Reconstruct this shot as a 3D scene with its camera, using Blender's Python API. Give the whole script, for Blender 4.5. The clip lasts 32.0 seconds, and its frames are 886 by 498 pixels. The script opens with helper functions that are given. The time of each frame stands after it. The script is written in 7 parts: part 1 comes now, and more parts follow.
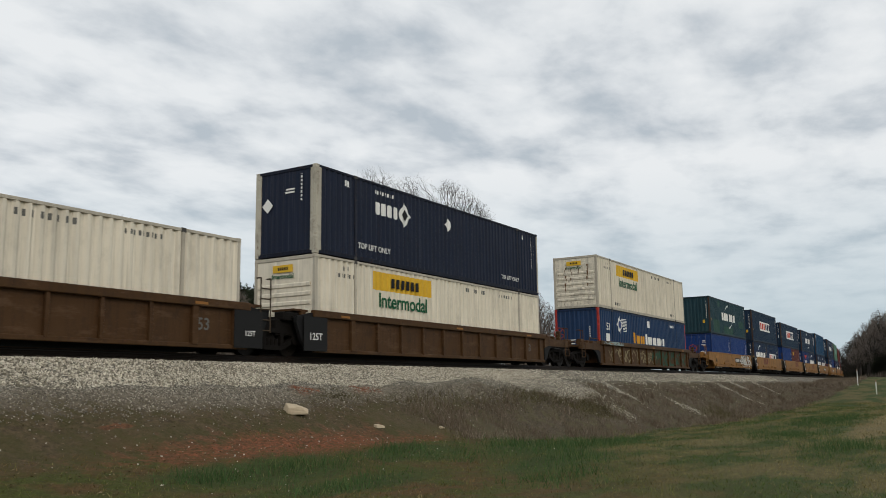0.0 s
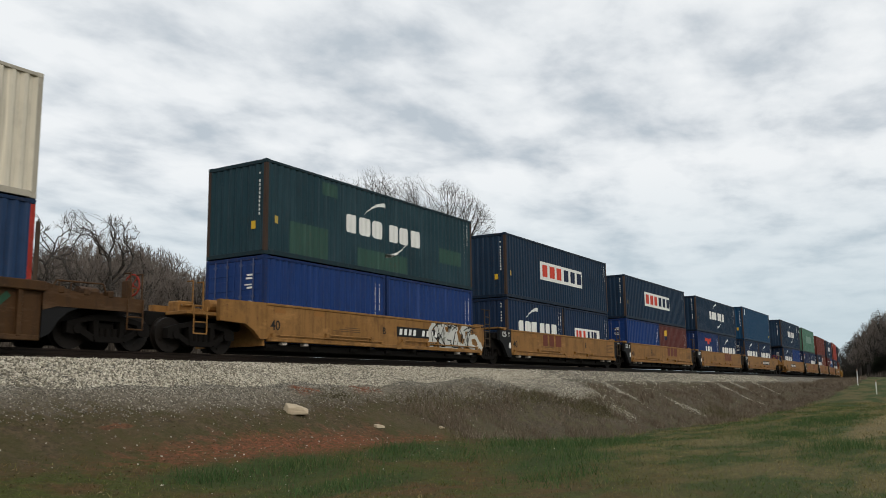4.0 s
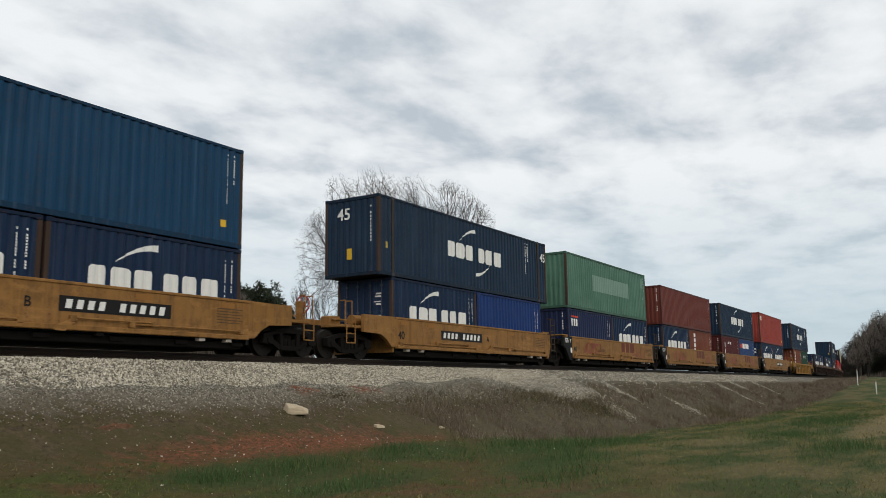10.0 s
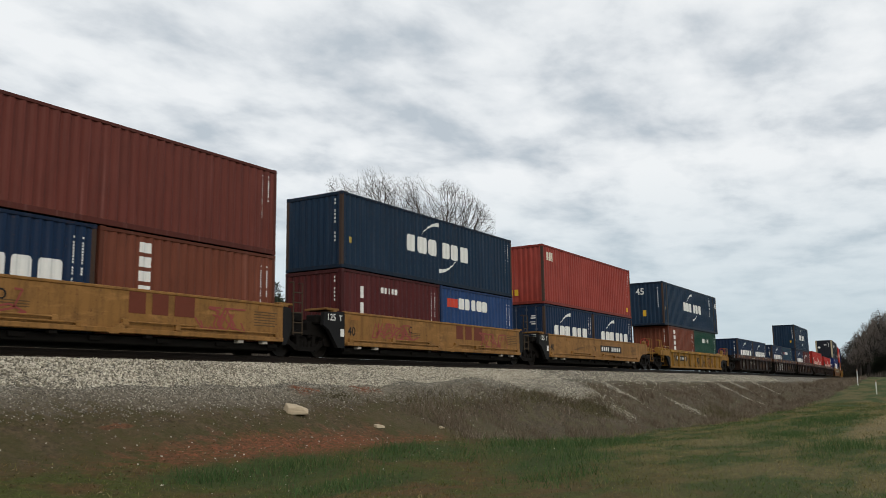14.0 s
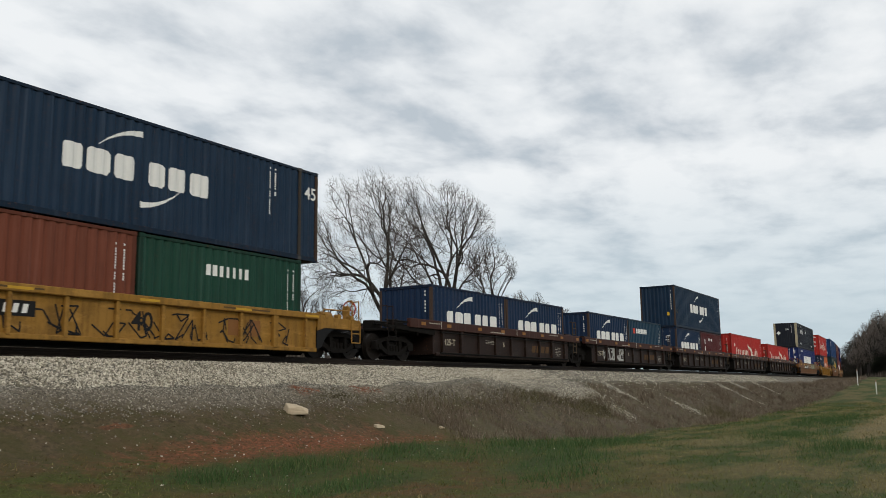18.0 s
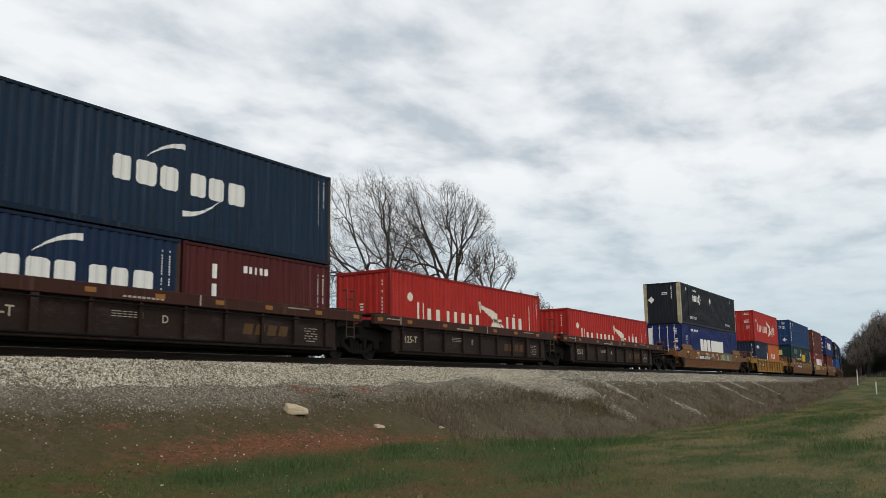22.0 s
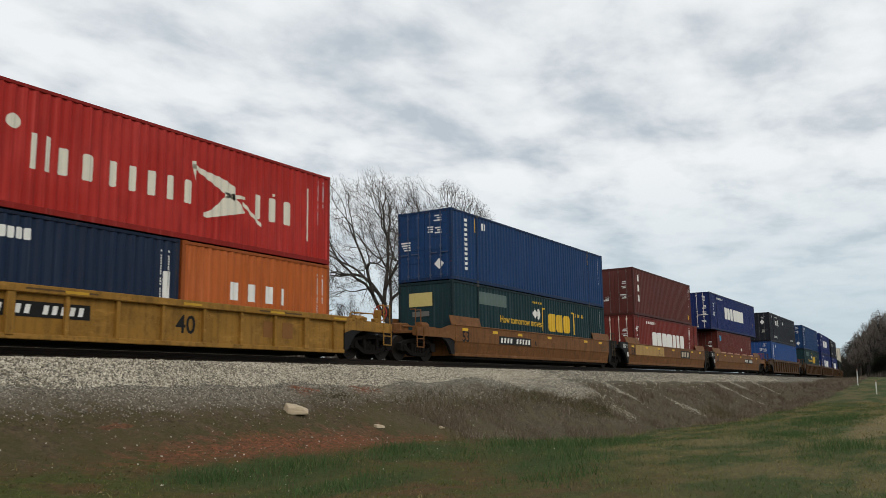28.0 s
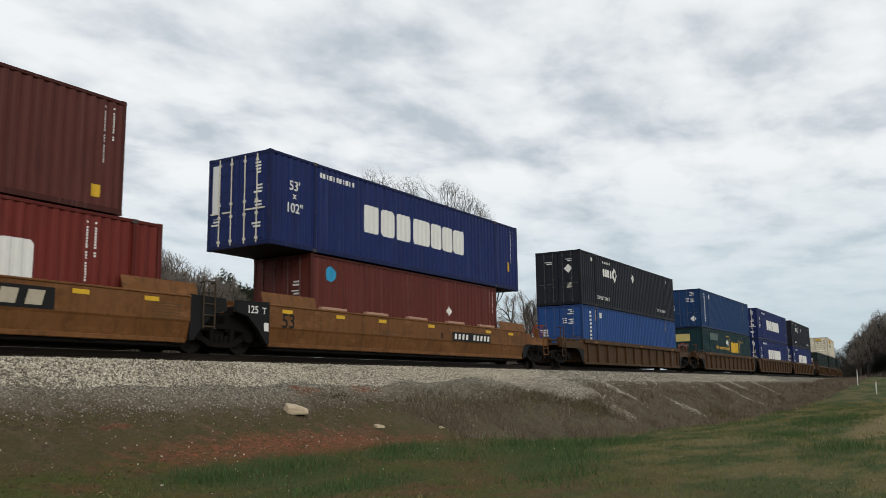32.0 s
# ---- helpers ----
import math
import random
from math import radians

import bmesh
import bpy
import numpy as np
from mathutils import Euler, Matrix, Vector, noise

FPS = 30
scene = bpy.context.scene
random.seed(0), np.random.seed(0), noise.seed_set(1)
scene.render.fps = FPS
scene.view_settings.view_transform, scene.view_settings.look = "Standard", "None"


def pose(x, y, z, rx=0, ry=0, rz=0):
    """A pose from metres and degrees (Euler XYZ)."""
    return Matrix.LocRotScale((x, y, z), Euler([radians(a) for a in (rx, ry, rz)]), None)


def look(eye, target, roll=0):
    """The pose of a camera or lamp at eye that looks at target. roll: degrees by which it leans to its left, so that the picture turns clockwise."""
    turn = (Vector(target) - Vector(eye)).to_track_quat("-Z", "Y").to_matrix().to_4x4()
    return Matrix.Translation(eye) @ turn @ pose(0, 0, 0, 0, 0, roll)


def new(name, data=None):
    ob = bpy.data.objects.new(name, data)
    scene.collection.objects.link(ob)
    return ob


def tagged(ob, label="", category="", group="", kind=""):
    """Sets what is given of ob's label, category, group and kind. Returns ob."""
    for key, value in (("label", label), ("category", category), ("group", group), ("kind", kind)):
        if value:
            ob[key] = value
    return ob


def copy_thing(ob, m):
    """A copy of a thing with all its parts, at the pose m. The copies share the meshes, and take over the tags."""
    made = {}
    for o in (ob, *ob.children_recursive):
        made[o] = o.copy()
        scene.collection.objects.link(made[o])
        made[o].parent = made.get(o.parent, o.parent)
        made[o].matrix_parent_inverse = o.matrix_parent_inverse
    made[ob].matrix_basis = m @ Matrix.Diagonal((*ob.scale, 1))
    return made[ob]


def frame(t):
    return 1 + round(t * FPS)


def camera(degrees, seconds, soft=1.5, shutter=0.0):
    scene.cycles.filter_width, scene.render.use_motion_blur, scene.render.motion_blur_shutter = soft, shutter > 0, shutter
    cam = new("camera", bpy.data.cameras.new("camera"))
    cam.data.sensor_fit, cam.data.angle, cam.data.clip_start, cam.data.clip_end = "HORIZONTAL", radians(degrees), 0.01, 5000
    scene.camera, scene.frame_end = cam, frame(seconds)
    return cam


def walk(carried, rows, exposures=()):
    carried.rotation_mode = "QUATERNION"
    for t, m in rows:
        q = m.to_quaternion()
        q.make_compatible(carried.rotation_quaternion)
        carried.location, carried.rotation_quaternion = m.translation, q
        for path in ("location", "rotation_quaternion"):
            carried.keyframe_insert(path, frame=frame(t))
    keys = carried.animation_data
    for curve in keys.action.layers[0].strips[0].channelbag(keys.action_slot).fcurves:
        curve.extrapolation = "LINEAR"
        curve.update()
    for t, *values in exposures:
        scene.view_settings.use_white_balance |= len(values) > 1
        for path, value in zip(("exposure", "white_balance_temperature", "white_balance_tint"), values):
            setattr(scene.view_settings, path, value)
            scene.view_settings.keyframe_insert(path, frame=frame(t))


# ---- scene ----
# One lens, one fixed stand beside the line.
EYE = 1.6
cam = camera(54.215, 32.0, soft=0.7, shutter=0.1)
STAND = pose(0, 0, EYE, 99.18, 0, -58.352) @ pose(0, 0, 0, 0, 0, -0.798)
walk(cam, [(0.0, STAND), (32.0, STAND)], [(0.0, -0.13), (1.0, -0.09), (2.0, -0.06), (3.5, -0.03), (20.0, -0.04), (22.0, 0.0), (25.0, -0.02), (28.0, -0.04), (29.0, -0.07), (30.0, 0.0), (31.5, -0.03), (32.0, -0.02)])

# ---- track geometry: straight, then a long easy curve away from the stand ----
RAIL = EYE + 1.031
TRACK_Y = 18.769
CURVE, CURVE_AT, CURVE_EASE = 0.00090066, 36.26, 65.9
_ss = np.linspace(-500, 1200, 6801)
_kk = CURVE * np.clip((_ss - CURVE_AT) / CURVE_EASE, 0, 1) * (_ss < 420)
_th = np.cumsum(_kk) * 0.25
_xx, _yy = np.cumsum(np.cos(_th)) * 0.25, np.cumsum(np.sin(_th)) * 0.25
_xx -= np.interp(0, _ss, _xx)
_yy -= np.interp(0, _ss, _yy)


def on_track(s):
    """Place on the centre line and heading at the distance s along it."""
    return (float(np.interp(s, _ss, _xx)), TRACK_Y + float(np.interp(s, _ss, _yy)), float(np.interp(s, _ss, _th)))


def track_y(x):
    return TRACK_Y + np.interp(x, _xx, _yy)


# ---- light: thin broken overcast, a soft high sun behind the stand ----
SUN_EL, SUN_AZ = radians(27), radians(215)
world = bpy.data.worlds.new("overcast")
scene.world = world
world.use_nodes = True


class Nodes:
    """Short hand for a node tree."""

    def __init__(self, tree):
        self.tree = tree
        tree.nodes.clear()

    def add(self, kind, ins=None, operation=None, use_clamp=False):
        n = self.tree.nodes.new(kind)
        if operation:
            n.operation = operation
        if use_clamp:
            n.use_clamp = True
        for key, value in (ins or {}).items():
            self.put(n.inputs[key], value)
        return n

    def put(self, socket, value):
        if isinstance(value, bpy.types.NodeSocket):
            self.tree.links.new(value, socket)
        else:
            socket.default_value = value

    def math(self, op, a, b=0.0, c=0.0, clamp=False):
        return self.add("ShaderNodeMath", {0: a, 1: b, 2: c}, operation=op, use_clamp=clamp).outputs[0]

    def ramp(self, fac, stops):
        n = self.add("ShaderNodeValToRGB", {"Fac": fac})
        e = n.color_ramp.elements
        while len(e) < len(stops):
            e.new(0.5)
        for el, (pos, col) in zip(e, stops):
            el.position = pos
            el.color = (*col, 1) if isinstance(col, tuple) else (col, col, col, 1)
        return n.outputs["Color"]

    def noise(self, vec, scale, detail=4.0, rough=0.55, warp=0.0):
        return self.add("ShaderNodeTexNoise", {"Vector": vec, "Scale": scale, "Detail": detail, "Roughness": rough, "Distortion": warp}).outputs["Fac"]

    def mix(self, fac, a, b):
        n = self.add("ShaderNodeMix")
        n.data_type = "RGBA"
        self.put(n.inputs[0], fac)
        for socket, v in ((n.inputs[6], a), (n.inputs[7], b)):
            self.put(socket, (*v, 1) if isinstance(v, tuple) and len(v) == 3 else v)
        return n.outputs[2]

    def mapped(self, vec, scale=(1, 1, 1), turn=(0, 0, 0)):
        return self.add("ShaderNodeMapping", {"Vector": vec, "Scale": scale, "Rotation": turn}).outputs[0]


def build_sky():
    n = Nodes(world.node_tree)
    way = n.add("ShaderNodeTexCoord").outputs["Generated"]
    sep = n.add("ShaderNodeSeparateXYZ", {0: way})
    up = n.math("MAXIMUM", sep.outputs[2], 0.0)
    lift = n.math("ADD", up, 0.13)
    flat = n.add("ShaderNodeCombineXYZ", {0: n.math("DIVIDE", sep.outputs[0], lift), 1: n.math("DIVIDE", sep.outputs[1], lift)}).outputs[0]
    big = n.noise(n.mapped(flat, (1.0, 1.0, 1), (0, 0, radians(25))), 0.9, 3.0, 0.5, 0.0)
    mid = n.noise(n.mapped(flat, (3.2, 4.0, 1), (0, 0, radians(-12))), 1.0, 8.0, 0.53, 0.12)
    tex = n.math("ADD", n.math("MULTIPLY", big, 0.30), n.math("MULTIPLY", mid, 0.70))
    cloud = n.ramp(tex, [(0.36, (0.405, 0.45, 0.49)), (0.43, (0.52, 0.552, 0.58)), (0.50, (0.63, 0.655, 0.672)), (0.58, (0.705, 0.722, 0.73))])
    low = n.add("ShaderNodeMapRange", {"Value": sep.outputs[2], "From Min": 0.05, "From Max": 0.24}).outputs[0]
    part_cloud = n.mix(n.math("MULTIPLY", n.math("SUBTRACT", 1.0, low), 0.9), cloud, (0.41, 0.495, 0.545))
    soft_sun = n.add("ShaderNodeVectorMath", {0: way, 1: (math.sin(SUN_AZ) * math.cos(SUN_EL), math.cos(SUN_AZ) * math.cos(SUN_EL), math.sin(SUN_EL))}, operation="DOT_PRODUCT").outputs["Value"]
    glow = n.add("ShaderNodeMapRange", {"Value": soft_sun, "From Min": 0.1, "From Max": 1.0, "To Min": 1.33, "To Max": 1.6}).outputs[0]
    clouds = n.add("ShaderNodeBackground", {"Color": part_cloud, "Strength": glow})
    sky = n.add("ShaderNodeTexSky")
    sky.sky_type, sky.sun_disc, sky.sun_elevation, sky.sun_rotation = "NISHITA", False, SUN_EL, SUN_AZ
    air = n.add("ShaderNodeBackground", {"Color": sky.outputs[0], "Strength": 0.09})
    both = n.add("ShaderNodeMixShader", {0: 0.93, 1: air.outputs[0], 2: clouds.outputs[0]})
    n.add("ShaderNodeOutputWorld", {0: both.outputs[0]})


build_sky()
sun = new("sun", bpy.data.lights.new("sun", "SUN"))
sun.data.energy, sun.data.angle, sun.data.color = 0.88, radians(24), (1.0, 0.87, 0.70)
_sd = Vector((math.sin(SUN_AZ) * math.cos(SUN_EL), math.cos(SUN_AZ) * math.cos(SUN_EL), math.sin(SUN_EL)))
sun.matrix_world = look((0, -40, 60), Vector((0, -40, 60)) - _sd)


# ---- materials ----
def rgb(r, g, b):
    """Linear colour from 0 to 255 display values."""
    return tuple((v / 255 / 12.92 if v <= 10 else ((v / 255 + 0.055) / 1.055) ** 2.4) for v in (r, g, b))


def shader(name):
    m = bpy.data.materials.new(name)
    m.use_nodes = True
    return m, Nodes(m.node_tree)


def finish(n, color, rough, bump=None, metal=0.0, strength=0.3, dist=0.02):
    b = n.add("ShaderNodeBsdfPrincipled")
    n.put(b.inputs["Base Color"], (*color, 1) if isinstance(color, tuple) and len(color) == 3 else color)
    n.put(b.inputs["Roughness"], rough)
    n.put(b.inputs["Metallic"], metal)
    b.inputs["Specular IOR Level"].default_value = 0.14
    if bump is not None:
        n.put(b.inputs["Normal"], n.add("ShaderNodeBump", {"Height": bump, "Strength": strength, "Distance": dist}).outputs[0])
    n.add("ShaderNodeOutputMaterial", {0: b.outputs[0]})


_paints = {}


def paint(color, rust=0.25, fade=0.25, rough=0.5, dirt=0.35):
    """Weathered enamel on steel: faded patches, vertical dirt runs, rust spots."""
    key = (color, rust, fade, rough, dirt)
    if key in _paints:
        return _paints[key]
    m, n = shader("weathered_paint")
    co = n.add("ShaderNodeTexCoord").outputs["Object"]
    rnd = n.add("ShaderNodeObjectInfo").outputs["Random"]
    shift = n.add("ShaderNodeVectorMath", {0: co, 1: n.add("ShaderNodeCombineXYZ", {0: n.math("MULTIPLY", rnd, 37.0), 2: n.math("MULTIPLY", rnd, 11.0)}).outputs[0]}, operation="ADD").outputs[0]
    broad = n.noise(shift, 0.55, 4, 0.6)
    runs = n.noise(n.mapped(shift, (6.0, 6.0, 0.35)), 1.0, 5, 0.6)
    fine = n.noise(shift, 14.0, 5, 0.65)
    grey = 0.3 * color[0] + 0.5 * color[1] + 0.2 * color[2]
    faded = tuple(c * 1.3 + (grey - c) * 0.12 + 0.006 for c in color)
    dark = tuple(c * 0.55 + 0.004 for c in color)
    base = n.mix(n.math("MULTIPLY", n.ramp(broad, [(0.4, 0.0), (0.7, 1.0)]), fade), color, faded)
    base = n.mix(n.math("MULTIPLY", n.ramp(runs, [(0.48, 0.0), (0.72, 1.0)]), dirt), base, dark)
    if dirt > 0.6:
        rub = n.noise(n.mapped(shift, (0.7, 0.7, 2.6)), 1.3, 6, 0.72)
        base = n.mix(n.ramp(rub, [(0.53, 0.0), (0.66, 0.55)]), base, tuple(c * 1.55 + 0.02 for c in color))
        base = n.mix(n.ramp(n.noise(n.mapped(shift, (1.2, 1.2, 0.9)), 1.7, 6, 0.7), [(0.50, 0.0), (0.66, 0.6)]), base, tuple(c * 0.42 + 0.006 for c in color))
    else:
        thin = n.noise(n.mapped(shift, (11.0, 11.0, 0.22)), 1.0, 3, 0.5)
        base = n.mix(n.ramp(thin, [(0.58, 0.0), (0.74, 0.42)]), base, tuple(c * 1.5 + 0.05 for c in color))
        stain = n.noise(n.mapped(shift, (1.5, 1.5, 0.7)), 1.3, 6, 0.7)
        base = n.mix(n.ramp(stain, [(0.52, 0.0), (0.68, 0.35)]), base, dark)
    spot = n.math("MULTIPLY", n.ramp(fine, [(0.56, 0.0), (0.68, 1.0)]), n.ramp(runs, [(0.42, 0.0), (0.6, 1.0)]))
    base = n.mix(n.math("MULTIPLY", spot, rust), base, (0.10, 0.042, 0.018))
    finish(n, base, n.math("ADD", n.math("MULTIPLY", broad, 0.25), rough - 0.1), fine, 0.0, 0.06, 0.01)
    _paints[key] = m
    return m


_plain = {}


def plain(color, rough=0.6, metal=0.0, vary=0.25, scale=9.0):
    key = (color, rough, metal, vary, scale)
    if key in _plain:
        return _plain[key]
    m, n = shader("mottled")
    co = n.add("ShaderNodeTexCoord").outputs["Object"]
    f = n.noise(co, scale, 5, 0.6)
    g = n.noise(co, scale * 0.13, 3, 0.5)
    k = n.math("MULTIPLY", n.math("ADD", f, g), 0.5)
    finish(n, n.mix(k, tuple(c * (1 - vary) for c in color), tuple(min(1, c * (1 + vary)) for c in color)), rough, f, metal, 0.15, 0.01)
    _plain[key] = m
    return m


def rusty(color=(0.05, 0.032, 0.022)):
    return plain(color, 0.8, 0.0, 0.6, 5.0)


# ---- mesh building ----
class Shape:
    """Collects boxes, tubes and plates into one mesh."""

    def __init__(self):
        self.v, self.f = [], []

    def add(self, vs, fs):
        k = len(self.v)
        self.v += [tuple(p) for p in vs]
        self.f += [tuple(k + i for i in f) for f in fs]
        return self

    def box(self, x0, x1, y0, y1, z0, z1, b=0.0):
        x0, x1, y0, y1, z0, z1 = min(x0, x1), max(x0, x1), min(y0, y1), max(y0, y1), min(z0, z1), max(z0, z1)
        if b <= 0:
            vs = [(x, y, z) for x in (x0, x1) for y in (y0, y1) for z in (z0, z1)]
            return self.add(vs, [(0, 1, 3, 2), (4, 6, 7, 5), (0, 4, 5, 1), (2, 3, 7, 6), (0, 2, 6, 4), (1, 5, 7, 3)])
        b = min(b, (x1 - x0) / 3, (y1 - y0) / 3, (z1 - z0) / 3)
        vs, ix = [], {}
        for i, x in enumerate((x0, x1)):
            for j, y in enumerate((y0, y1)):
                for k, z in enumerate((z0, z1)):
                    sx, sy, sz = (b if i == 0 else -b), (b if j == 0 else -b), (b if k == 0 else -b)
                    for a, p in enumerate(((x, y + sy, z + sz), (x + sx, y, z + sz), (x + sx, y + sy, z))):
                        ix[i, j, k, a] = len(vs)
                        vs.append(p)
        fs = []
        for i in (0, 1):
            q = [ix[i, 0, 0, 0], ix[i, 1, 0, 0], ix[i, 1, 1, 0], ix[i, 0, 1, 0]]
            fs.append(q[::-1] if i == 0 else q)
            q = [ix[0, i, 0, 1], ix[1, i, 0, 1], ix[1, i, 1, 1], ix[0, i, 1, 1]]
            fs.append(q if i == 0 else q[::-1])
            q = [ix[0, 0, i, 2], ix[1, 0, i, 2], ix[1, 1, i, 2], ix[0, 1, i, 2]]
            fs.append(q[::-1] if i == 0 else q)
        for i in (0, 1):
            for j in (0, 1):
                fs.append((ix[i, j, 0, 0], ix[i, j, 1, 0], ix[i, j, 1, 1], ix[i, j, 0, 1]))
                fs.append((ix[i, 0, j, 0], ix[i, 1, j, 0], ix[i, 1, j, 2], ix[i, 0, j, 2]))
                fs.append((ix[0, i, j, 1], ix[1, i, j, 1], ix[1, i, j, 2], ix[0, i, j, 2]))
                for k in (0, 1):
                    fs.append((ix[i, j, k, 0], ix[i, j, k, 1], ix[i, j, k, 2]))
        return self.add(vs, fs)

    def tube(self, p, q, r, n=6, r2=None):
        p, q = Vector(p), Vector(q)
        d = (q - p).normalized()
        a = d.orthogonal().normalized()
        c = d.cross(a)
        r2 = r if r2 is None else r2
        ring = [(math.cos(2 * math.pi * i / n), math.sin(2 * math.pi * i / n)) for i in range(n)]
        vs = [p + (a * u + c * w) * r for u, w in ring] + [q + (a * u + c * w) * r2 for u, w in ring]
        fs = [(i, (i + 1) % n, n + (i + 1) % n, n + i) for i in range(n)] + [tuple(range(n))[::-1], tuple(range(n, 2 * n))]
        return self.add(vs, fs)

    def path(self, pts, r, n=6):
        for a, b in zip(pts, pts[1:]):
            self.tube(a, b, r, n)
        return self

    def plate(self, xz, y0, y1):
        """A flat plate with outline xz, between y0 and y1."""
        k = len(xz)
        vs = [(x, y0, z) for x, z in xz] + [(x, y1, z) for x, z in xz]
        return self.add(vs, [tuple(range(k)), tuple(range(2 * k - 1, k - 1, -1))] + [(i, k + i, k + (i + 1) % k, (i + 1) % k) for i in range(k)])

    def sheet(self, xy, z0, z1):
        k = len(xy)
        vs = [(x, y, z0) for x, y in xy] + [(x, y, z1) for x, y in xy]
        return self.add(vs, [tuple(range(k)), tuple(range(2 * k - 1, k - 1, -1))] + [(i, k + i, k + (i + 1) % k, (i + 1) % k) for i in range(k)])

    def mesh(self, name, smooth=False):
        me = bpy.data.meshes.new(name)
        me.from_pydata(self.v, [], self.f)
        me.materials.append(None)
        if smooth:
            me.polygons.foreach_set("use_smooth", [True] * len(me.polygons))
        bm = bmesh.new()
        bm.from_mesh(me)
        bmesh.ops.recalc_face_normals(bm, faces=bm.faces)
        bm.to_mesh(me)
        bm.free()
        return me


_meshes = {}


def shared(key, build, smooth=False):
    """The mesh for key, built once."""
    if key not in _meshes:
        s = Shape()
        build(s)
        _meshes[key] = s.mesh(str(key[0]) if isinstance(key, tuple) else key, smooth)
    return _meshes[key]


def part(name, mesh, material, parent, label="", at=None):
    """One mesh object under a thing or a part. mesh: a Shape or a mesh."""
    if isinstance(mesh, Shape):
        mesh = mesh.mesh(name)
    ob = new(name, mesh)
    if len(mesh.materials) == 0:
        mesh.materials.append(None)
    ob.material_slots[0].link = "OBJECT"
    ob.material_slots[0].material = material
    ob.parent = parent
    if at is not None:
        ob.matrix_local = at
    if label:
        tagged(ob, label)
    return ob


_text = {}


def letters(body, size, bold=0.0):
    """A flat mesh of words in the built-in font: x along, z up, facing -y."""
    if (body, size, bold) not in _text:
        cu = bpy.data.curves.new("words", "FONT")
        cu.body, cu.size, cu.extrude, cu.align_x, cu.resolution_u, cu.offset = body, size, 0.002, "CENTER", 3, bold * size
        ob = new("words", cu)
        bpy.context.view_layer.update()
        me = bpy.data.meshes.new_from_object(ob.evaluated_get(bpy.context.evaluated_depsgraph_get()))
        bpy.data.objects.remove(ob)
        me.transform(Matrix.Rotation(radians(90), 4, "X"))
        me.materials.clear()
        me.materials.append(None)
        _text[body, size, bold] = me
    return _text[body, size, bold]


# ---- ground: one sheet to the horizon, shaped round the line ----
def steps(marks):
    """Values from mark to mark with the given spacing: (start, spacing), ..., (end, 0)."""
    out = []
    for (a, h), (b, _) in zip(marks, marks[1:]):
        out += list(np.linspace(a, b, max(1, round((b - a) / h)), endpoint=False))
    return np.array(out + [marks[-1][0]])


def smooth(x, a, b):
    t = np.clip((x - a) / (b - a), 0, 1)
    return t * t * (3 - 2 * t)


def wave(x, y, f, seed=0.0):
    """Cheap rolling noise for arrays."""
    return (np.sin(x * f + 1.7 * np.sin(y * f * 0.7 + seed) + seed) + np.sin(y * f * 1.3 + 1.3 * np.sin(x * f * 0.6 + 2 * seed) + 3.1 * seed) + 0.5 * np.sin((x * 0.8 + y) * f * 2.3 + seed * 5)) / 2.5


def ground_z(x, d):
    """Height of the ground at x, at the distance d from the centre line towards the stand."""
    near = 2.25 * smooth(x, 58, 125) - 0.22 * smooth(x, 18, 34) * (1 - smooth(x, 50, 75)) * np.exp(-((d - 8.0) / 3.0) ** 2)
    near = near + 0.10 * wave(x, d, 0.35, 1.0) * smooth(d, 5, 9) + 0.035 * wave(x, d, 1.4, 2.0)
    near = near + 0.5 * (1 - smooth(d, 5.5, 10)) * (1 - smooth(x, 14, 30))
    foot = 1.0 + 0.35 * wave(x, d * 0, 0.22, 0.6)
    bank = np.where(d < 3.5, RAIL - 0.27 - 0.42 * (d - 1.8), RAIL - 0.984 - 0.52 * (d - 3.5))
    bank = bank + (0.05 * wave(x, d, 1.1, 4.0) + 0.05 * wave(x, d, 2.9, 5.0)) * smooth(d, 2.6, 4.5) * foot
    bank = np.minimum(bank, RAIL - 0.27)
    k = 0.22
    h = np.clip(0.5 + 0.5 * (bank - near) / k, 0, 1)
    side = near * (1 - h) + bank * h + k * h * (1 - h)
    back = np.maximum(RAIL - 0.27 - 0.42 * (-d - 1.8), 1.0 + 0.02 * (-d) + 0.15 * wave(x, d, 0.2, 3.0))
    back = np.minimum(back, RAIL - 0.27)
    z = np.where(d > 0, side, back)
    return np.where(np.abs(d) < 1.8, RAIL - 0.27 + 0.012 * wave(x, d, 7.0), z)


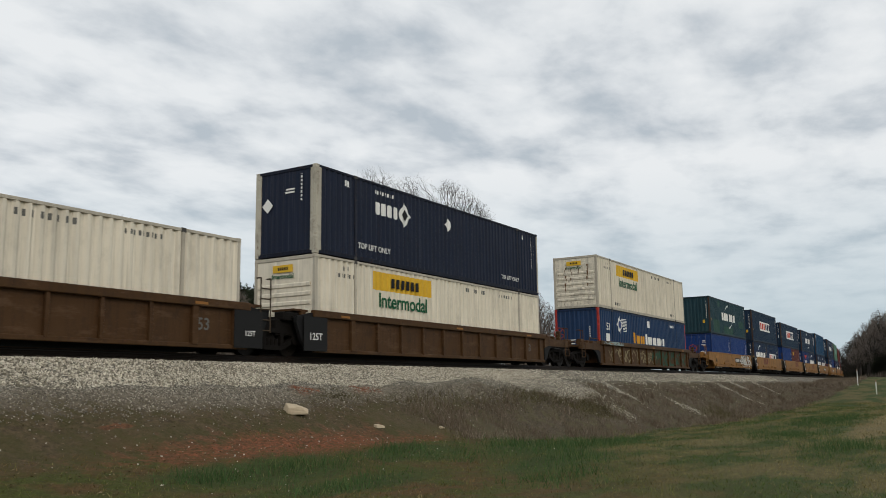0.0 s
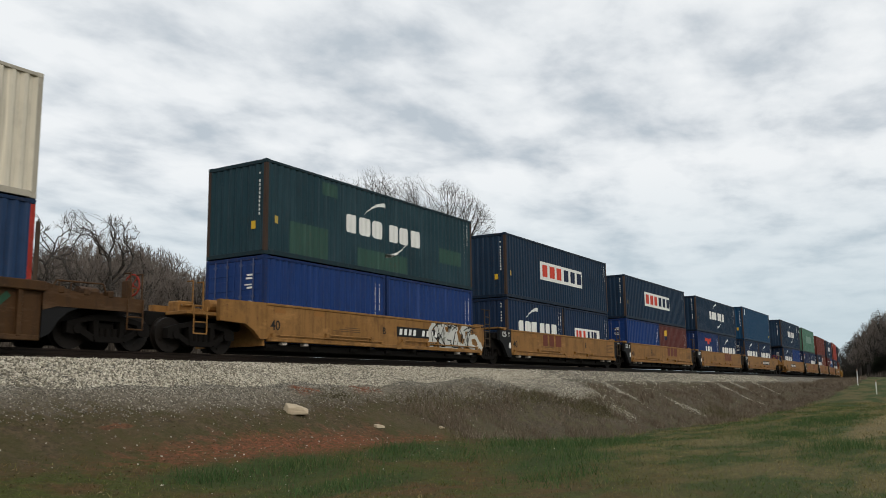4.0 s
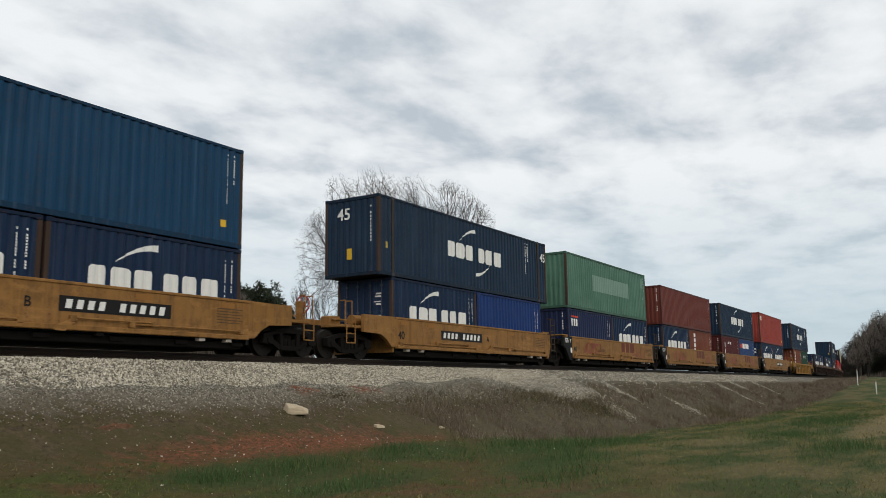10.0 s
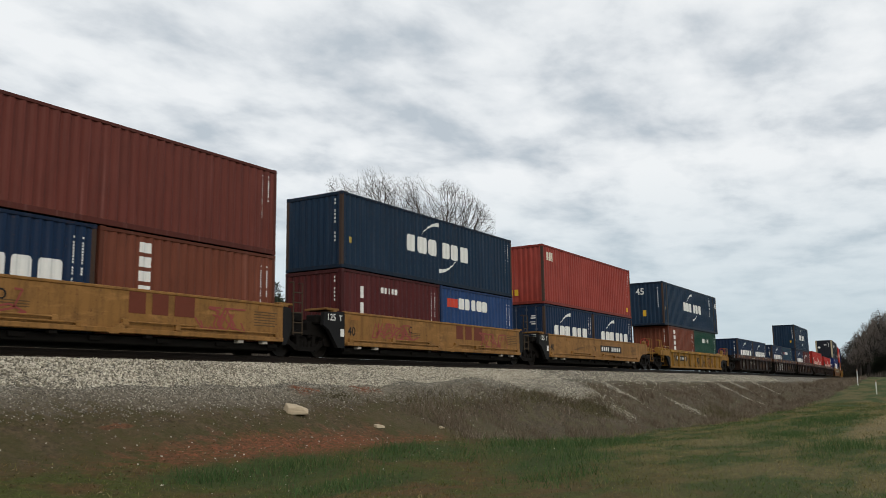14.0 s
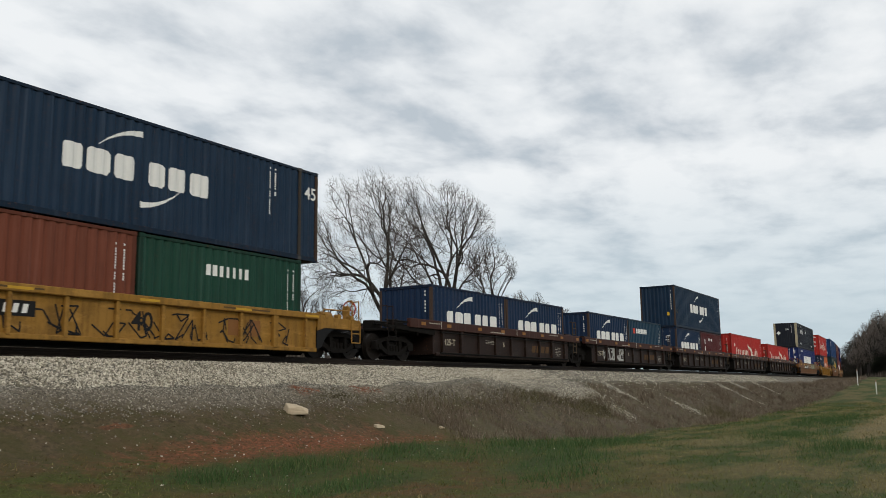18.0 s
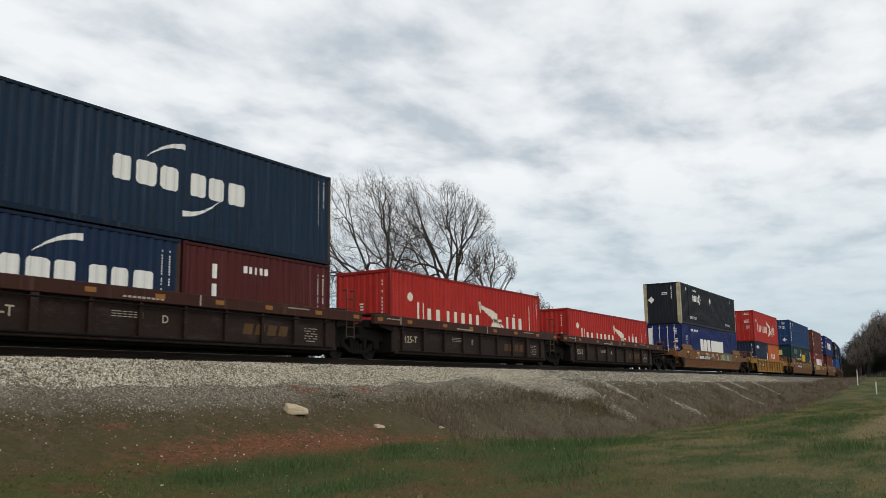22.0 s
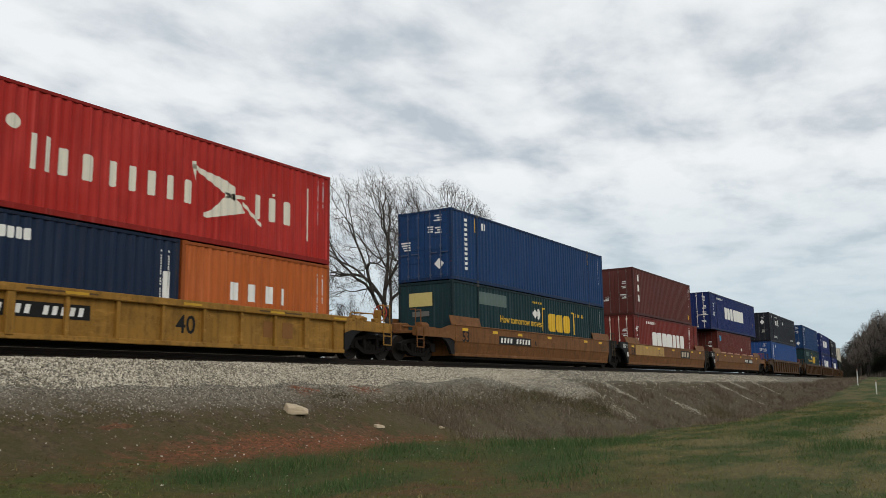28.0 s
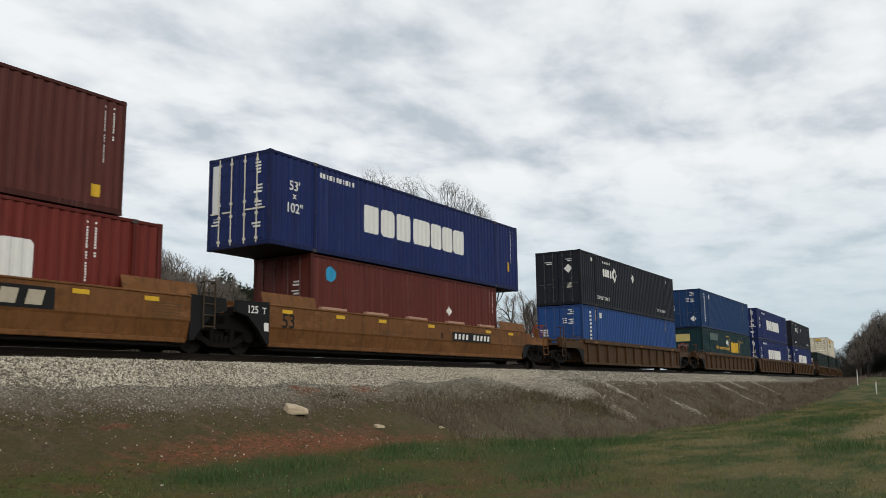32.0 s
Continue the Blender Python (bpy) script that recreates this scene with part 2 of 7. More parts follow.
def field_tint(n, co):
    """Colour of the turf from place to place: olive moss, green clumps, straw."""
    sep = n.add("ShaderNodeSeparateXYZ", {0: co})
    x = sep.outputs[0]
    d = n.math("SUBTRACT", TRACK_Y, sep.outputs[1])
    n2 = n.noise(co, 1.1, 5, 0.65)
    streak = n.noise(n.mapped(co, (0.5, 1.2, 1), (0, 0, 0.5)), 0.55, 6, 0.68)

    def spot(x0, d0, rx, rd):
        u = n.math("DIVIDE", n.math("SUBTRACT", x, x0), rx)
        v = n.math("DIVIDE", n.math("SUBTRACT", d, d0), rd)
        r = n.math("ADD", n.math("MULTIPLY", u, u), n.math("MULTIPLY", v, v))
        return n.add("ShaderNodeMapRange", {"Value": n.math("ADD", r, n.math("MULTIPLY", n.math("SUBTRACT", n2, 0.5), 4.0)), "From Min": 1.25, "From Max": 0.35}).outputs[0]

    olive = n.mix(n.ramp(n2, [(0.43, 0.0), (0.57, 1.0)]), (0.112, 0.070, 0.030), (0.070, 0.083, 0.020))
    field = n.mix(n.ramp(streak, [(0.45, 0.0), (0.58, 1.0)]), (0.048, 0.078, 0.019), (0.140, 0.120, 0.048))
    right = n.add("ShaderNodeMapRange", {"Value": n.math("ADD", x, n.math("MULTIPLY", d, 1.1)), "From Min": 25.0, "From Max": 33.0}).outputs[0]
    tint = n.mix(right, olive, field)
    lush = None
    for place_ in ((11.6, 7.9, 2.6, 0.9), (16.4, 7.9, 2.0, 0.9), (12.0, 9.4, 3.0, 0.7), (21.0, 9.0, 3.4, 1.5), (17.5, 10.8, 2.2, 1.0), (27.5, 8.6, 3.0, 0.8)):
        q = spot(*place_)
        lush = q if lush is None else n.math("MAXIMUM", lush, q)
    tint = n.mix(n.math("MULTIPLY", lush, 0.85), tint, (0.042, 0.076, 0.021))
    worn = n.math("MAXIMUM", spot(40.0, 15.3, 14.0, 0.9), n.math("MULTIPLY", spot(27.0, 12.3, 4.0, 1.1), 0.6))
    return n.mix(worn, tint, (0.19, 0.155, 0.076))


# stretches where stones have run down the bank: along, out, half length, half width
TONGUES = ((34.4, 3.9, 2.6, 1.7), (35.2, 5.5, 0.9, 1.0), (31.2, 3.0, 3.2, 0.9), (39.8, 4.3, 0.6, 1.5), (44.6, 5.9, 0.9, 1.2), (60.0, 4.8, 1.0, 1.7), (64.8, 4.2, 0.8, 1.2), (72.0, 4.2, 1.0, 1.1))


def ground_material():
    m, n = shader("ground_earth")
    co = n.add("ShaderNodeTexCoord").outputs["Object"]
    at = n.add("ShaderNodeAttribute")
    at.attribute_name = "lateral"
    d = at.outputs["Fac"]
    al = n.add("ShaderNodeAttribute")
    al.attribute_name = "along"
    s = al.outputs["Fac"]

    def span(v, a, b):
        return n.add("ShaderNodeMapRange", {"Value": v, "From Min": a, "From Max": b}).outputs[0]

    def patch(s0, d0, rs, rd, wob):
        """A soft edged blot on the ground."""
        u = n.math("DIVIDE", n.math("SUBTRACT", s, s0), rs)
        v = n.math("DIVIDE", n.math("SUBTRACT", d, d0), rd)
        r = n.math("SQRT", n.math("ADD", n.math("MULTIPLY", u, u), n.math("MULTIPLY", v, v)))
        return span(n.math("ADD", r, n.math("MULTIPLY", n.math("SUBTRACT", wob, 0.5), 2.6)), 1.15, 0.55)

    n1, n2, n3 = n.noise(co, 0.5, 4, 0.6), n.noise(co, 2.3, 5, 0.65), n.noise(co, 11.0, 5, 0.7)
    fine = n.noise(co, 60.0, 3, 0.7)
    turf = field_tint(n, co)
    speck = n.math("ADD", n.math("MULTIPLY", n3, 0.6), n.math("MULTIPLY", fine, 0.4))
    grass = n.mix(n.ramp(speck, [(0.42, 0.0), (0.62, 0.75)]), turf, (0.042, 0.031, 0.016))
    # mossy soil at the foot of the bank, and red clay in a worn patch
    soil = n.mix(n.ramp(n3, [(0.35, 0.0), (0.68, 1.0)]), (0.052, 0.039, 0.023), (0.130, 0.096, 0.058))
    moss = n.mix(n.ramp(n2, [(0.40, 0.0), (0.6, 0.75)]), soil, (0.062, 0.056, 0.021))
    clay = n.mix(n.ramp(n3, [(0.34, 0.0), (0.66, 1.0)]), (0.070, 0.032, 0.016), (0.27, 0.100, 0.052))
    rough_n = n.math("ADD", n.math("MULTIPLY", n2, 0.55), n.math("MULTIPLY", n3, 0.45))
    red = n.math("MULTIPLY", n.math("MAXIMUM", patch(14.4, 6.2, 4.6, 0.95, n2), n.math("MULTIPLY", patch(18.5, 6.4, 2.2, 0.5, n2), 0.7)), n.ramp(rough_n, [(0.40, 0.40), (0.55, 1.0)]))
    for blot in (patch(20.3, 3.55, 0.75, 0.28, n2), patch(17.7, 3.55, 0.55, 0.25, n2), n.math("MULTIPLY", patch(10.9, 4.8, 0.5, 0.08, n2), 0.6)):
        red = n.math("MAXIMUM", red, blot)
    edge = n.math("ADD", d, n.math("MULTIPLY", n.math("SUBTRACT", n1, 0.5), 3.0))
    out = n.mix(span(edge, 5.2, 6.8), moss, grass)
    # dead brush on the bank further along
    brush = n.mix(n.ramp(n3, [(0.35, 0.0), (0.70, 1.0)]), (0.034, 0.027, 0.017), (0.135, 0.108, 0.074))
    brush = n.mix(n.ramp(n2, [(0.48, 0.0), (0.64, 0.7)]), brush, (0.105, 0.098, 0.048))
    brush = n.mix(n.ramp(n1, [(0.52, 0.0), (0.66, 0.45)]), brush, (0.13, 0.105, 0.080))
    far = n.math("MULTIPLY", span(s, 18.0, 26.0), span(edge, 8.0, 6.9))
    out = n.mix(far, out, brush)
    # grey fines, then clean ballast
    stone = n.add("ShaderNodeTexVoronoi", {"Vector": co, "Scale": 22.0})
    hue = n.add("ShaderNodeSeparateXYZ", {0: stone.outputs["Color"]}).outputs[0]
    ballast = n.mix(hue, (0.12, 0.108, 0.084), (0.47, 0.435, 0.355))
    # Shade in the gaps between stones, painted dark at the cell edges.
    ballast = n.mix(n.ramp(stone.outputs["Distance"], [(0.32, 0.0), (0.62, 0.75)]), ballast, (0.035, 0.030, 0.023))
    fines = n.mix(n.ramp(speck, [(0.40, 0.0), (0.62, 1.0)]), (0.080, 0.066, 0.049), (0.265, 0.232, 0.182))
    e2 = n.math("ADD", d, n.math("MULTIPLY", n.math("SUBTRACT", n2, 0.5), 1.1))
    e3 = n.math("ADD", n.math("ADD", e2, n.math("MULTIPLY", n.math("SUBTRACT", n1, 0.5), 1.3)), n.math("MULTIPLY", n.math("SUBTRACT", n3, 0.5), 0.9))
    spill = n.math("ADD", e3, n.math("MULTIPLY", span(s, 20.0, 32.0), 0.45))
    for tongue in TONGUES:
        spill = n.math("SUBTRACT", spill, n.math("MULTIPLY", patch(*tongue, rough_n), 1.5 if tongue[0] > 37 else 2.2))
    out = n.mix(n.math("MULTIPLY", span(e3, 4.45, 3.75), span(s, 30.0, 20.0)), out, fines)
    out = n.mix(red, out, clay)
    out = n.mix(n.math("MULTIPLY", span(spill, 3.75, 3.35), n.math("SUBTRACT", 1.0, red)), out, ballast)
    bump = n.math("ADD", n.math("MULTIPLY", n3, 0.7), n.math("MULTIPLY", fine, 0.4))
    finish(n, out, 0.95, n.math("SUBTRACT", bump, n.math("MULTIPLY", stone.outputs["Distance"], 0.5)), 0.0, 0.7, 0.06)
    return m


def build_ground():
    xs = steps([(-3000, 400), (-600, 60), (-60, 4), (-8, 0.5), (4, 0.16), (44, 0.35), (110, 1.2), (260, 12), (900, 300), (3000, 0)])
    ds = steps([(-3000, 350), (-500, 40), (-60, 6), (-6, 0.6), (1.4, 0.11), (10, 0.22), (20, 0.8), (60, 15), (500, 300), (3000, 0)])
    X, Dd = np.meshgrid(xs, ds, indexing="ij")
    Y = track_y(X) - Dd
    rough = np.random.default_rng(3).normal(0, 1, X.shape) * 0.012 * ((Dd > 1.8) & (Dd < 14) & (X < 80))
    Z = ground_z(X, Dd) + rough
    far = np.hypot(X - 60, Y - 10)
    Z = Z + 4.0 * smooth(far, 500, 2500)
    nx, nd = X.shape
    idx = np.arange(nx * nd).reshape(nx, nd)
    quads = np.stack([idx[:-1, :-1], idx[:-1, 1:], idx[1:, 1:], idx[1:, :-1]], -1).reshape(-1, 4)
    me = bpy.data.meshes.new("ground")
    me.from_pydata(np.stack([X, Y, Z], -1).reshape(-1, 3).tolist(), [], quads.tolist())
    me.polygons.foreach_set("use_smooth", [True] * len(me.polygons))
    for key, val in (("lateral", Dd), ("along", X)):
        me.attributes.new(key, "FLOAT", "POINT").data.foreach_set("value", val.ravel().astype(np.float32))
    me.materials.append(ground_material())
    if me.polygons[len(me.polygons) // 2].normal.z < 0:
        me.flip_normals()
    return tagged(new("ground", me), "rough turf, red clay and brushy bank below pale stone ballast", "ground", kind="structure")


ground = build_ground()


def ground_at(x, d):
    return float(ground_z(np.array([x], float), np.array([d], float))[0])


# ---- the line: rails and sleepers ----
def build_track():
    line = tagged(new("railway_track"), "single railway line of dark rusty rails on sleepers", "railway track", kind="structure")
    prof = [(-0.07, 0), (0.07, 0), (0.07, 0.02), (0.012, 0.045), (0.012, 0.13), (0.036, 0.14), (0.036, 0.178), (-0.036, 0.178), (-0.036, 0.14), (-0.012, 0.13), (-0.012, 0.045), (-0.07, 0.02)]
    m_rail, m_tie = plain((0.022, 0.015, 0.011), 0.55, 0.3, 0.4, 6.0), plain((0.03, 0.024, 0.019), 0.9, 0.0, 0.5, 8.0)
    for off in (-0.755, 0.755):
        sh, k = Shape(), len(prof)
        ss = list(np.arange(-160, 420, 4.0))
        for s in ss:
            x, y, th = on_track(s)
            sh.v += [(x - math.sin(th) * (off + p), y + math.cos(th) * (off + p), RAIL - 0.178 + q) for p, q in prof]
        for i in range(len(ss) - 1):
            sh.f += [(i * k + j, i * k + (j + 1) % k, (i + 1) * k + (j + 1) % k, (i + 1) * k + j) for j in range(k)]
        part("rail", sh.mesh("rail"), m_rail, line)
    tie = shared("sleeper", lambda s: s.box(-0.115, 0.115, -1.3, 1.3, -0.17, 0.0, 0.012))
    rest = Shape()
    for i in range(-40, 620):
        x, y, th = on_track(i * 0.55)
        if 10 <= i < 160:
            part("sleeper", tie, m_tie, line, at=pose(x, y, RAIL - 0.183, 0, 0, math.degrees(th)))
        else:
            c, s = math.cos(th), math.sin(th)
            k = len(rest.v)
            rest.box(-0.115, 0.115, -1.3, 1.3, -0.17, 0.0)
            rest.v[k:] = [(x + a * c - b * s, y + a * s + b * c, RAIL - 0.183 + h) for a, b, h in rest.v[k:]]
    tagged(part("far_sleepers", rest, m_tie, line), kind="stuff")


build_track()


# ---- shipping containers ----
PITCH, DEEP = 0.278, 0.036
WHITE, CREAM = plain((0.72, 0.72, 0.69), 0.55, 0, 0.12), plain((0.66, 0.63, 0.53), 0.55, 0, 0.15)
YELLOW, RED, GREEN, BLACK = plain((0.62, 0.38, 0.03), 0.5), plain((0.52, 0.06, 0.035), 0.5), plain((0.010, 0.085, 0.035), 0.5), plain((0.012, 0.012, 0.012), 0.6)
DULL_YELLOW = plain((0.42, 0.30, 0.07), 0.6)
NAVY_INK, SILVER = plain((0.012, 0.02, 0.05), 0.5), plain((0.45, 0.46, 0.46), 0.4, 0.5)
GREY_INK, ORANGE_TAG = plain((0.12, 0.12, 0.11), 0.6), plain((0.55, 0.26, 0.02), 0.5)
CASTING = plain((0.055, 0.052, 0.048), 0.6, 0.0, 0.5, 7.0)
STEEL_DARK = rusty((0.018, 0.015, 0.013))


def ridge(u, pitch=PITCH, deep=DEEP):
    """Depth of the corrugation at the distance u along a panel."""
    t = (u / pitch) % 1.0
    if t < 0.26:
        return 0.0
    if t < 0.5:
        return deep * (t - 0.26) / 0.24
    if t < 0.76:
        return deep
    return deep * (1.0 - t) / 0.24


def breaks(a, b, start, pitch=PITCH):
    """Places between a and b where the corrugation bends."""
    out, i = [a], int((a - start) / pitch) - 1
    while start + i * pitch < b:
        for t in (0.0, 0.26, 0.5, 0.76):
            x = start + (i + t) * pitch
            if a + 1e-4 < x < b - 1e-4:
                out.append(x)
        i += 1
    return out + [b]


def corrugated(sh, a, b, z0, z1, face, pitch=PITCH, deep=DEEP, axis="x"):
    """A closed corrugated panel from a to b whose ridges lie at -face; the back is flat."""
    xs = breaks(a, b, a, pitch)
    k = len(xs)
    outer = [(x, -face + ridge(x - a, pitch, deep)) for x in xs]
    back = -face + deep + 0.012
    flat = outer + [(b, back), (a, back)]
    if axis == "y":
        flat = [(y, x) for x, y in flat]
    vs = [(x, y, z0) for x, y in flat] + [(x, y, z1) for x, y in flat]
    n = k + 2
    fs = [(i, (i + 1) % n, n + (i + 1) % n, n + i) for i in range(n)]
    return sh.add(vs, fs)


SIZES = {20: 6.058, 40: 12.192, 45: 13.716, 53: 16.154}


def box_mesh(kind, L, W, H, ribs):
    """The meshes that all containers of one size share."""
    hx, hy, post = L / 2, W / 2, 0.11

    def side(s):
        if ribs == "fine":
            corrugated(s, -hx + post, hx - post, 0.15, H - 0.09, hy - 0.010, 0.30, 0.062)
        else:
            corrugated(s, -hx + post, hx - post, 0.15, H - 0.09, hy - 0.010)

    def end(s):
        corrugated(s, -hy + post, hy - post, 0.15, H - 0.1, hx - 0.02, 0.27, 0.04, "y")

    def slatted(s):
        s.box(-hx + 0.03, -hx + 0.08, -hy + post, hy - post, 0.14, H - 0.1)

    def smooth_end(s):
        corrugated(s, -hy + post, hy - post, 0.14, H - 0.1, hx - 0.022, 0.24, 0.012, "y")

    def leaf(s):
        s.box(-hx + 0.02, -hx + 0.075, 0.01, hy - post, 0.14, H - 0.12, 0.008)
        for i in range(5):
            z = 0.22 + i * (H - 0.5) / 4.6
            s.box(-hx + 0.006, -hx + 0.02, 0.08, hy - post - 0.08, z, z + (H - 0.5) / 4.6 - 0.16, 0.006)

    def rod(s):
        s.tube((-hx - 0.012, 0, 0.1), (-hx - 0.012, 0, H - 0.08), 0.02)
        for z in (0.2, 0.95, 1.35, H - 0.3):
            s.box(-hx - 0.03, -hx + 0.02, -0.05, 0.05, z, z + 0.07)
        s.box(-hx - 0.045, -hx - 0.02, 0.0, 0.34, 1.1, 1.14)

    return {
        "side_panel": lambda: shared(("side_panel", L, W, H, ribs), side),
        "corr": lambda: shared(("end_panel", L, W, H), end),
        "slat": lambda: shared(("end_panel_slatted", L, W, H), slatted),
        "flat": lambda: shared(("end_panel_flat", L, W, H), smooth_end),
        "leaf": lambda: shared(("door", L, W, H), leaf),
        "rod": lambda: shared(("rod", L, W, H), rod),
        "roof": lambda: shared(("roof_panel", L, W, H), lambda s: s.box(-hx + 0.05, hx - 0.05, -hy + 0.05, hy - 0.05, H - 0.06, H - 0.02)),
        "floor": lambda: shared(("floor_frame", L, W, H), lambda s: s.box(-hx + 0.1, hx - 0.1, -hy + 0.06, hy - 0.06, 0.03, 0.14)),
        "top_rail": lambda: shared(("top_rail", L, W, H), lambda s: s.box(-hx + 0.15, hx - 0.15, -hy, -hy + 0.06, H - 0.1, H - 0.015, 0.008)),
        "bottom_rail": lambda: shared(("bottom_rail", L, W, H), lambda s: s.box(-hx + 0.15, hx - 0.15, -hy + 0.002, -hy + 0.06, 0.015, 0.16, 0.008)),
        "header": lambda: shared(("header", L, W, H), lambda s: s.box(-hx + 0.004, -hx + 0.1, -hy + 0.15, hy - 0.15, H - 0.13, H - 0.012, 0.01)),
        "sill": lambda: shared(("sill", L, W, H), lambda s: s.box(-hx + 0.004, -hx + 0.1, -hy + 0.15, hy - 0.15, 0.015, 0.15, 0.01)),
        "corner_post": lambda: shared(("corner_post", L, W, H), lambda s: s.box(-hx + 0.003, -hx + 0.13, -hy + 0.003, -hy + 0.12, 0.11, H - 0.11, 0.012)),
        "wide_post": lambda: shared(("wide_post", L, W, H), lambda s: s.box(-hx - 0.004, -hx + 0.27, -hy - 0.003, -hy + 0.24, 0.10, H - 0.10, 0.012)),
        "middle_post": lambda: shared(("middle_post", W, H), lambda s: s.box(-0.055, 0.055, -hy - 0.002, -hy + 0.07, 0.11, H - 0.05, 0.01)),
        "casting": lambda: shared("corner_casting", lambda s: s.box(-0.085, 0.085, -0.08, 0.08, -0.06, 0.06, 0.012)),
    }


class Marks:
    """Paint on the near side of a container, following its corrugation."""

    def __init__(self, L, W, H, ribs=None):
        self.L, self.W, self.H = L, W, H
        self.start = -L / 2 + 0.11
        self.pitch, self.deep = (0.30, 0.062) if ribs == "fine" else (PITCH, DEEP)
        self.shapes, self.single, self.over = {}, [], 0.0

    def strip(self, ink, a, b, lo, hi, small=False):
        if small or (not callable(lo) and hi - lo < 0.24):
            sh = self.shapes.setdefault(ink, Shape())
        else:
            sh = Shape()
            self.single.append((ink, sh))
        xs = breaks(a, b, self.start, self.pitch)
        if callable(lo):
            more = list(np.linspace(a, b, 9 if b - a < 1.2 else 17))
            xs = [x for x, y in zip(sorted(xs + more), sorted(xs + more)[1:] + [b + 1]) if y - x > 1e-4]
        vs = []
        for x in xs:
            y = -self.W / 2 + 0.010 + ridge(x - self.start, self.pitch, self.deep) - 0.004 - self.over
            l, h = (lo(x), hi(x)) if callable(lo) else (lo, hi)
            vs += [(x, y, l), (x, y, max(h, l + 0.004))]
        sh.add(vs, [(2 * i, 2 * i + 2, 2 * i + 3, 2 * i + 1) for i in range(len(xs) - 1)])

    def word(self, ink, a, z, h, widths, gap=0.25):
        """Plain blocks in the place of a lettered mark; a width below zero is a space."""
        x = a
        for i, w in enumerate(widths):
            if w < 0:
                x -= w * h
                continue
            ww = w * h
            self.strip(ink, x + ww * 0.06, x + ww * 0.80, z, z + h)
            x += ww + gap * h
        return x

    def arc(self, ink, x0, x1, z0, rise, thick, flip=False):
        """A tapering swoosh."""
        def t_(x):
            return (x - x0) / (x1 - x0) if not flip else (x1 - x) / (x1 - x0)

        def mid(x):
            t = t_(x)
            return z0 + rise * (1 - (1 - t) ** 2.0)

        def lo(x):
            return mid(x) - thick * (0.12 + 0.88 * t_(x)) * 0.5

        def hi(x):
            return mid(x) + thick * (0.12 + 0.88 * t_(x)) * 0.5
        self.strip(ink, x0, x1, lo, hi)

    def diamond(self, ink, x, z, r):
        self.strip(ink, x - r, x + r, lambda u: z - (r - abs(u - x)) * 1.15, lambda u: z + (r - abs(u - x)) * 1.15)

    def disc(self, ink, x, z, r):
        def half(u):
            return math.sqrt(max(0.0, r * r - (u - x) ** 2))
        for q in range(8):
            a, b = x - r * math.cos(q * math.pi / 8), x - r * math.cos((q + 1) * math.pi / 8)
            self.strip(ink, a, b, lambda u: z - half(u), lambda u: z + half(u))

    def codes(self, ink, x, z0, z1):
        """A column of small unreadable marks."""
        z = z1
        i = 0
        while z > z0:
            self.strip(ink, x, x + 0.042, z - 0.050, z, True)
            z -= 0.066 if (i * 7) % 11 > 1 else 0.13
            i += 1

    def link(self, parent):
        for ink, sh in self.shapes.items():
            tagged(part("small_print", sh.mesh("small_print"), ink, parent), kind="stuff")
        for ink, sh in self.single:
            part("painted_block", sh.mesh("painted_block"), ink, parent)


def words(body, size, ink, parent, x, y, z, turn=0.0, bold=0.012):
    return part("lettering", letters(body, size, bold), ink, parent, at=pose(x, y, z, 0, 0, turn))


def end_bars(parent, x, items):
    """Small plates and code columns on the visible end wall: ink, y, z, width, height."""
    for ink, y, z, w, h in items:
        if w == h and w > 0.3:
            part("placard", shared(("placard", w), lambda s: s.add([(-0.008, 0, -0.7 * w), (-0.008, 0.7 * w, 0), (-0.008, 0, 0.7 * w), (-0.008, -0.7 * w, 0), (0, 0, -0.7 * w), (0, 0.7 * w, 0), (0, 0, 0.7 * w), (0, -0.7 * w, 0)], [(0, 1, 2, 3), (4, 5, 6, 7), (0, 1, 5, 4), (1, 2, 6, 5), (2, 3, 7, 6), (3, 0, 4, 7)])), ink, parent, at=pose(x, y, z + h / 2))
            continue
        if ink in (WHITE, CREAM) and (h > 0.6 or (w > 0.25 and h > 0.12)):
            sh, rng = Shape(), random.Random(int(1000 * (w + h + z)))
            tall = h > 0.6 and w < 0.1
            q = 0.0
            while q < h:
                step_ = 0.075 if tall else 0.055
                if not (tall and rng.random() < 0.18):
                    a = -w / 2 + (0 if tall else rng.uniform(0, 0.1) * w)
                    b = w / 2 - (0 if tall else rng.uniform(0, 0.45) * w)
                    sh.box(-0.004, 0.0, a, b, q, min(h, q + step_))
                q += step_ + (0.05 if tall else 0.045)
            tagged(part("end_print", sh, ink, parent, at=pose(x, y, z)), kind="stuff")
            continue
        part("end_plate", shared(("end_plate", w, h), lambda s: s.box(-0.006, 0.0, -w / 2, w / 2, 0, h)), ink, parent, at=pose(x, y, z))


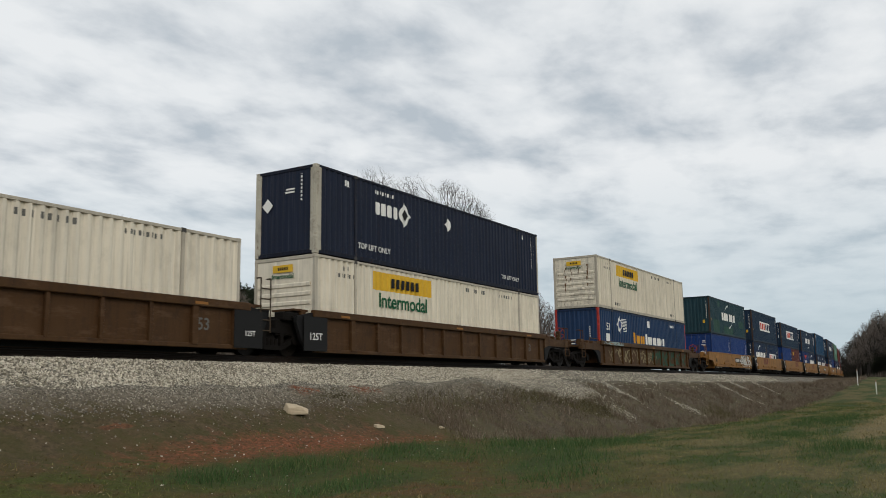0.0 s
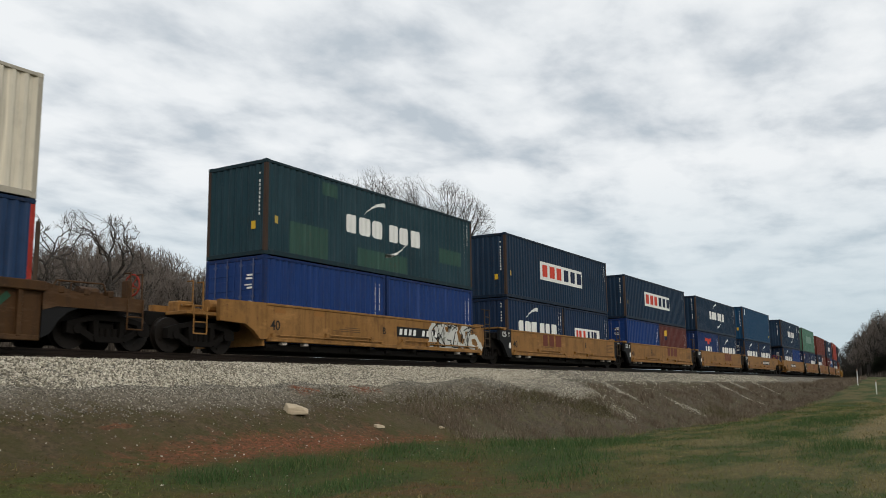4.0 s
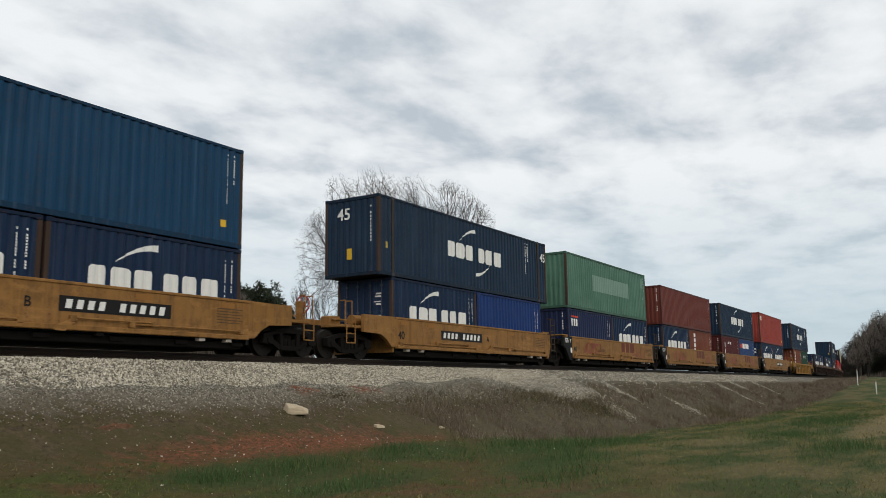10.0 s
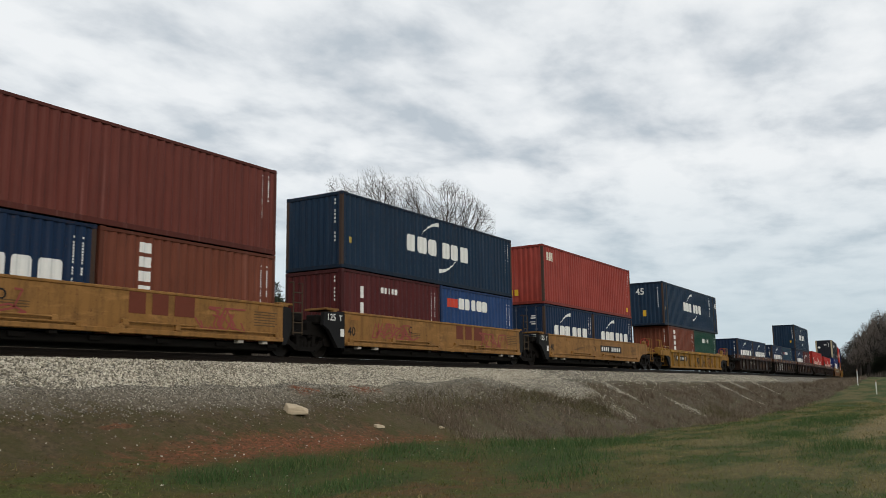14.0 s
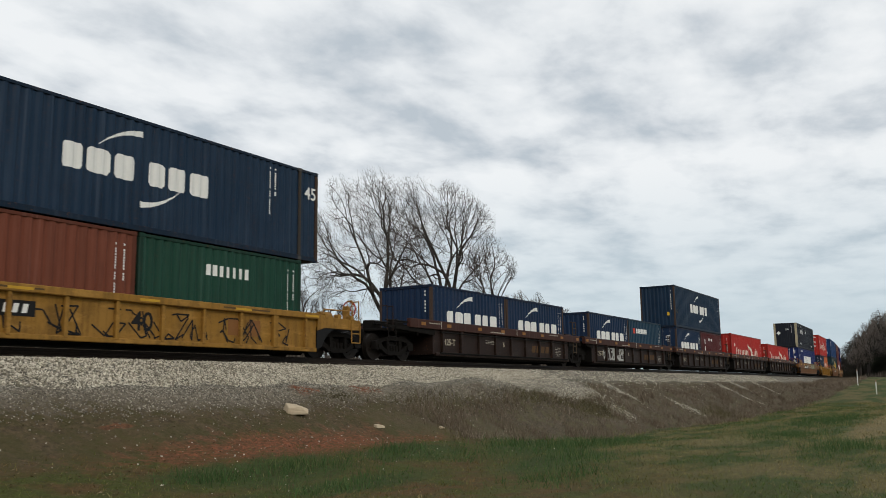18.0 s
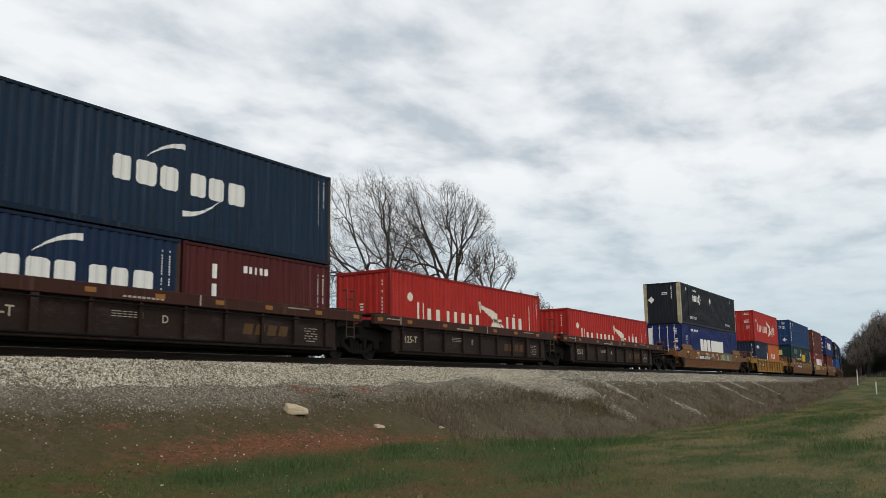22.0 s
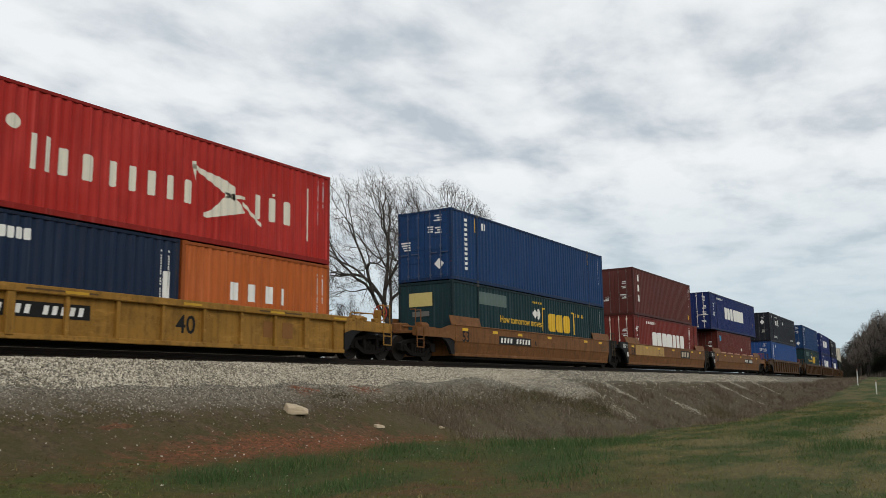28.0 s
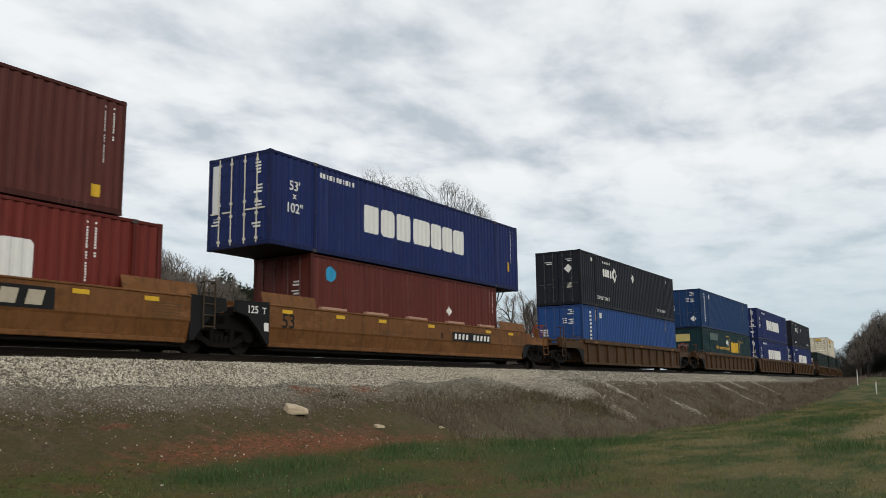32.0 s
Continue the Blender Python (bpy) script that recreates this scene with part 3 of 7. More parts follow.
def spread(mk, ink, a, b, z, h, widths, gap=0.22, fill=1.0):
    """Plain blocks, one a letter, that fill the stretch from a to b; a width below zero is a space."""
    unit = (b - a) / (sum(abs(w) for w in widths) + gap * (len(widths) - 1))
    x = a
    for w in widths:
        if w > 0:
            a_, b_ = x + 0.06 * unit, x + 0.06 * unit + (w - 0.02) * unit * fill
            r = min(0.16 * (b_ - a_), 0.16 * h)

            def cut(u, a_=a_, b_=b_, r=r):
                e = max(0.0, r - min(u - a_, b_ - u))
                return r - math.sqrt(max(0.0, r * r - e * e))
            mk.strip(ink, a_, b_, lambda u, k=cut: z + k(u), lambda u, k=cut: z + h - k(u))
        x += (abs(w) + gap) * unit


def decorate(logo, c, L, W, H, ribs, patched=False):
    """Marks by kind of owner's livery."""
    mk = Marks(L, W, H, ribs)
    hx, hy = L / 2, W / 2
    fl = -hy + 0.004
    if L > 8 and logo not in ("ivory", "redpost", "none53"):
        k = 1.6 if 13 < L < 15 else 0.0
        mk.codes(WHITE, hx - 0.62 - k, H * 0.42, H - 0.25)
        mk.codes(WHITE, hx - 0.38 - k, H * 0.62, H - 0.25)
    if L < 8 and logo != "none":
        mk.codes(WHITE, hx - 0.62, H * 0.3, H - 0.35)
        mk.codes(WHITE, hx - 0.38, H * 0.5, H - 0.35)
    if logo == "swoosh40":
        z = H / 2 - 0.22
        spread(mk, WHITE, -2.25, 2.23, z, 0.62, [0.9, 1.1, 1.0, -0.25, 0.9, 0.95, 1.15])
        mk.arc(WHITE, -1.25, 0.02, z + 0.74, 0.52, 0.16)
        mk.arc(WHITE, 0.0, 1.3, z + 0.02, -0.55, 0.16, True)
        mk.strip(DULL_YELLOW, -hx + 0.4, -hx + 0.58, H * 0.34, H * 0.42)
        if patched:
            patch_ink = paint(tone(58, 92, 82), 0.5, 0.5, 0.6)
            for a, b, lo, hi in ((-5.0, -3.2, 0.16, H * 0.40), (-1.6, 1.4, 0.16, H * 0.27), (-3.5, -2.7, H * 0.78, H * 0.93), (3.6, 5.2, H * 0.3, H * 0.5)):
                mk.strip(patch_ink, a, b, lo, hi)
    elif logo == "swoosh40block":
        z = H / 2 - 0.22
        mk.strip(WHITE, -2.5, 2.58, z - 0.1, z + 0.78)
        z, h = z + 0.06, 0.58
        for i, (ink, w) in enumerate([(RED, 0.56), (RED, 0.62), (RED, 0.56), (NAVY_INK, 0.56), (NAVY_INK, 0.56), (NAVY_INK, 0.62)]):
            x, s2 = -2.32 + i * 0.82 + (0.06 if i > 2 else 0), Shape()
            xs = breaks(x, x + w, mk.start)
            vs = []
            for q in xs:
                y = -W / 2 + 0.010 + ridge(q - mk.start) - 0.008
                vs += [(q, y, z), (q, y, z + h)]
            s2.add(vs, [(2 * k, 2 * k + 2, 2 * k + 3, 2 * k + 1) for k in range(len(xs) - 1)])
            mk.single.append((ink, s2))
        mk.strip(DULL_YELLOW, -hx + 0.4, -hx + 0.58, H * 0.34, H * 0.42)
    elif logo == "swoosh20":
        spread(mk, WHITE, -1.9, 2.15, 0.80, 0.84, [0.9, 1.1, 1.0, -0.25, 0.9, 0.95, 1.15])
        mk.arc(WHITE, -1.15, 0.12, 1.76, 0.48, 0.18)
    elif logo == "swoosh20block":
        mk.strip(WHITE, -1.7, 1.7, 0.95, 1.62)
        mk.over = 0.004
        mk.word(RED, -1.56, 1.06, 0.45, [0.8, 0.95, 0.8], 0.16)
        mk.word(NAVY_INK, 0.02, 1.06, 0.45, [0.8, 0.8, 0.95], 0.16)
        mk.over = 0.0
    elif logo == "wing20":
        mk.strip(RED, -1.0, 0.9, lambda x: 1.95 - 0.05 * abs(x), lambda x: 2.12 + 0.06 * abs(x))
        mk.strip(RED, -0.25, 0.2, 1.72, 2.0)
        mk.word(WHITE, -0.95, 0.75, 0.80, [0.72, 0.66, 0.6], 0.16)
    elif logo == "wing20small":
        mk.strip(RED, -2.55, -1.6, 2.15, 2.24)
        mk.word(WHITE, -2.6, 1.72, 0.36, [0.72, 0.66, 0.6], 0.16)
    elif logo == "square":
        mk.strip(WHITE, -hx + 0.75, -hx + 1.15, H * 0.76, H * 0.93)
        mk.strip(YELLOW, hx - 0.8, hx - 0.62, 0.55, 0.75)
    elif logo == "wedge":
        mk.strip(YELLOW, -1.9, -1.5, lambda x: 1.85, lambda x: 2.2 + 0.1 * (x + 1.9))
        mk.strip(NAVY_INK, -1.9, -1.5, 1.6, 1.85)
    elif logo == "faded":
        mk.strip(plain((0.17, 0.27, 0.22), 0.6), -2.6, 3.0, H * 0.40, H * 0.70)
        mk.strip(plain((0.15, 0.25, 0.2), 0.6), hx - 0.9, hx - 0.45, H * 0.7, H * 0.9)
    elif logo == "column":
        for i in range(6):
            mk.strip(WHITE, -1.85, -1.5, H - 0.5 - i * 0.36, H - 0.24 - i * 0.36)
    elif logo == "tex20":
        for i in range(3):
            mk.strip(WHITE, -2.0, -1.82, H - 0.9 - i * 0.55, H - 0.5 - i * 0.55)
        mk.word(WHITE, -0.8, 1.95, 0.2, [0.8] * 5, 0.25)
    elif logo == "sea20":
        mk.strip(RED, -2.52, -1.75, 1.80, 2.14)
        spread(mk, WHITE, -1.65, 0.66, 1.76, 0.44, [1, 1, 1, 1, 1], 0.2)
    elif logo == "sea20small":
        mk.strip(RED, -2.5, -2.2, 2.0, 2.18)
        spread(mk, WHITE, -2.12, -1.16, 1.98, 0.26, [1] * 5, 0.2)
        mk.strip(WHITE, hx - 0.5, hx - 0.3, 0.9, 1.7)
    elif logo == "cap20":
        mk.word(WHITE, -0.8, 1.75, 0.3, [0.6] * 7, 0.2)
    elif logo == "line20":
        mk.strip(RED, -2.2, -1.85, 1.75, 2.05)
        mk.word(WHITE, -1.7, 1.78, 0.28, [0.8] * 7, 0.2)
    elif logo == "cai40":
        mk.word(CREAM, -hx + 0.5, H - 0.75, 0.42, [0.5, 0.5, 0.3], 0.2)
        mk.strip(YELLOW, hx - 0.75, hx - 0.5, 0.35, 0.6)
    elif logo == "wave20":
        mk.word(WHITE, -1.3, 1.15, 0.5, [0.8, 0.8, 0.8, 0.3], 0.6)
        mk.arc(WHITE, -1.7, 0.2, 0.95, -0.2, 0.07)
        mk.arc(WHITE, 0.2, 2.2, 0.75, 0.0, 0.07)
    elif logo == "bird":
        z = H / 2 - 0.46
        mk.strip(CREAM, -4.35, -4.22, z, z + 0.82)
        mk.strip(CREAM, -4.0, -3.87, z, z + 0.82)
        spread(mk, CREAM, -3.7, 0.45, z, 0.64, [0.85, 1.0, 0.7, 0.7, 0.8, 0.7, 0.85], 0.5, 0.6)
        mk.strip(CREAM, 0.30, 0.42, lambda u: z + 1.14 - (u - 0.30) * 4, lambda u: z + 1.2)
        mk.strip(CREAM, 0.34, 1.9, lambda u: z + 1.02 - 0.42 * (u - 0.3), lambda u: z + 1.2 - 0.30 * (u - 0.3) - 0.06 * math.sin(3 * u))
        mk.strip(CREAM, 0.72, 2.3, lambda u: z - 0.27 + 0.25 * max(0, u - 0.9), lambda u: z - 0.2 + 0.72 * math.exp(-((u - 1.75) / 0.62) ** 2))
        mk.strip(CREAM, 1.5, 2.3, lambda u: z + 0.40 + 0.1 * (u - 1.5), lambda u: z + 0.55 + 0.02 * (u - 1.5))
        mk.strip(CREAM, 2.2, 2.95, lambda u: z + 0.30 - 0.72 * (u - 2.2), lambda u: z + 0.42 - 0.72 * (u - 2.2))
        spread(mk, CREAM, 2.65, 4.4, z, 0.72, [0.6, 0.8, 0.85], 0.35, 0.6)
        mk.strip(CREAM, 2.0 + 1.42, 2.0 + 1.5, z + 0.78, z + 0.86, True)
        mk.strip(CREAM, 5.0, 5.06, H * 0.22, H * 0.80)
        mk.disc(CREAM, -hx + 1.3, H * 0.68, 0.17)
    elif logo == "royal":
        spread(mk, WHITE, -3.5, 3.3, H * 0.36, 0.96, [1.0, 0.95, 1.05, 1.3, 0.8, 0.8, 0.95], 0.12)
        mk.word(WHITE, -hx + 2.3, H * 0.85, 0.16, [0.85] * 11, 0.2)
        if L > 15:
            words("53'", 0.42, WHITE, c, -hx + 1.1, fl, H * 0.62)
            words("x", 0.3, WHITE, c, -hx + 1.1, fl, H * 0.53)
            words("102\"", 0.42, WHITE, c, -hx + 1.1, fl, H * 0.38)
            mk.strip(YELLOW, hx - 1.0, hx - 0.8, H * 0.28, H * 0.42)
        else:
            words("45'", 0.44, WHITE, c, -hx + 0.55, fl, H * 0.66)
            words("x", 0.26, WHITE, c, -hx + 0.55, fl, H * 0.56)
            words("102\"", 0.40, WHITE, c, -hx + 0.55, fl, H * 0.42)
    elif logo == "diamond":
        spread(mk, WHITE, -4.9, -3.55, H * 0.61, 0.44, [0.8, 1.1, 0.9, 0.8], 0.2)
        mk.diamond(WHITE, -3.08, H * 0.69, 0.40)
        s2 = Shape()
        s2.add([(-3.08 + dx, -W / 2 - 0.002, H * 0.69 + dz) for dx, dz in ((-0.19, 0), (0, -0.22), (0.19, 0), (0, 0.22))], [(0, 1, 2, 3)])
        mk.single.append((BLACK, s2))
        mk.diamond(WHITE, 0.0, H * 0.73, 0.24)
        mk.word(WHITE, -4.9, H * 0.86, 0.13, [0.7] * 8, 0.45)
        words("TOP LIFT ONLY", 0.27, WHITE, c, -4.95, -hy - 0.001, 0.44)
        words("TOP LIFT ONLY", 0.24, WHITE, c, 5.2, -hy - 0.001, 0.44)
        mk.word(WHITE, -6.6, H * 0.84, 0.2, [0.6, 0.6], 0.2)
        mk.word(WHITE, hx - 1.6, H * 0.84, 0.2, [0.6], 0.2)
    elif logo == "ivory":
        mk.strip(YELLOW, -5.0, -1.32, H * 0.70, H * 0.92)
        for i in range(6):
            x = -3.95 + i * 0.31
            mk.single.append((BLACK, Shape().add([(x, -W / 2 - 0.001, H * 0.745), (x + 0.2, -W / 2 - 0.001, H * 0.745), (x + 0.2, -W / 2 - 0.001, H * 0.86), (x, -W / 2 - 0.001, H * 0.86)], [(0, 1, 2, 3)])))
        words("Intermodal", 0.70, GREEN, c, -3.17, -hy - 0.001, H * 0.50, 0.0, 0.020)
        mk.word(GREY_INK, -5.5, 0.3, 0.17, [0.6] * 7, 0.25)
        mk.word(GREY_INK, 4.9, 0.3, 0.15, [0.6] * 7, 0.25)
        mk.word(GREY_INK, -6.6, H * 0.86, 0.15, [0.6] * 2, 0.5)
        mk.word(GREY_INK, -7.0, H * 0.78, 0.13, [0.6] * 7, 0.5)
        mk.word(GREY_INK, 1.3, H * 0.86, 0.16, [0.6] * 8, 0.7)
        mk.word(GREY_INK, 4.2, H * 0.86, 0.13, [0.6] * 9, 0.4)
        mk.strip(GREY_INK, -6.08, -5.9, H * 0.93, H * 0.965, True)
        words("Intermodal", 0.21, GREEN, c, -hx - 0.012, 0.05, 2.19, -90, 0.02)
        for i in range(5):
            part("painted_block", shared("end_block", lambda s: s.box(-0.004, 0.0, -0.03, 0.03, 0, 0.1)), BLACK, c, at=pose(-hx - 0.011, 0.22 - i * 0.09, 2.45))
    elif logo == "redpost":
        words("53", 0.55, WHITE, c, -6.7, fl, H * 0.60)
        mk.strip(WHITE, -7.0, -6.45, H * 0.38, H * 0.53)
        mk.diamond(WHITE, -4.85, 2.12, 0.43)
        ink = plain((0.02, 0.05, 0.16), 0.5)
        mk.single.append((ink, Shape().add([(-4.85 + 0.22 * math.cos(a * 0.628), -W / 2 - 0.001, 2.12 + 0.24 * math.sin(a * 0.628)) for a in range(10)], [tuple(range(10))])))
        for i in range(9):
            mk.strip(WHITE, -4.5 + 0.02 * i, -3.6 - 0.01 * i, 2.44 - 0.085 * i, 2.48 - 0.085 * i, True)
        mk.strip(ORANGE_TAG, -2.63, -2.2, 1.15, 1.78)
        spread(mk, ORANGE_TAG, -2.1, -0.66, 1.15, 0.48, [1, 1, 1, 1], 0.2)
        mk.strip(WHITE, -0.46, -0.05, 1.15, 1.78)
        spread(mk, WHITE, 0.05, 3.22, 1.15, 0.48, [1, 1, 1, 1, 1, 1, 0.5, 1], 0.2)
        mk.strip(WHITE, 0.05, 0.5, H * 0.76, H * 0.9)
        mk.word(WHITE, 4.6, H * 0.84, 0.16, [0.6] * 6, 0.3)
    elif logo == "tall":
        for i in range(11):
            mk.strip(WHITE, -hx + 1.05, -hx + 1.25, H * 0.90 - i * 0.2 - 0.12, H * 0.90 - i * 0.2)
        mk.word(WHITE, -hx + 2.5, H * 0.80, 0.3, [0.5, 0.5], 0.2)
        mk.strip(YELLOW, -hx + 1.9, -hx + 1.98, H * 0.74, H * 0.94)
        mk.strip(YELLOW, hx - 2.15, hx - 2.08, H * 0.74, H * 0.94)
    elif logo == "slogan":
        spread(mk, YELLOW, 0.8, 3.35, 1.28, 0.85, [1, 1, 1.05], 0.08)
        for x, k in ((0.1, 1), (3.85, -1)):
            mk.strip(YELLOW, x, x + 0.1, 1.25, 2.28)
            mk.strip(YELLOW, min(x, x + 0.32 * k), max(x + 0.1, x + 0.1 + 0.22 * k), 2.28, 2.36)
        words("How tomorrow moves", 0.44, YELLOW, c, -2.05, fl, 1.43)
        mk.diamond(WHITE, -0.62, 2.02, 0.24)
        mk.diamond(WHITE, -0.25, 2.02, 0.24)
        mk.strip(plain((0.10, 0.14, 0.13), 0.6), -5.87, -3.5, H * 0.72, H * 0.90)
        mk.word(YELLOW, 4.1, H * 0.74, 0.16, [0.6] * 7, 0.5)
        mk.word(YELLOW, -0.9, H * 0.86, 0.10, [0.9] * 8, 0.4)
    elif logo == "nls":
        for i in range(3):
            mk.strip(WHITE, -hx + 0.75, -hx + 1.05, H * 0.72 - i * 0.62, H * 0.86 - i * 0.62)
        mk.strip(YELLOW, hx - 0.9, hx - 0.65, 0.35, 0.65)
    elif logo == "badge40":
        mk.disc(plain((0.03, 0.28, 0.5), 0.5), -hx + 1.0, H * 0.80, 0.25)
        mk.diamond(WHITE, 2.2, H * 0.56, 0.2)
    if L > 13 and L < 15 and logo == "swoosh40":
        words("45", 0.55, WHITE, c, hx - 0.38, fl - 0.006, H * 0.68)
    mk.link(c)


def container(size, color, logo, end="corr", high=True, wide=None, posts=None, ribs=None, rust=0.3, fade=0.3, label="", end_items=(), old=False, patched=False):
    L = SIZES[size]
    W = wide or (2.591 if size == 53 else 2.438)
    H = 2.896 if high else 2.591
    hx, hy = L / 2, W / 2
    ms = box_mesh(size, L, W, H, ribs)
    c = tagged(new("shipping_container"), label, "container", "containers on the train")
    body = paint(color, rust * 0.6, min(1, fade * 1.4), dirt=0.5)
    frame_paint = paint(tuple(k * 0.62 for k in color), min(1, rust * 2.2), fade, 0.55)
    post_paint = frame_paint if posts is None else paint(posts, 0.9, 0.3, 0.5, 0.7)
    half_turn = pose(0, 0, 0, 0, 0, 180)
    part("side_panel", ms["side_panel"](), body, c)
    part("side_panel", ms["side_panel"](), body, c, at=half_turn)
    if end == "doors":
        for sy in (1, -1):
            m = Matrix.Diagonal((1, sy, 1, 1))
            door = part("door", ms["leaf"](), body, c)
            if sy < 0:
                door.matrix_local = m
            for y in (0.28, 0.78):
                part("locking_rod", ms["rod"](), CREAM if logo == "royal" else paint(tuple(q * 0.75 + 0.05 for q in color), 0.6, 0.4), door, at=pose(0, y, 0))
    else:
        worn = paint(color, 1.0, 0.3, 0.5, 0.8) if end == "slat" and rust > 0.12 else body
        part("end_panel", ms[{"corr": "corr", "slat": "slat", "flat": "flat"}[end]](), worn, c)
        if end == "slat":
            slat = shared(("end_slat", W), lambda s: s.plate([(-hx + 0.03, 0), (-hx + 0.03, 0.16), (-hx - 0.005, 0.12), (-hx - 0.005, 0.03)], -hy + 0.21, hy - 0.21))
            for i in range(6):
                part("end_slat", slat, worn, c, at=pose(0, 0, 0.42 + i * 0.29))
            if rust > 0.12:
                stain, rng = Shape(), random.Random(4)
                for y, top_, low_ in ((0.55, 2.3, 0.9), (-0.75, 2.4, 1.2), (0.2, 2.2, 1.7), (-0.2, 2.35, 2.1)):
                    z = top_
                    while z > low_:
                        w_, h_ = rng.uniform(0.02, 0.06), rng.uniform(0.12, 0.3)
                        u = y + rng.uniform(-0.05, 0.05)
                        stain.add([(-hx - 0.012, u - w_, z), (-hx - 0.012, u + w_, z), (-hx - 0.012, u + w_ * 0.3, z - h_), (-hx - 0.012, u - w_ * 0.3, z - h_)], [(0, 1, 2, 3)])
                        z -= h_ * rng.uniform(0.9, 1.8)
                tagged(part("rust_stain", stain, plain((0.13, 0.07, 0.035), 0.9, 0, 0.5), c), kind="stuff")
    part("end_panel", ms["corr"](), body, c, at=half_turn)
    part("roof_panel", ms["roof"](), body, c)
    part("floor_frame", ms["floor"](), STEEL_DARK, c)
    for m in (Matrix(), half_turn):
        part("top_rail", ms["top_rail"](), frame_paint, c, at=m)
        part("bottom_rail", ms["bottom_rail"](), frame_paint, c, at=m)
        part("header", ms["header"](), frame_paint, c, at=m)
        part("sill", ms["sill"](), frame_paint, c, at=m)
    for sx in (0, 1):
        for sy in (1, -1):
            p = part("corner_post", ms["wide_post" if sx == 0 and logo == "diamond" and posts else "corner_post"](), paint((0.048, 0.030, 0.022), 0.8, 0.5, 0.7) if old else (post_paint if sx == 0 or logo in ("redpost", "diamond") else frame_paint), c)
            p.matrix_local = Matrix.Diagonal((1 if sx == 0 else -1, sy, 1, 1))
    for x in ((-6.0, 6.0) if size in (45, 53) else ()):
        for m in (Matrix(), half_turn):
            post = part("middle_post", ms["middle_post"](), paint((0.040, 0.034, 0.028), 0.8, 0.5, 0.7) if old else frame_paint, c, at=m @ pose(x, 0, 0))
            for z in (0.06, H - 0.06):
                part("corner_casting", ms["casting"](), CASTING, post, at=pose(0, -hy + 0.074, z))
    for x in (-1, 1):
        for y in (-1, 1):
            for z in (0.06, H - 0.06):
                part("corner_casting", ms["casting"](), post_paint if x < 0 else frame_paint, c, at=pose(x * (hx - 0.085), y * (hy - 0.08), z))
    decorate(logo, c, L, W, H, ribs, patched)
    if end_items:
        end_bars(c, -hx - (0.0 if end == "corr" else 0.004) + (0.016 if end == "corr" else 0), end_items)
    c["height"] = H
    return c


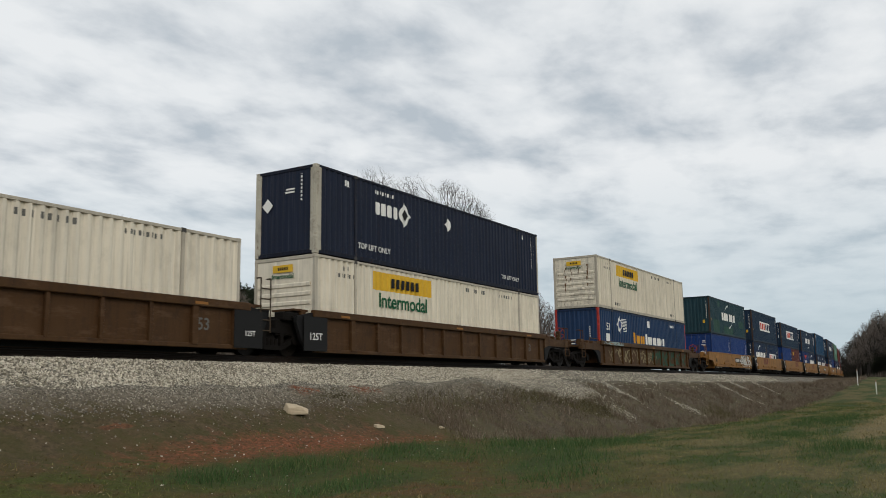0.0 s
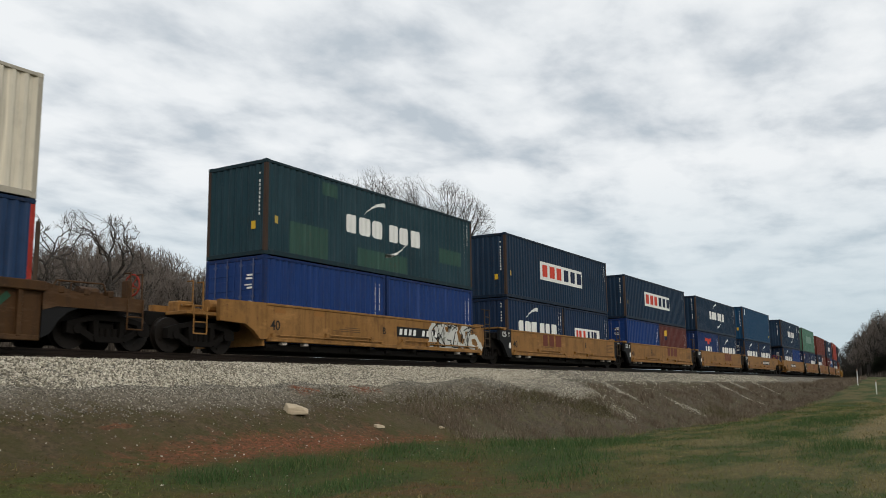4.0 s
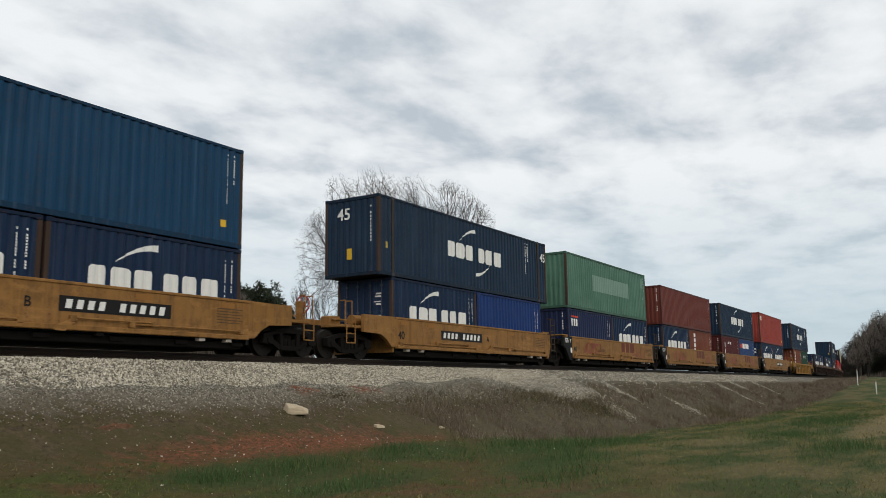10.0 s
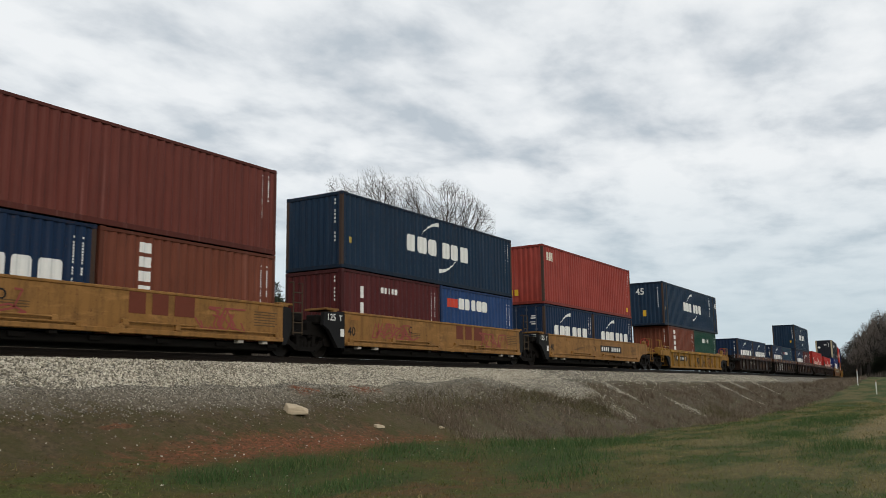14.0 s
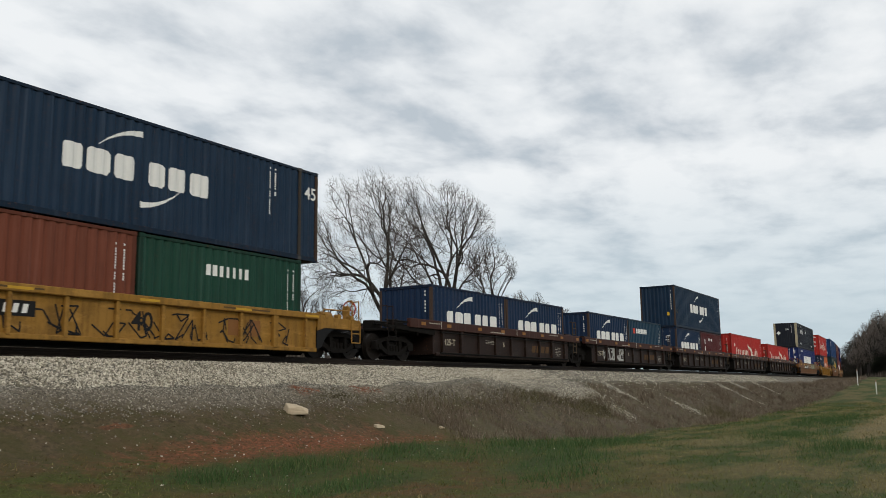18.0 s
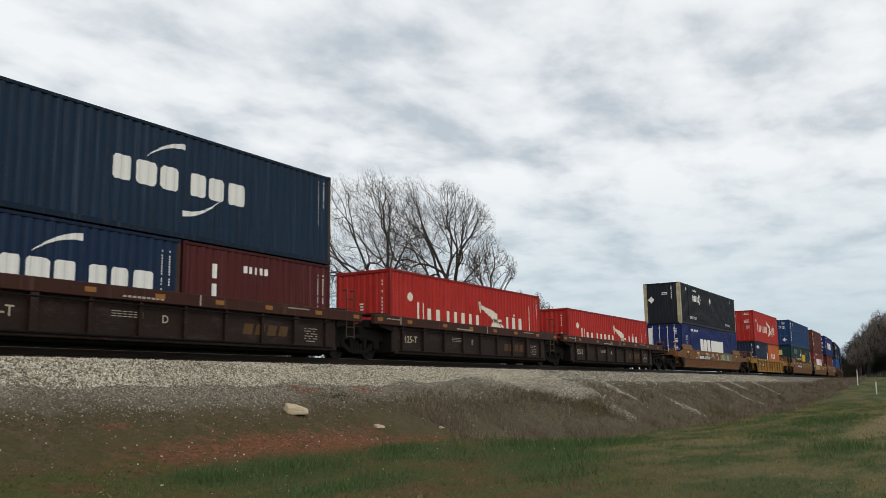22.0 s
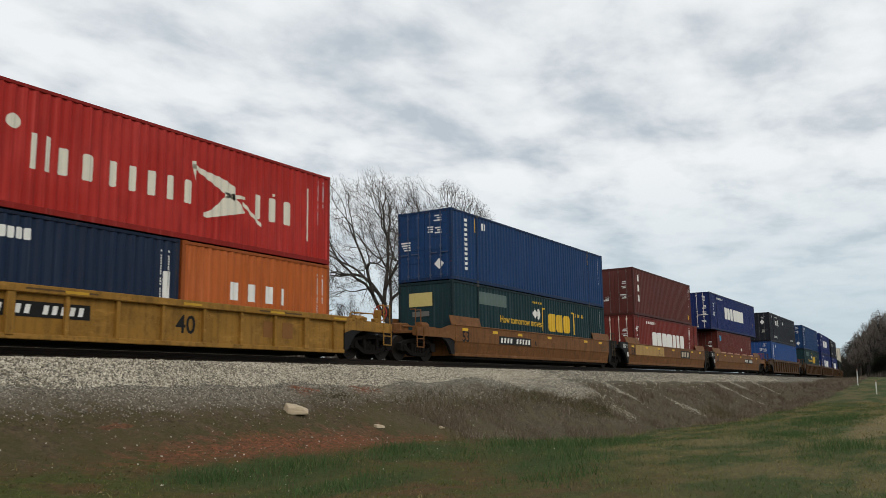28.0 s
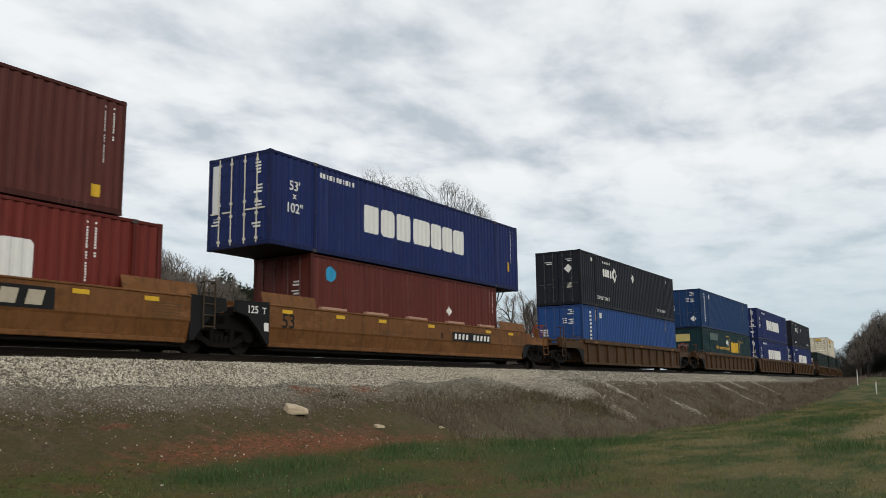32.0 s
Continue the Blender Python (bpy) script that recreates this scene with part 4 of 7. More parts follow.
# ---- railway cars ----
DULL_PRINT = plain((0.09, 0.055, 0.025), 0.8)
DULL_GOLD = plain((0.46, 0.27, 0.03), 0.6)
LADDER = plain((0.055, 0.040, 0.026), 0.8, 0.0, 0.5, 6.0)
DULL_TAG, DULL_CREAM = plain((0.25, 0.115, 0.032), 0.6), plain((0.42, 0.37, 0.28), 0.7, 0, 0.3)
def truck_parts(parent, x, wheels):
    """A three-piece truck under the car at x; returns nothing, notes its wheelsets."""
    dark = plain((0.007, 0.0058, 0.005), 0.9, 0.0, 0.5, 6.0)
    t = part("truck", shared("bolster", lambda s: (s.box(-0.22, 0.22, -0.95, 0.95, 0.42, 0.66, 0.03), s.tube((0, 0, 0.66), (0, 0, 0.76), 0.3, 12))), dark, parent, "dark cast steel two-axle truck", at=pose(x, 0, 0))

    def frame_side(s):
        out = [(-1.16, 0.36), (-1.16, 0.62), (-0.92, 0.70), (-0.35, 0.82), (0.35, 0.82), (0.92, 0.70), (1.16, 0.62), (1.16, 0.36), (0.98, 0.33), (0.72, 0.44), (0.40, 0.17), (-0.40, 0.17), (-0.72, 0.44), (-0.98, 0.33)]
        s.plate([(a, b) for a, b in out[3:5]] + [(0.40, 0.68), (-0.40, 0.68)], -0.09, 0.09)
        s.plate([(-0.45, 0.30), (0.45, 0.30), (0.38, 0.17), (-0.38, 0.17)], -0.09, 0.09)
        for k in (-1, 1):
            s.plate([(k * 0.35, 0.82), (k * 0.92, 0.70), (k * 0.92, 0.58), (k * 0.40, 0.68)][::k], -0.09, 0.09)
            s.plate([(k * 0.92, 0.70), (k * 1.16, 0.62), (k * 1.16, 0.36), (k * 0.98, 0.33), (k * 0.78, 0.42), (k * 0.78, 0.60)][::k], -0.10, 0.10)
            s.plate([(k * 0.86, 0.56), (k * 0.86, 0.40), (k * 0.45, 0.17), (k * 0.36, 0.30)][::k], -0.08, 0.08)
            s.plate([(k * 0.46, 0.70), (k * 0.30, 0.70), (k * 0.30, 0.28), (k * 0.42, 0.28)][::k], -0.08, 0.08)
        for i in range(3):
            s.tube((-0.18 + i * 0.18, 0, 0.30), (-0.18 + i * 0.18, 0, 0.50), 0.075, 8)
        for k in (-0.889, 0.889):
            s.tube((k, -0.13, 0.46), (k, 0.13, 0.46), 0.12, 10)

    for y in (-1.0, 1.0):
        part("side_frame", shared("side_frame", frame_side), dark, t, at=pose(0, y, 0))

    def wheelset(s):
        s.tube((0, -1.02, 0), (0, 1.02, 0), 0.075, 10)
        for y in (-0.755, 0.755):
            s.tube((0, y - 0.07, 0), (0, y + 0.07, 0), 0.455, 24)
            k = 1 if y > 0 else -1
            s.tube((0, y - k * 0.09, 0), (0, y - k * 0.07, 0), 0.485, 24)
            s.tube((0, y + k * 0.07, 0), (0, y + k * 0.10, 0), 0.16, 12)
            for i in range(5):
                a = i * 2 * math.pi / 5
                s.tube((math.cos(a) * 0.31, y + k * 0.07, math.sin(a) * 0.31), (math.cos(a) * 0.31, y + k * 0.085, math.sin(a) * 0.31), 0.045, 6)

    for dx in (-0.889, 0.889):
        w = part("wheelset", shared("wheelset", wheelset), plain((0.016, 0.013, 0.011), 0.6, 0.2, 0.5, 9.0), t, at=pose(dx, 0, 0.455))
        wheels.append((w, x + dx))


KINDS = {
    # half length of the well, side bottom and top, chord bottom and top, rib pitch (0: smooth), truck inset
    "smooth40": dict(hl=6.2, zb=0.44, zt=1.48, c0=1.40, c1=1.48, ribs=0),
    "rib40": dict(hl=6.65, zb=0.20, zt=1.15, c0=1.14, c1=1.32, ribs=10),
    "brown40": dict(hl=6.2, zb=0.26, zt=1.2, c0=1.17, c1=1.50, ribs=9),
    "smooth53": dict(hl=8.15, zb=0.29, zt=1.46, c0=1.40, c1=1.46, ribs=0),
    "rib53": dict(hl=8.3, zb=0.18, zt=1.24, c0=1.20, c1=1.42, ribs=12),
}


def well_car(kind, color, f, r, fa, ra, chord=None, number=None, label="", owner=None, black_ends=False, swap=False):
    """One well unit; f, r: centre to the front and the rear joint; fa, ra: that joint is articulated. The front is at -x."""
    k = KINDS[kind]
    hl, zb, zt = k["hl"], k["zb"], k["zt"]
    car = tagged(new("well_car"), label, "rail car", "well cars of the train")
    m_body = paint(color, 0.8, 0.45, 0.6, 0.75)
    m_chord = m_body if chord is None else paint(chord, 0.5, 0.35, 0.6, 0.5)
    m_black = plain((0.0105, 0.0105, 0.011), 0.7, 0.0, 0.4, 4.0)
    m_dark = plain((0.007, 0.006, 0.0052), 0.9, 0.0, 0.5, 5.0)
    m_end = m_black if black_ends else m_body
    car["wheels"] = 0
    wheels = []
    smooth_side = k["ribs"] == 0
    for sy in (-1, 1):
        face = 1.45 if smooth_side else 1.36
        if kind == "smooth53":
            yz = [(face, zt), (face, 0.80), (face - 0.03, 0.74), (face - 0.13, zb), (face - 0.20, zb), (face - 0.10, 0.76), (face - 0.07, 0.84), (face - 0.07, zt)]
            vs = [(x, sy * y, z) for x in (-hl, hl) for y, z in yz]
            part("side_panel", Shape().add(vs, [tuple(range(8)), tuple(range(15, 7, -1))] + [(i, 8 + i, 8 + (i + 1) % 8, (i + 1) % 8) for i in range(8)]), m_body, car)
            for e in (-1, 1):
                a, b = e * (hl + 0.25), e * (hl - 2.1)
                lo, hi = sy * 1.43, sy * 1.33
                part("end_guide", Shape().add([(a, lo, 1.44), (b, lo, 1.44), (b, hi, 1.80), (a, hi, 1.80), (a, lo - sy * 0.03, 1.44), (b, lo - sy * 0.03, 1.44), (b, hi - sy * 0.03, 1.80), (a, hi - sy * 0.03, 1.80)], [(0, 1, 2, 3), (4, 5, 6, 7), (0, 1, 5, 4), (2, 3, 7, 6), (1, 2, 6, 5), (0, 3, 7, 4)]), m_body, car)
        else:
            part("side_panel", Shape().box(-hl, hl, sy * (face - 0.07), sy * face, zb, zt, 0.01), m_body, car)
        ext_f, ext_r = (f - 0.35 if fa else 7.95, r - 0.35 if ra else 7.95) if kind == "brown40" else (hl + 0.02, hl + 0.02)
        part("top_chord", Shape().box(-ext_f, ext_r, sy * 1.33, sy * (1.475 if smooth_side else 1.50), k["c0"], k["c1"], 0.018), m_chord, car)
        part("side_sill", Shape().box(-hl + 0.05, hl - 0.05, sy * (1.22 if kind == "smooth53" else 1.34), sy * (1.53 if kind == "smooth40" else (1.36 if kind == "smooth53" else 1.44)), zb - 0.06, zb + 0.06, 0.015), m_body, car)
        if k["ribs"]:
            rib = shared(("rib", kind, sy), lambda s: s.box(-0.05, 0.05, sy * 1.34, sy * 1.46, zb + 0.02, k["c0"] + 0.01, 0.01))
            wide_rib = shared(("wide_rib", kind, sy), lambda s: s.box(-0.10, 0.10, sy * 1.34, sy * 1.475, zb + 0.02, k["c0"] + 0.03, 0.01))
            for i in range(k["ribs"]):
                x = -hl + 0.55 + i * (2 * hl - 1.1) / (k["ribs"] - 1)
                part("rib", wide_rib if i in (1, k["ribs"] - 2) else rib, m_body, car, at=pose(x, 0, 0))
        else:
            pocket = shared(("lock_pocket", sy), lambda s: s.box(-0.1, 0.1, sy * 1.30, sy * 1.47, 0.29, 0.38, 0.01))
            for x in (-hl + 0.75, -hl + 1.7, -1.2, 1.4, hl - 1.7, hl - 0.75) if kind == "smooth40" else ():
                part("lock_pocket", pocket, plain((0.42, 0.38, 0.34), 0.7) if abs(x) > 3 else m_dark, car, at=pose(x, 0, 0))
            if kind == "smooth40":
                for a, b, z in ((-hl + 0.2, -0.6, 0.56), (-3.6, -1.2, 0.66), (0.6, 2.9, 0.66), (2.2, hl - 0.3, 0.60)):
                    part("grab_rail", Shape().tube((a, sy * 1.52, z), (b, sy * 1.52, z), 0.022).box(a - 0.04, a + 0.12, sy * 1.45, sy * 1.54, z - 0.09, z + 0.06, 0.01).box(b - 0.1, b + 0.04, sy * 1.45, sy * 1.54, z - 0.09, z + 0.04, 0.01), m_body, car)
                part("gusset", Shape().plate([(0.2, 0.36), (0.45, 0.36), (0.75, 0.62), (0.62, 0.66), (0.1, 0.42)], sy * 1.5, sy * 1.53), m_body, car)
    for i in range(7):
        x = -hl + 0.3 + i * (2 * hl - 0.6) / 6
        part("cross_member", shared("cross_member", lambda s: s.box(-0.2, 0.2, -1.34, 1.34, 0.20, 0.31, 0.01)), m_dark, car, at=pose(x, 0, 0))
    part("underframe", Shape().box(-hl + 0.1, hl - 0.1, -1.27, 1.27, 0.13, 0.325, 0.02), m_dark, car)
    for end, dist, art in ((-1, f, fa), (1, r, ra)):
        part("bulkhead", Shape().box(end * hl, end * (hl + 0.07), -1.36, 1.36, 0.25, min(zt, 1.3)), m_dark if art else m_end, car)
        xe = dist - (0.62 if art else 0.75)
        deck = 1.12 if art else 1.0
        dt = zt if art and kind in ("smooth40",) else (k["c1"] if kind == "brown40" else deck + 0.22)
        for sy in (-1, 1):
            y0, y1 = sy * 1.30, sy * (1.42 if not smooth_side else 1.44)
            if kind == "smooth53" and art:
                plate_ = [(end * hl, 0.3), (end * hl, 1.5), (end * (hl + 1.25), 1.47), (end * (hl + 1.3), 1.14), (end * (hl + 0.85), 1.05), (end * (hl + 0.45), 0.7), (end * (hl + 0.12), 0.3)]
            elif kind == "brown40":
                plate_ = [(end * hl, 0.95), (end * hl, 1.2), (end * xe, 1.2), (end * xe, 1.12)]
            elif art and kind == "smooth40":
                plate_ = [(end * hl, 0.3), (end * hl, 1.46), (end * (hl + 1.02), 1.40), (end * (hl + 1.06), 0.98), (end * (hl + 0.8), 0.86), (end * (hl + 0.5), 0.5), (end * (hl + 0.35), 0.3)]
                if end > 0:
                    plate_ = [(hl, 0.3), (hl, 1.44), (hl + 0.36, 1.40), (hl + 0.40, 0.86), (hl + 0.25, 0.5), (hl + 0.15, 0.3)]
            elif art:
                plate_ = [(end * hl, 0.22), (end * hl, dt), (end * (hl + 0.75), dt - 0.15), (end * min(xe, hl + 0.85), 1.0), (end * (hl + 0.55), 0.5), (end * (hl + 0.3), 0.22)]
            elif kind == "smooth40":
                plate_ = [(end * hl, zb), (end * hl, 1.48), (end * (hl + 1.8), 1.46), (end * (hl + 1.8), 0.88), (end * (hl + 0.85), 0.84), (end * (hl + 0.5), 0.66), (end * (hl + 0.25), 0.44)]
            else:
                plate_ = [(end * hl, 0.80), (end * hl, k["c1"]), (end * (hl + 0.9), dt + 0.02), (end * xe, dt), (end * xe, deck - 0.10), (end * (hl + 0.35), deck - 0.10)]
                part("wheel_arch", Shape().plate([(end * hl, zb), (end * hl, 0.9), (end * (hl + 0.95), 0.9), (end * (hl + 0.62), 0.78), (end * (hl + 0.40), 0.58), (end * (hl + 0.22), 0.30)], sy * 1.28, sy * 1.40), m_black, car)
            part("end_gusset", Shape().plate(plate_, y0, y1), ((m_black if kind == "smooth53" else m_end) if art else m_body) if kind != "brown40" else m_dark, car)
        part("end_deck", Shape().box(end * hl, end * xe, -1.28, 1.28, deck, deck + 0.09, 0.01), m_dark if art or kind == "brown40" else m_body, car)
        part("draft_sill", Shape().box(end * hl, end * (dist - 0.1), -0.45, 0.45, 0.70, 1.08, 0.02), m_dark, car)
        if art:
            part("joint_frame", Shape().box(end * (hl + 0.07), end * (dist - 0.12), -1.05, 1.05, 0.60, 1.10, 0.03).box(end * (hl + 0.3), end * (dist - 0.3), -1.2, -0.8, 1.05, 1.32, 0.03), m_dark, car)
            part("joint_casting", Shape().tube((end * (dist - 0.25), 0, 0.72), (end * (dist - 0.25), 0, 1.2), 0.26, 12), m_dark, car)
            # ladder with tall stiles on the joint's side
            lx = end * (hl + 0.62)
            for sy in ((-1,) if end > 0 else (1,)):
                lad = Shape()
                for u in (-0.2, 0.2):
                    lad.path([(lx + u, sy * 1.47, 0.62), (lx + u, sy * 1.47, 2.18 if kind != "smooth53" else 1.85), (lx + u, sy * 1.30, 2.18 if kind != "smooth53" else 1.85)], 0.022)
                for j in range(5):
                    lad.tube((lx - 0.2, sy * 1.47, 0.68 + j * 0.3), (lx + 0.2, sy * 1.47, 0.68 + j * 0.3), 0.018)
                part("ladder", lad, LADDER, car)
            top = Shape().box(end * (hl + 0.05), end * (hl + 0.7), -1.25, -0.35, dt + 0.02, dt + 0.09, 0.01).box(end * (hl + 0.2), end * (hl + 0.4), -1.3, -1.1, dt - 0.1, dt + 0.04, 0.01)
            part("walkway", top, m_body, car)
        else:
            # coupler, steps, hand rails, brake gear
            cp = Shape().box(end * (dist - 0.35), end * (dist + 0.0), -0.11, 0.11, 0.78, 0.96, 0.03).box(end * (dist - 0.04), end * (dist + 0.16), -0.16, 0.05, 0.74, 1.0, 0.04)
            part("coupler", cp, m_dark, car)
            part("air_hose", Shape().path([(end * (dist - 0.3), -0.35, 0.8), (end * (dist - 0.1), -0.36, 0.5), (end * (dist + 0.05), -0.3, 0.42)], 0.025), BLACK, car)
            for sy in (-1, 1):
                x0 = end * (xe - 0.06)
                st = Shape()
                for u in (0.0, -0.45 * end):
                    st.tube((x0 + u, sy * 1.46, deck + 0.2), (x0 + u, sy * 1.46, 0.48), 0.02)
                for z in (0.48, 0.78):
                    st.tube((x0, sy * 1.46, z), (x0 - 0.45 * end, sy * 1.46, z), 0.02)
                part("step", st, m_body if kind != "brown40" else m_dark, car)
                rail_ = Shape()
                for u in (0.0, -0.35 * end):
                    rail_.path([(x0 + u, sy * 1.40, deck), (x0 + u, sy * 1.40, deck + 0.85), (x0 + u, sy * 1.18, deck + 0.85)], 0.02)
                part("hand_rail", rail_, m_body, car)
            gear = Shape().box(end * (xe - 0.9), end * (xe - 0.35), -0.55, -0.1, deck + 0.09, deck + 0.42, 0.04)
            gear.tube((end * (xe - 1.5), -0.9, deck + 0.3), (end * (xe - 1.0), -0.9, deck + 0.3), 0.17, 12)
            gear.path([(end * hl, -0.5, deck + 0.35), (end * (xe - 0.4), -0.6, deck + 0.3), (end * (xe - 0.2), -0.9, deck + 0.25)], 0.03)
            part("brake_gear", gear, m_body if kind != "brown40" else m_dark, car)
            if end > 0:
                hub = Vector((end * xe, -0.95, deck + 0.62))
                part("brake_stand", Shape().box(end * (xe - 0.24), end * (xe - 0.06), -1.06, -0.84, deck + 0.08, deck + 0.72, 0.03), m_body if kind != "brown40" else m_dark, car)
                wh = Shape()
                ring = [hub + Vector((0, 0.27 * math.cos(q * math.pi / 8), 0.27 * math.sin(q * math.pi / 8))) for q in range(17)]
                wh.path(ring, 0.022).tube(hub - Vector((0.08 * end, 0, 0)), hub + Vector((0.02 * end, 0, 0)), 0.05, 8)
                for q in range(0, 16, 3):
                    wh.tube(hub, ring[q], 0.014)
                part("brake_wheel", wh, plain((0.15, 0.045, 0.026), 0.7) if kind == "brown40" else plain((0.33, 0.045, 0.032), 0.6), car)
            if kind == "brown40":
                for sy in (-1, 1):
                    rod = Shape().tube((end * hl, sy * 1.36, deck + 0.36), (end * xe, sy * 1.36, deck + 0.36), 0.028).tube((end * hl, sy * 0.7, deck + 0.44), (end * xe, sy * 0.9, deck + 0.30), 0.03)
                    for u in (0.35, 0.8):
                        rod.tube((end * (hl + u * (xe - hl)), sy * 1.37, deck - 0.1), (end * (hl + u * (xe - hl)), sy * 1.37, deck + 0.42), 0.026)
                    part("deck_rail", rod, m_dark, car)
        if not art and kind in ("rib40", "rib53"):
            for sy in (-1, 1):
                part("chord_print", Shape().box(end * (hl - 2.2), end * (hl - 4.0), sy * 1.501, sy * 1.504, 1.21 if kind == "rib40" else 1.26, 1.25 if kind == "rib40" else 1.30), DULL_PRINT, car)
                hk = Shape()
                for u in (0.35, 1.0, 1.65):
                    hk.box(end * (hl + u), end * (hl + u + 0.16), sy * 1.22, sy * 1.44, deck + 0.2, deck + 0.36, 0.02)
                hk.path([(end * (hl + 0.2), sy * 1.42, deck + 0.30), (end * (hl + 0.3), sy * 1.42, deck + 0.48), (end * (hl + 1.5), sy * 1.42, deck + 0.50), (end * (hl + 1.6), sy * 1.42, deck + 0.3)], 0.02)
                part("lashing_gear", hk, m_body, car)
        if not art:
            truck_parts(car, end * (dist - (1.7 if kind == "brown40" else 1.45)), wheels)
        elif end > 0:
            truck_parts(car, dist, wheels)
    # lettering panels
    yl = -1.454 if smooth_side else -1.366
    tag = "53" if "53" in kind else "40"
    if kind in ("smooth40", "smooth53"):
        words(tag, 0.40 if kind == "smooth40" else 0.60, BLACK, car, -hl + (0.35 if kind == "smooth40" else 0.8), yl, 0.72 if kind == "smooth40" else 0.80)
        if number:
            nx = {"smooth40": 0.3 if number == "B" else -3.2, "smooth53": -4.57 if number == "A" else 2.0}[kind]
            nw = 3.15 if kind == "smooth40" else 3.05
            part("number_panel", Shape().box(nx, nx + nw, yl - 0.003, yl, 0.80, 1.15), BLACK, car)
            bars = Shape()
            for i in range(10):
                if i != 4:
                    u = nx + 0.15 + i * 0.29
                    bars.plate([(u, 0.87), (u + 0.16, 0.87), (u + 0.20, 1.08), (u + 0.04, 1.08)], yl - 0.006, yl - 0.003)
            tagged(part("number_strip", bars, WHITE, car), kind="stuff")
            words(number, 0.32, BLACK, car, nx + (-0.75 if number == "B" else nw + 0.5), yl, 0.85)
        else:
            words("D" if owner is None else owner, 0.34, BLACK, car, 2.1 if swap else -2.45, yl, 0.95)
        if owner and kind == "smooth40":
            x0 = -3.0 if swap else 0.76
            for q in range(3):
                part("painted_block", Shape().box(x0 + q * 0.70, x0 + q * 0.70 + (0.5 if q < 2 else 0.66), yl - 0.004, yl, 0.88, 1.47), plain((0.13, 0.035, 0.02), 0.6), car)
        elif owner:
            part("owner_panel", Shape().box(2.1, 4.25, yl - 0.003, yl, 0.81, 1.30), BLACK, car)
            for q in range(3):
                u = 2.3 + q * 0.62
                part("painted_block", Shape().plate([(u, 0.89), (u + 0.4, 0.89), (u + 0.48, 1.22), (u + 0.08, 1.22)], yl - 0.007, yl - 0.003), DULL_CREAM, car)
        if kind == "smooth40":
            for x in (-hl + 0.55, -3.9, 2.6, hl - 0.8):
                part("faded_patch", shared("faded_patch", lambda s: s.box(-0.24, 0.24, -1.457, -1.452, 1.22, 1.36)), DULL_TAG, car, at=pose(x, 0, 0))
        small = Shape()
        for i in range(6):
            small.box(hl - 1.2, hl - 0.35 + 0.1 * (i % 2), yl - 0.003, yl, 0.80 + i * 0.075, 0.825 + i * 0.075)
            small.box(-3.2 + 0.3 * (i % 3), -2.2 + 0.4 * (i % 2), yl - 0.003, yl, 0.82 + (i % 3) * 0.06, 0.84 + (i % 3) * 0.06)
        tagged(part("small_print", small, plain((0.10, 0.06, 0.03), 0.7), car), kind="stuff")
        if kind == "smooth53":
            for x in (-7.4, -4.9, -2.6, 0.5, 4.9, 6.9):
                part("reflector", shared("reflector", lambda s: s.box(-0.22, 0.22, -1.458, -1.452, 1.14, 1.25)), YELLOW, car, at=pose(x, 0, 0.08))
        if fa or black_ends:
            words("125", 0.30, WHITE, car, -hl - 0.68, -1.446, 1.15)
            words("T", 0.26, WHITE, car, -hl - 0.22, -1.446, 1.15)
            part("placard", Shape().box(-hl - 0.22, -hl - 0.04, -1.446, -1.441, 0.66, 0.9), WHITE, car)
    else:
        if kind == "brown40":
            for x in (-7.1, -5.3, -2.9, -0.9, 1.1, 3.0, 5.2, 7.1):
                part("reflector", shared("orange_reflector", lambda s: s.box(-0.15, 0.15, -1.508, -1.5, 1.28, 1.40)), DULL_TAG, car, at=pose(x, 0, 0))
            words("125-T", 0.34, DULL_CREAM, car, -hl + 1.15, yl, 0.62)
            words(number or "E", 0.28, DULL_CREAM, car, -0.6, yl, 0.7)
            pr = Shape()
            for i in range(6):
                for q in range(6):
                    if (i * 5 + q * 3) % 7 > 1:
                        pr.box(hl - 1.5 + q * 0.1, hl - 1.42 + q * 0.1, yl - 0.004, yl, 0.45 + i * 0.075, 0.475 + i * 0.075)
                    if i < 3:
                        pr.box(-2.2 + q * 0.16, -2.08 + q * 0.16, yl - 0.004, yl, 0.9 - i * 0.06, 0.92 - i * 0.06)
            pr.box(-hl + 0.5, -hl + 0.9, yl - 0.004, yl, 0.74, 0.755)
            for q in range(9):
                pr.box(-hl + 4.2 + q * 0.14, -hl + 4.3 + q * 0.14, -1.504, -1.5, 1.24, 1.29)
                pr.box(hl - 2.4 + q * 0.11, hl - 2.33 + q * 0.11, -1.504, -1.5, 1.38, 1.42)
            pr.box(-hl + 0.32, -hl + 0.36, -1.506, -1.5, 1.2, 1.48)
            pr.box(0.4, 0.44, -1.506, -1.5, 1.2, 1.48)
            for i in range(9):
                pr.box(-hl - 0.5 + i * 0.09, -hl - 0.44 + i * 0.09, -1.506, -1.5, 1.36, 1.40)
            tagged(part("small_print", pr, plain((0.36, 0.33, 0.28), 0.7), car), kind="stuff")
            # Side rails; near black, so the upper also draws the chord's shadow line.
            for sy in (-1, 1):
                part("air_pipe", Shape().tube((-hl + 0.3, sy * 1.475, 1.08), (hl - 0.3, sy * 1.475, 1.08), 0.022).tube((-hl + 0.3, sy * 1.475, 0.30), (hl - 0.3, sy * 1.475, 0.30), 0.03), m_dark, car)
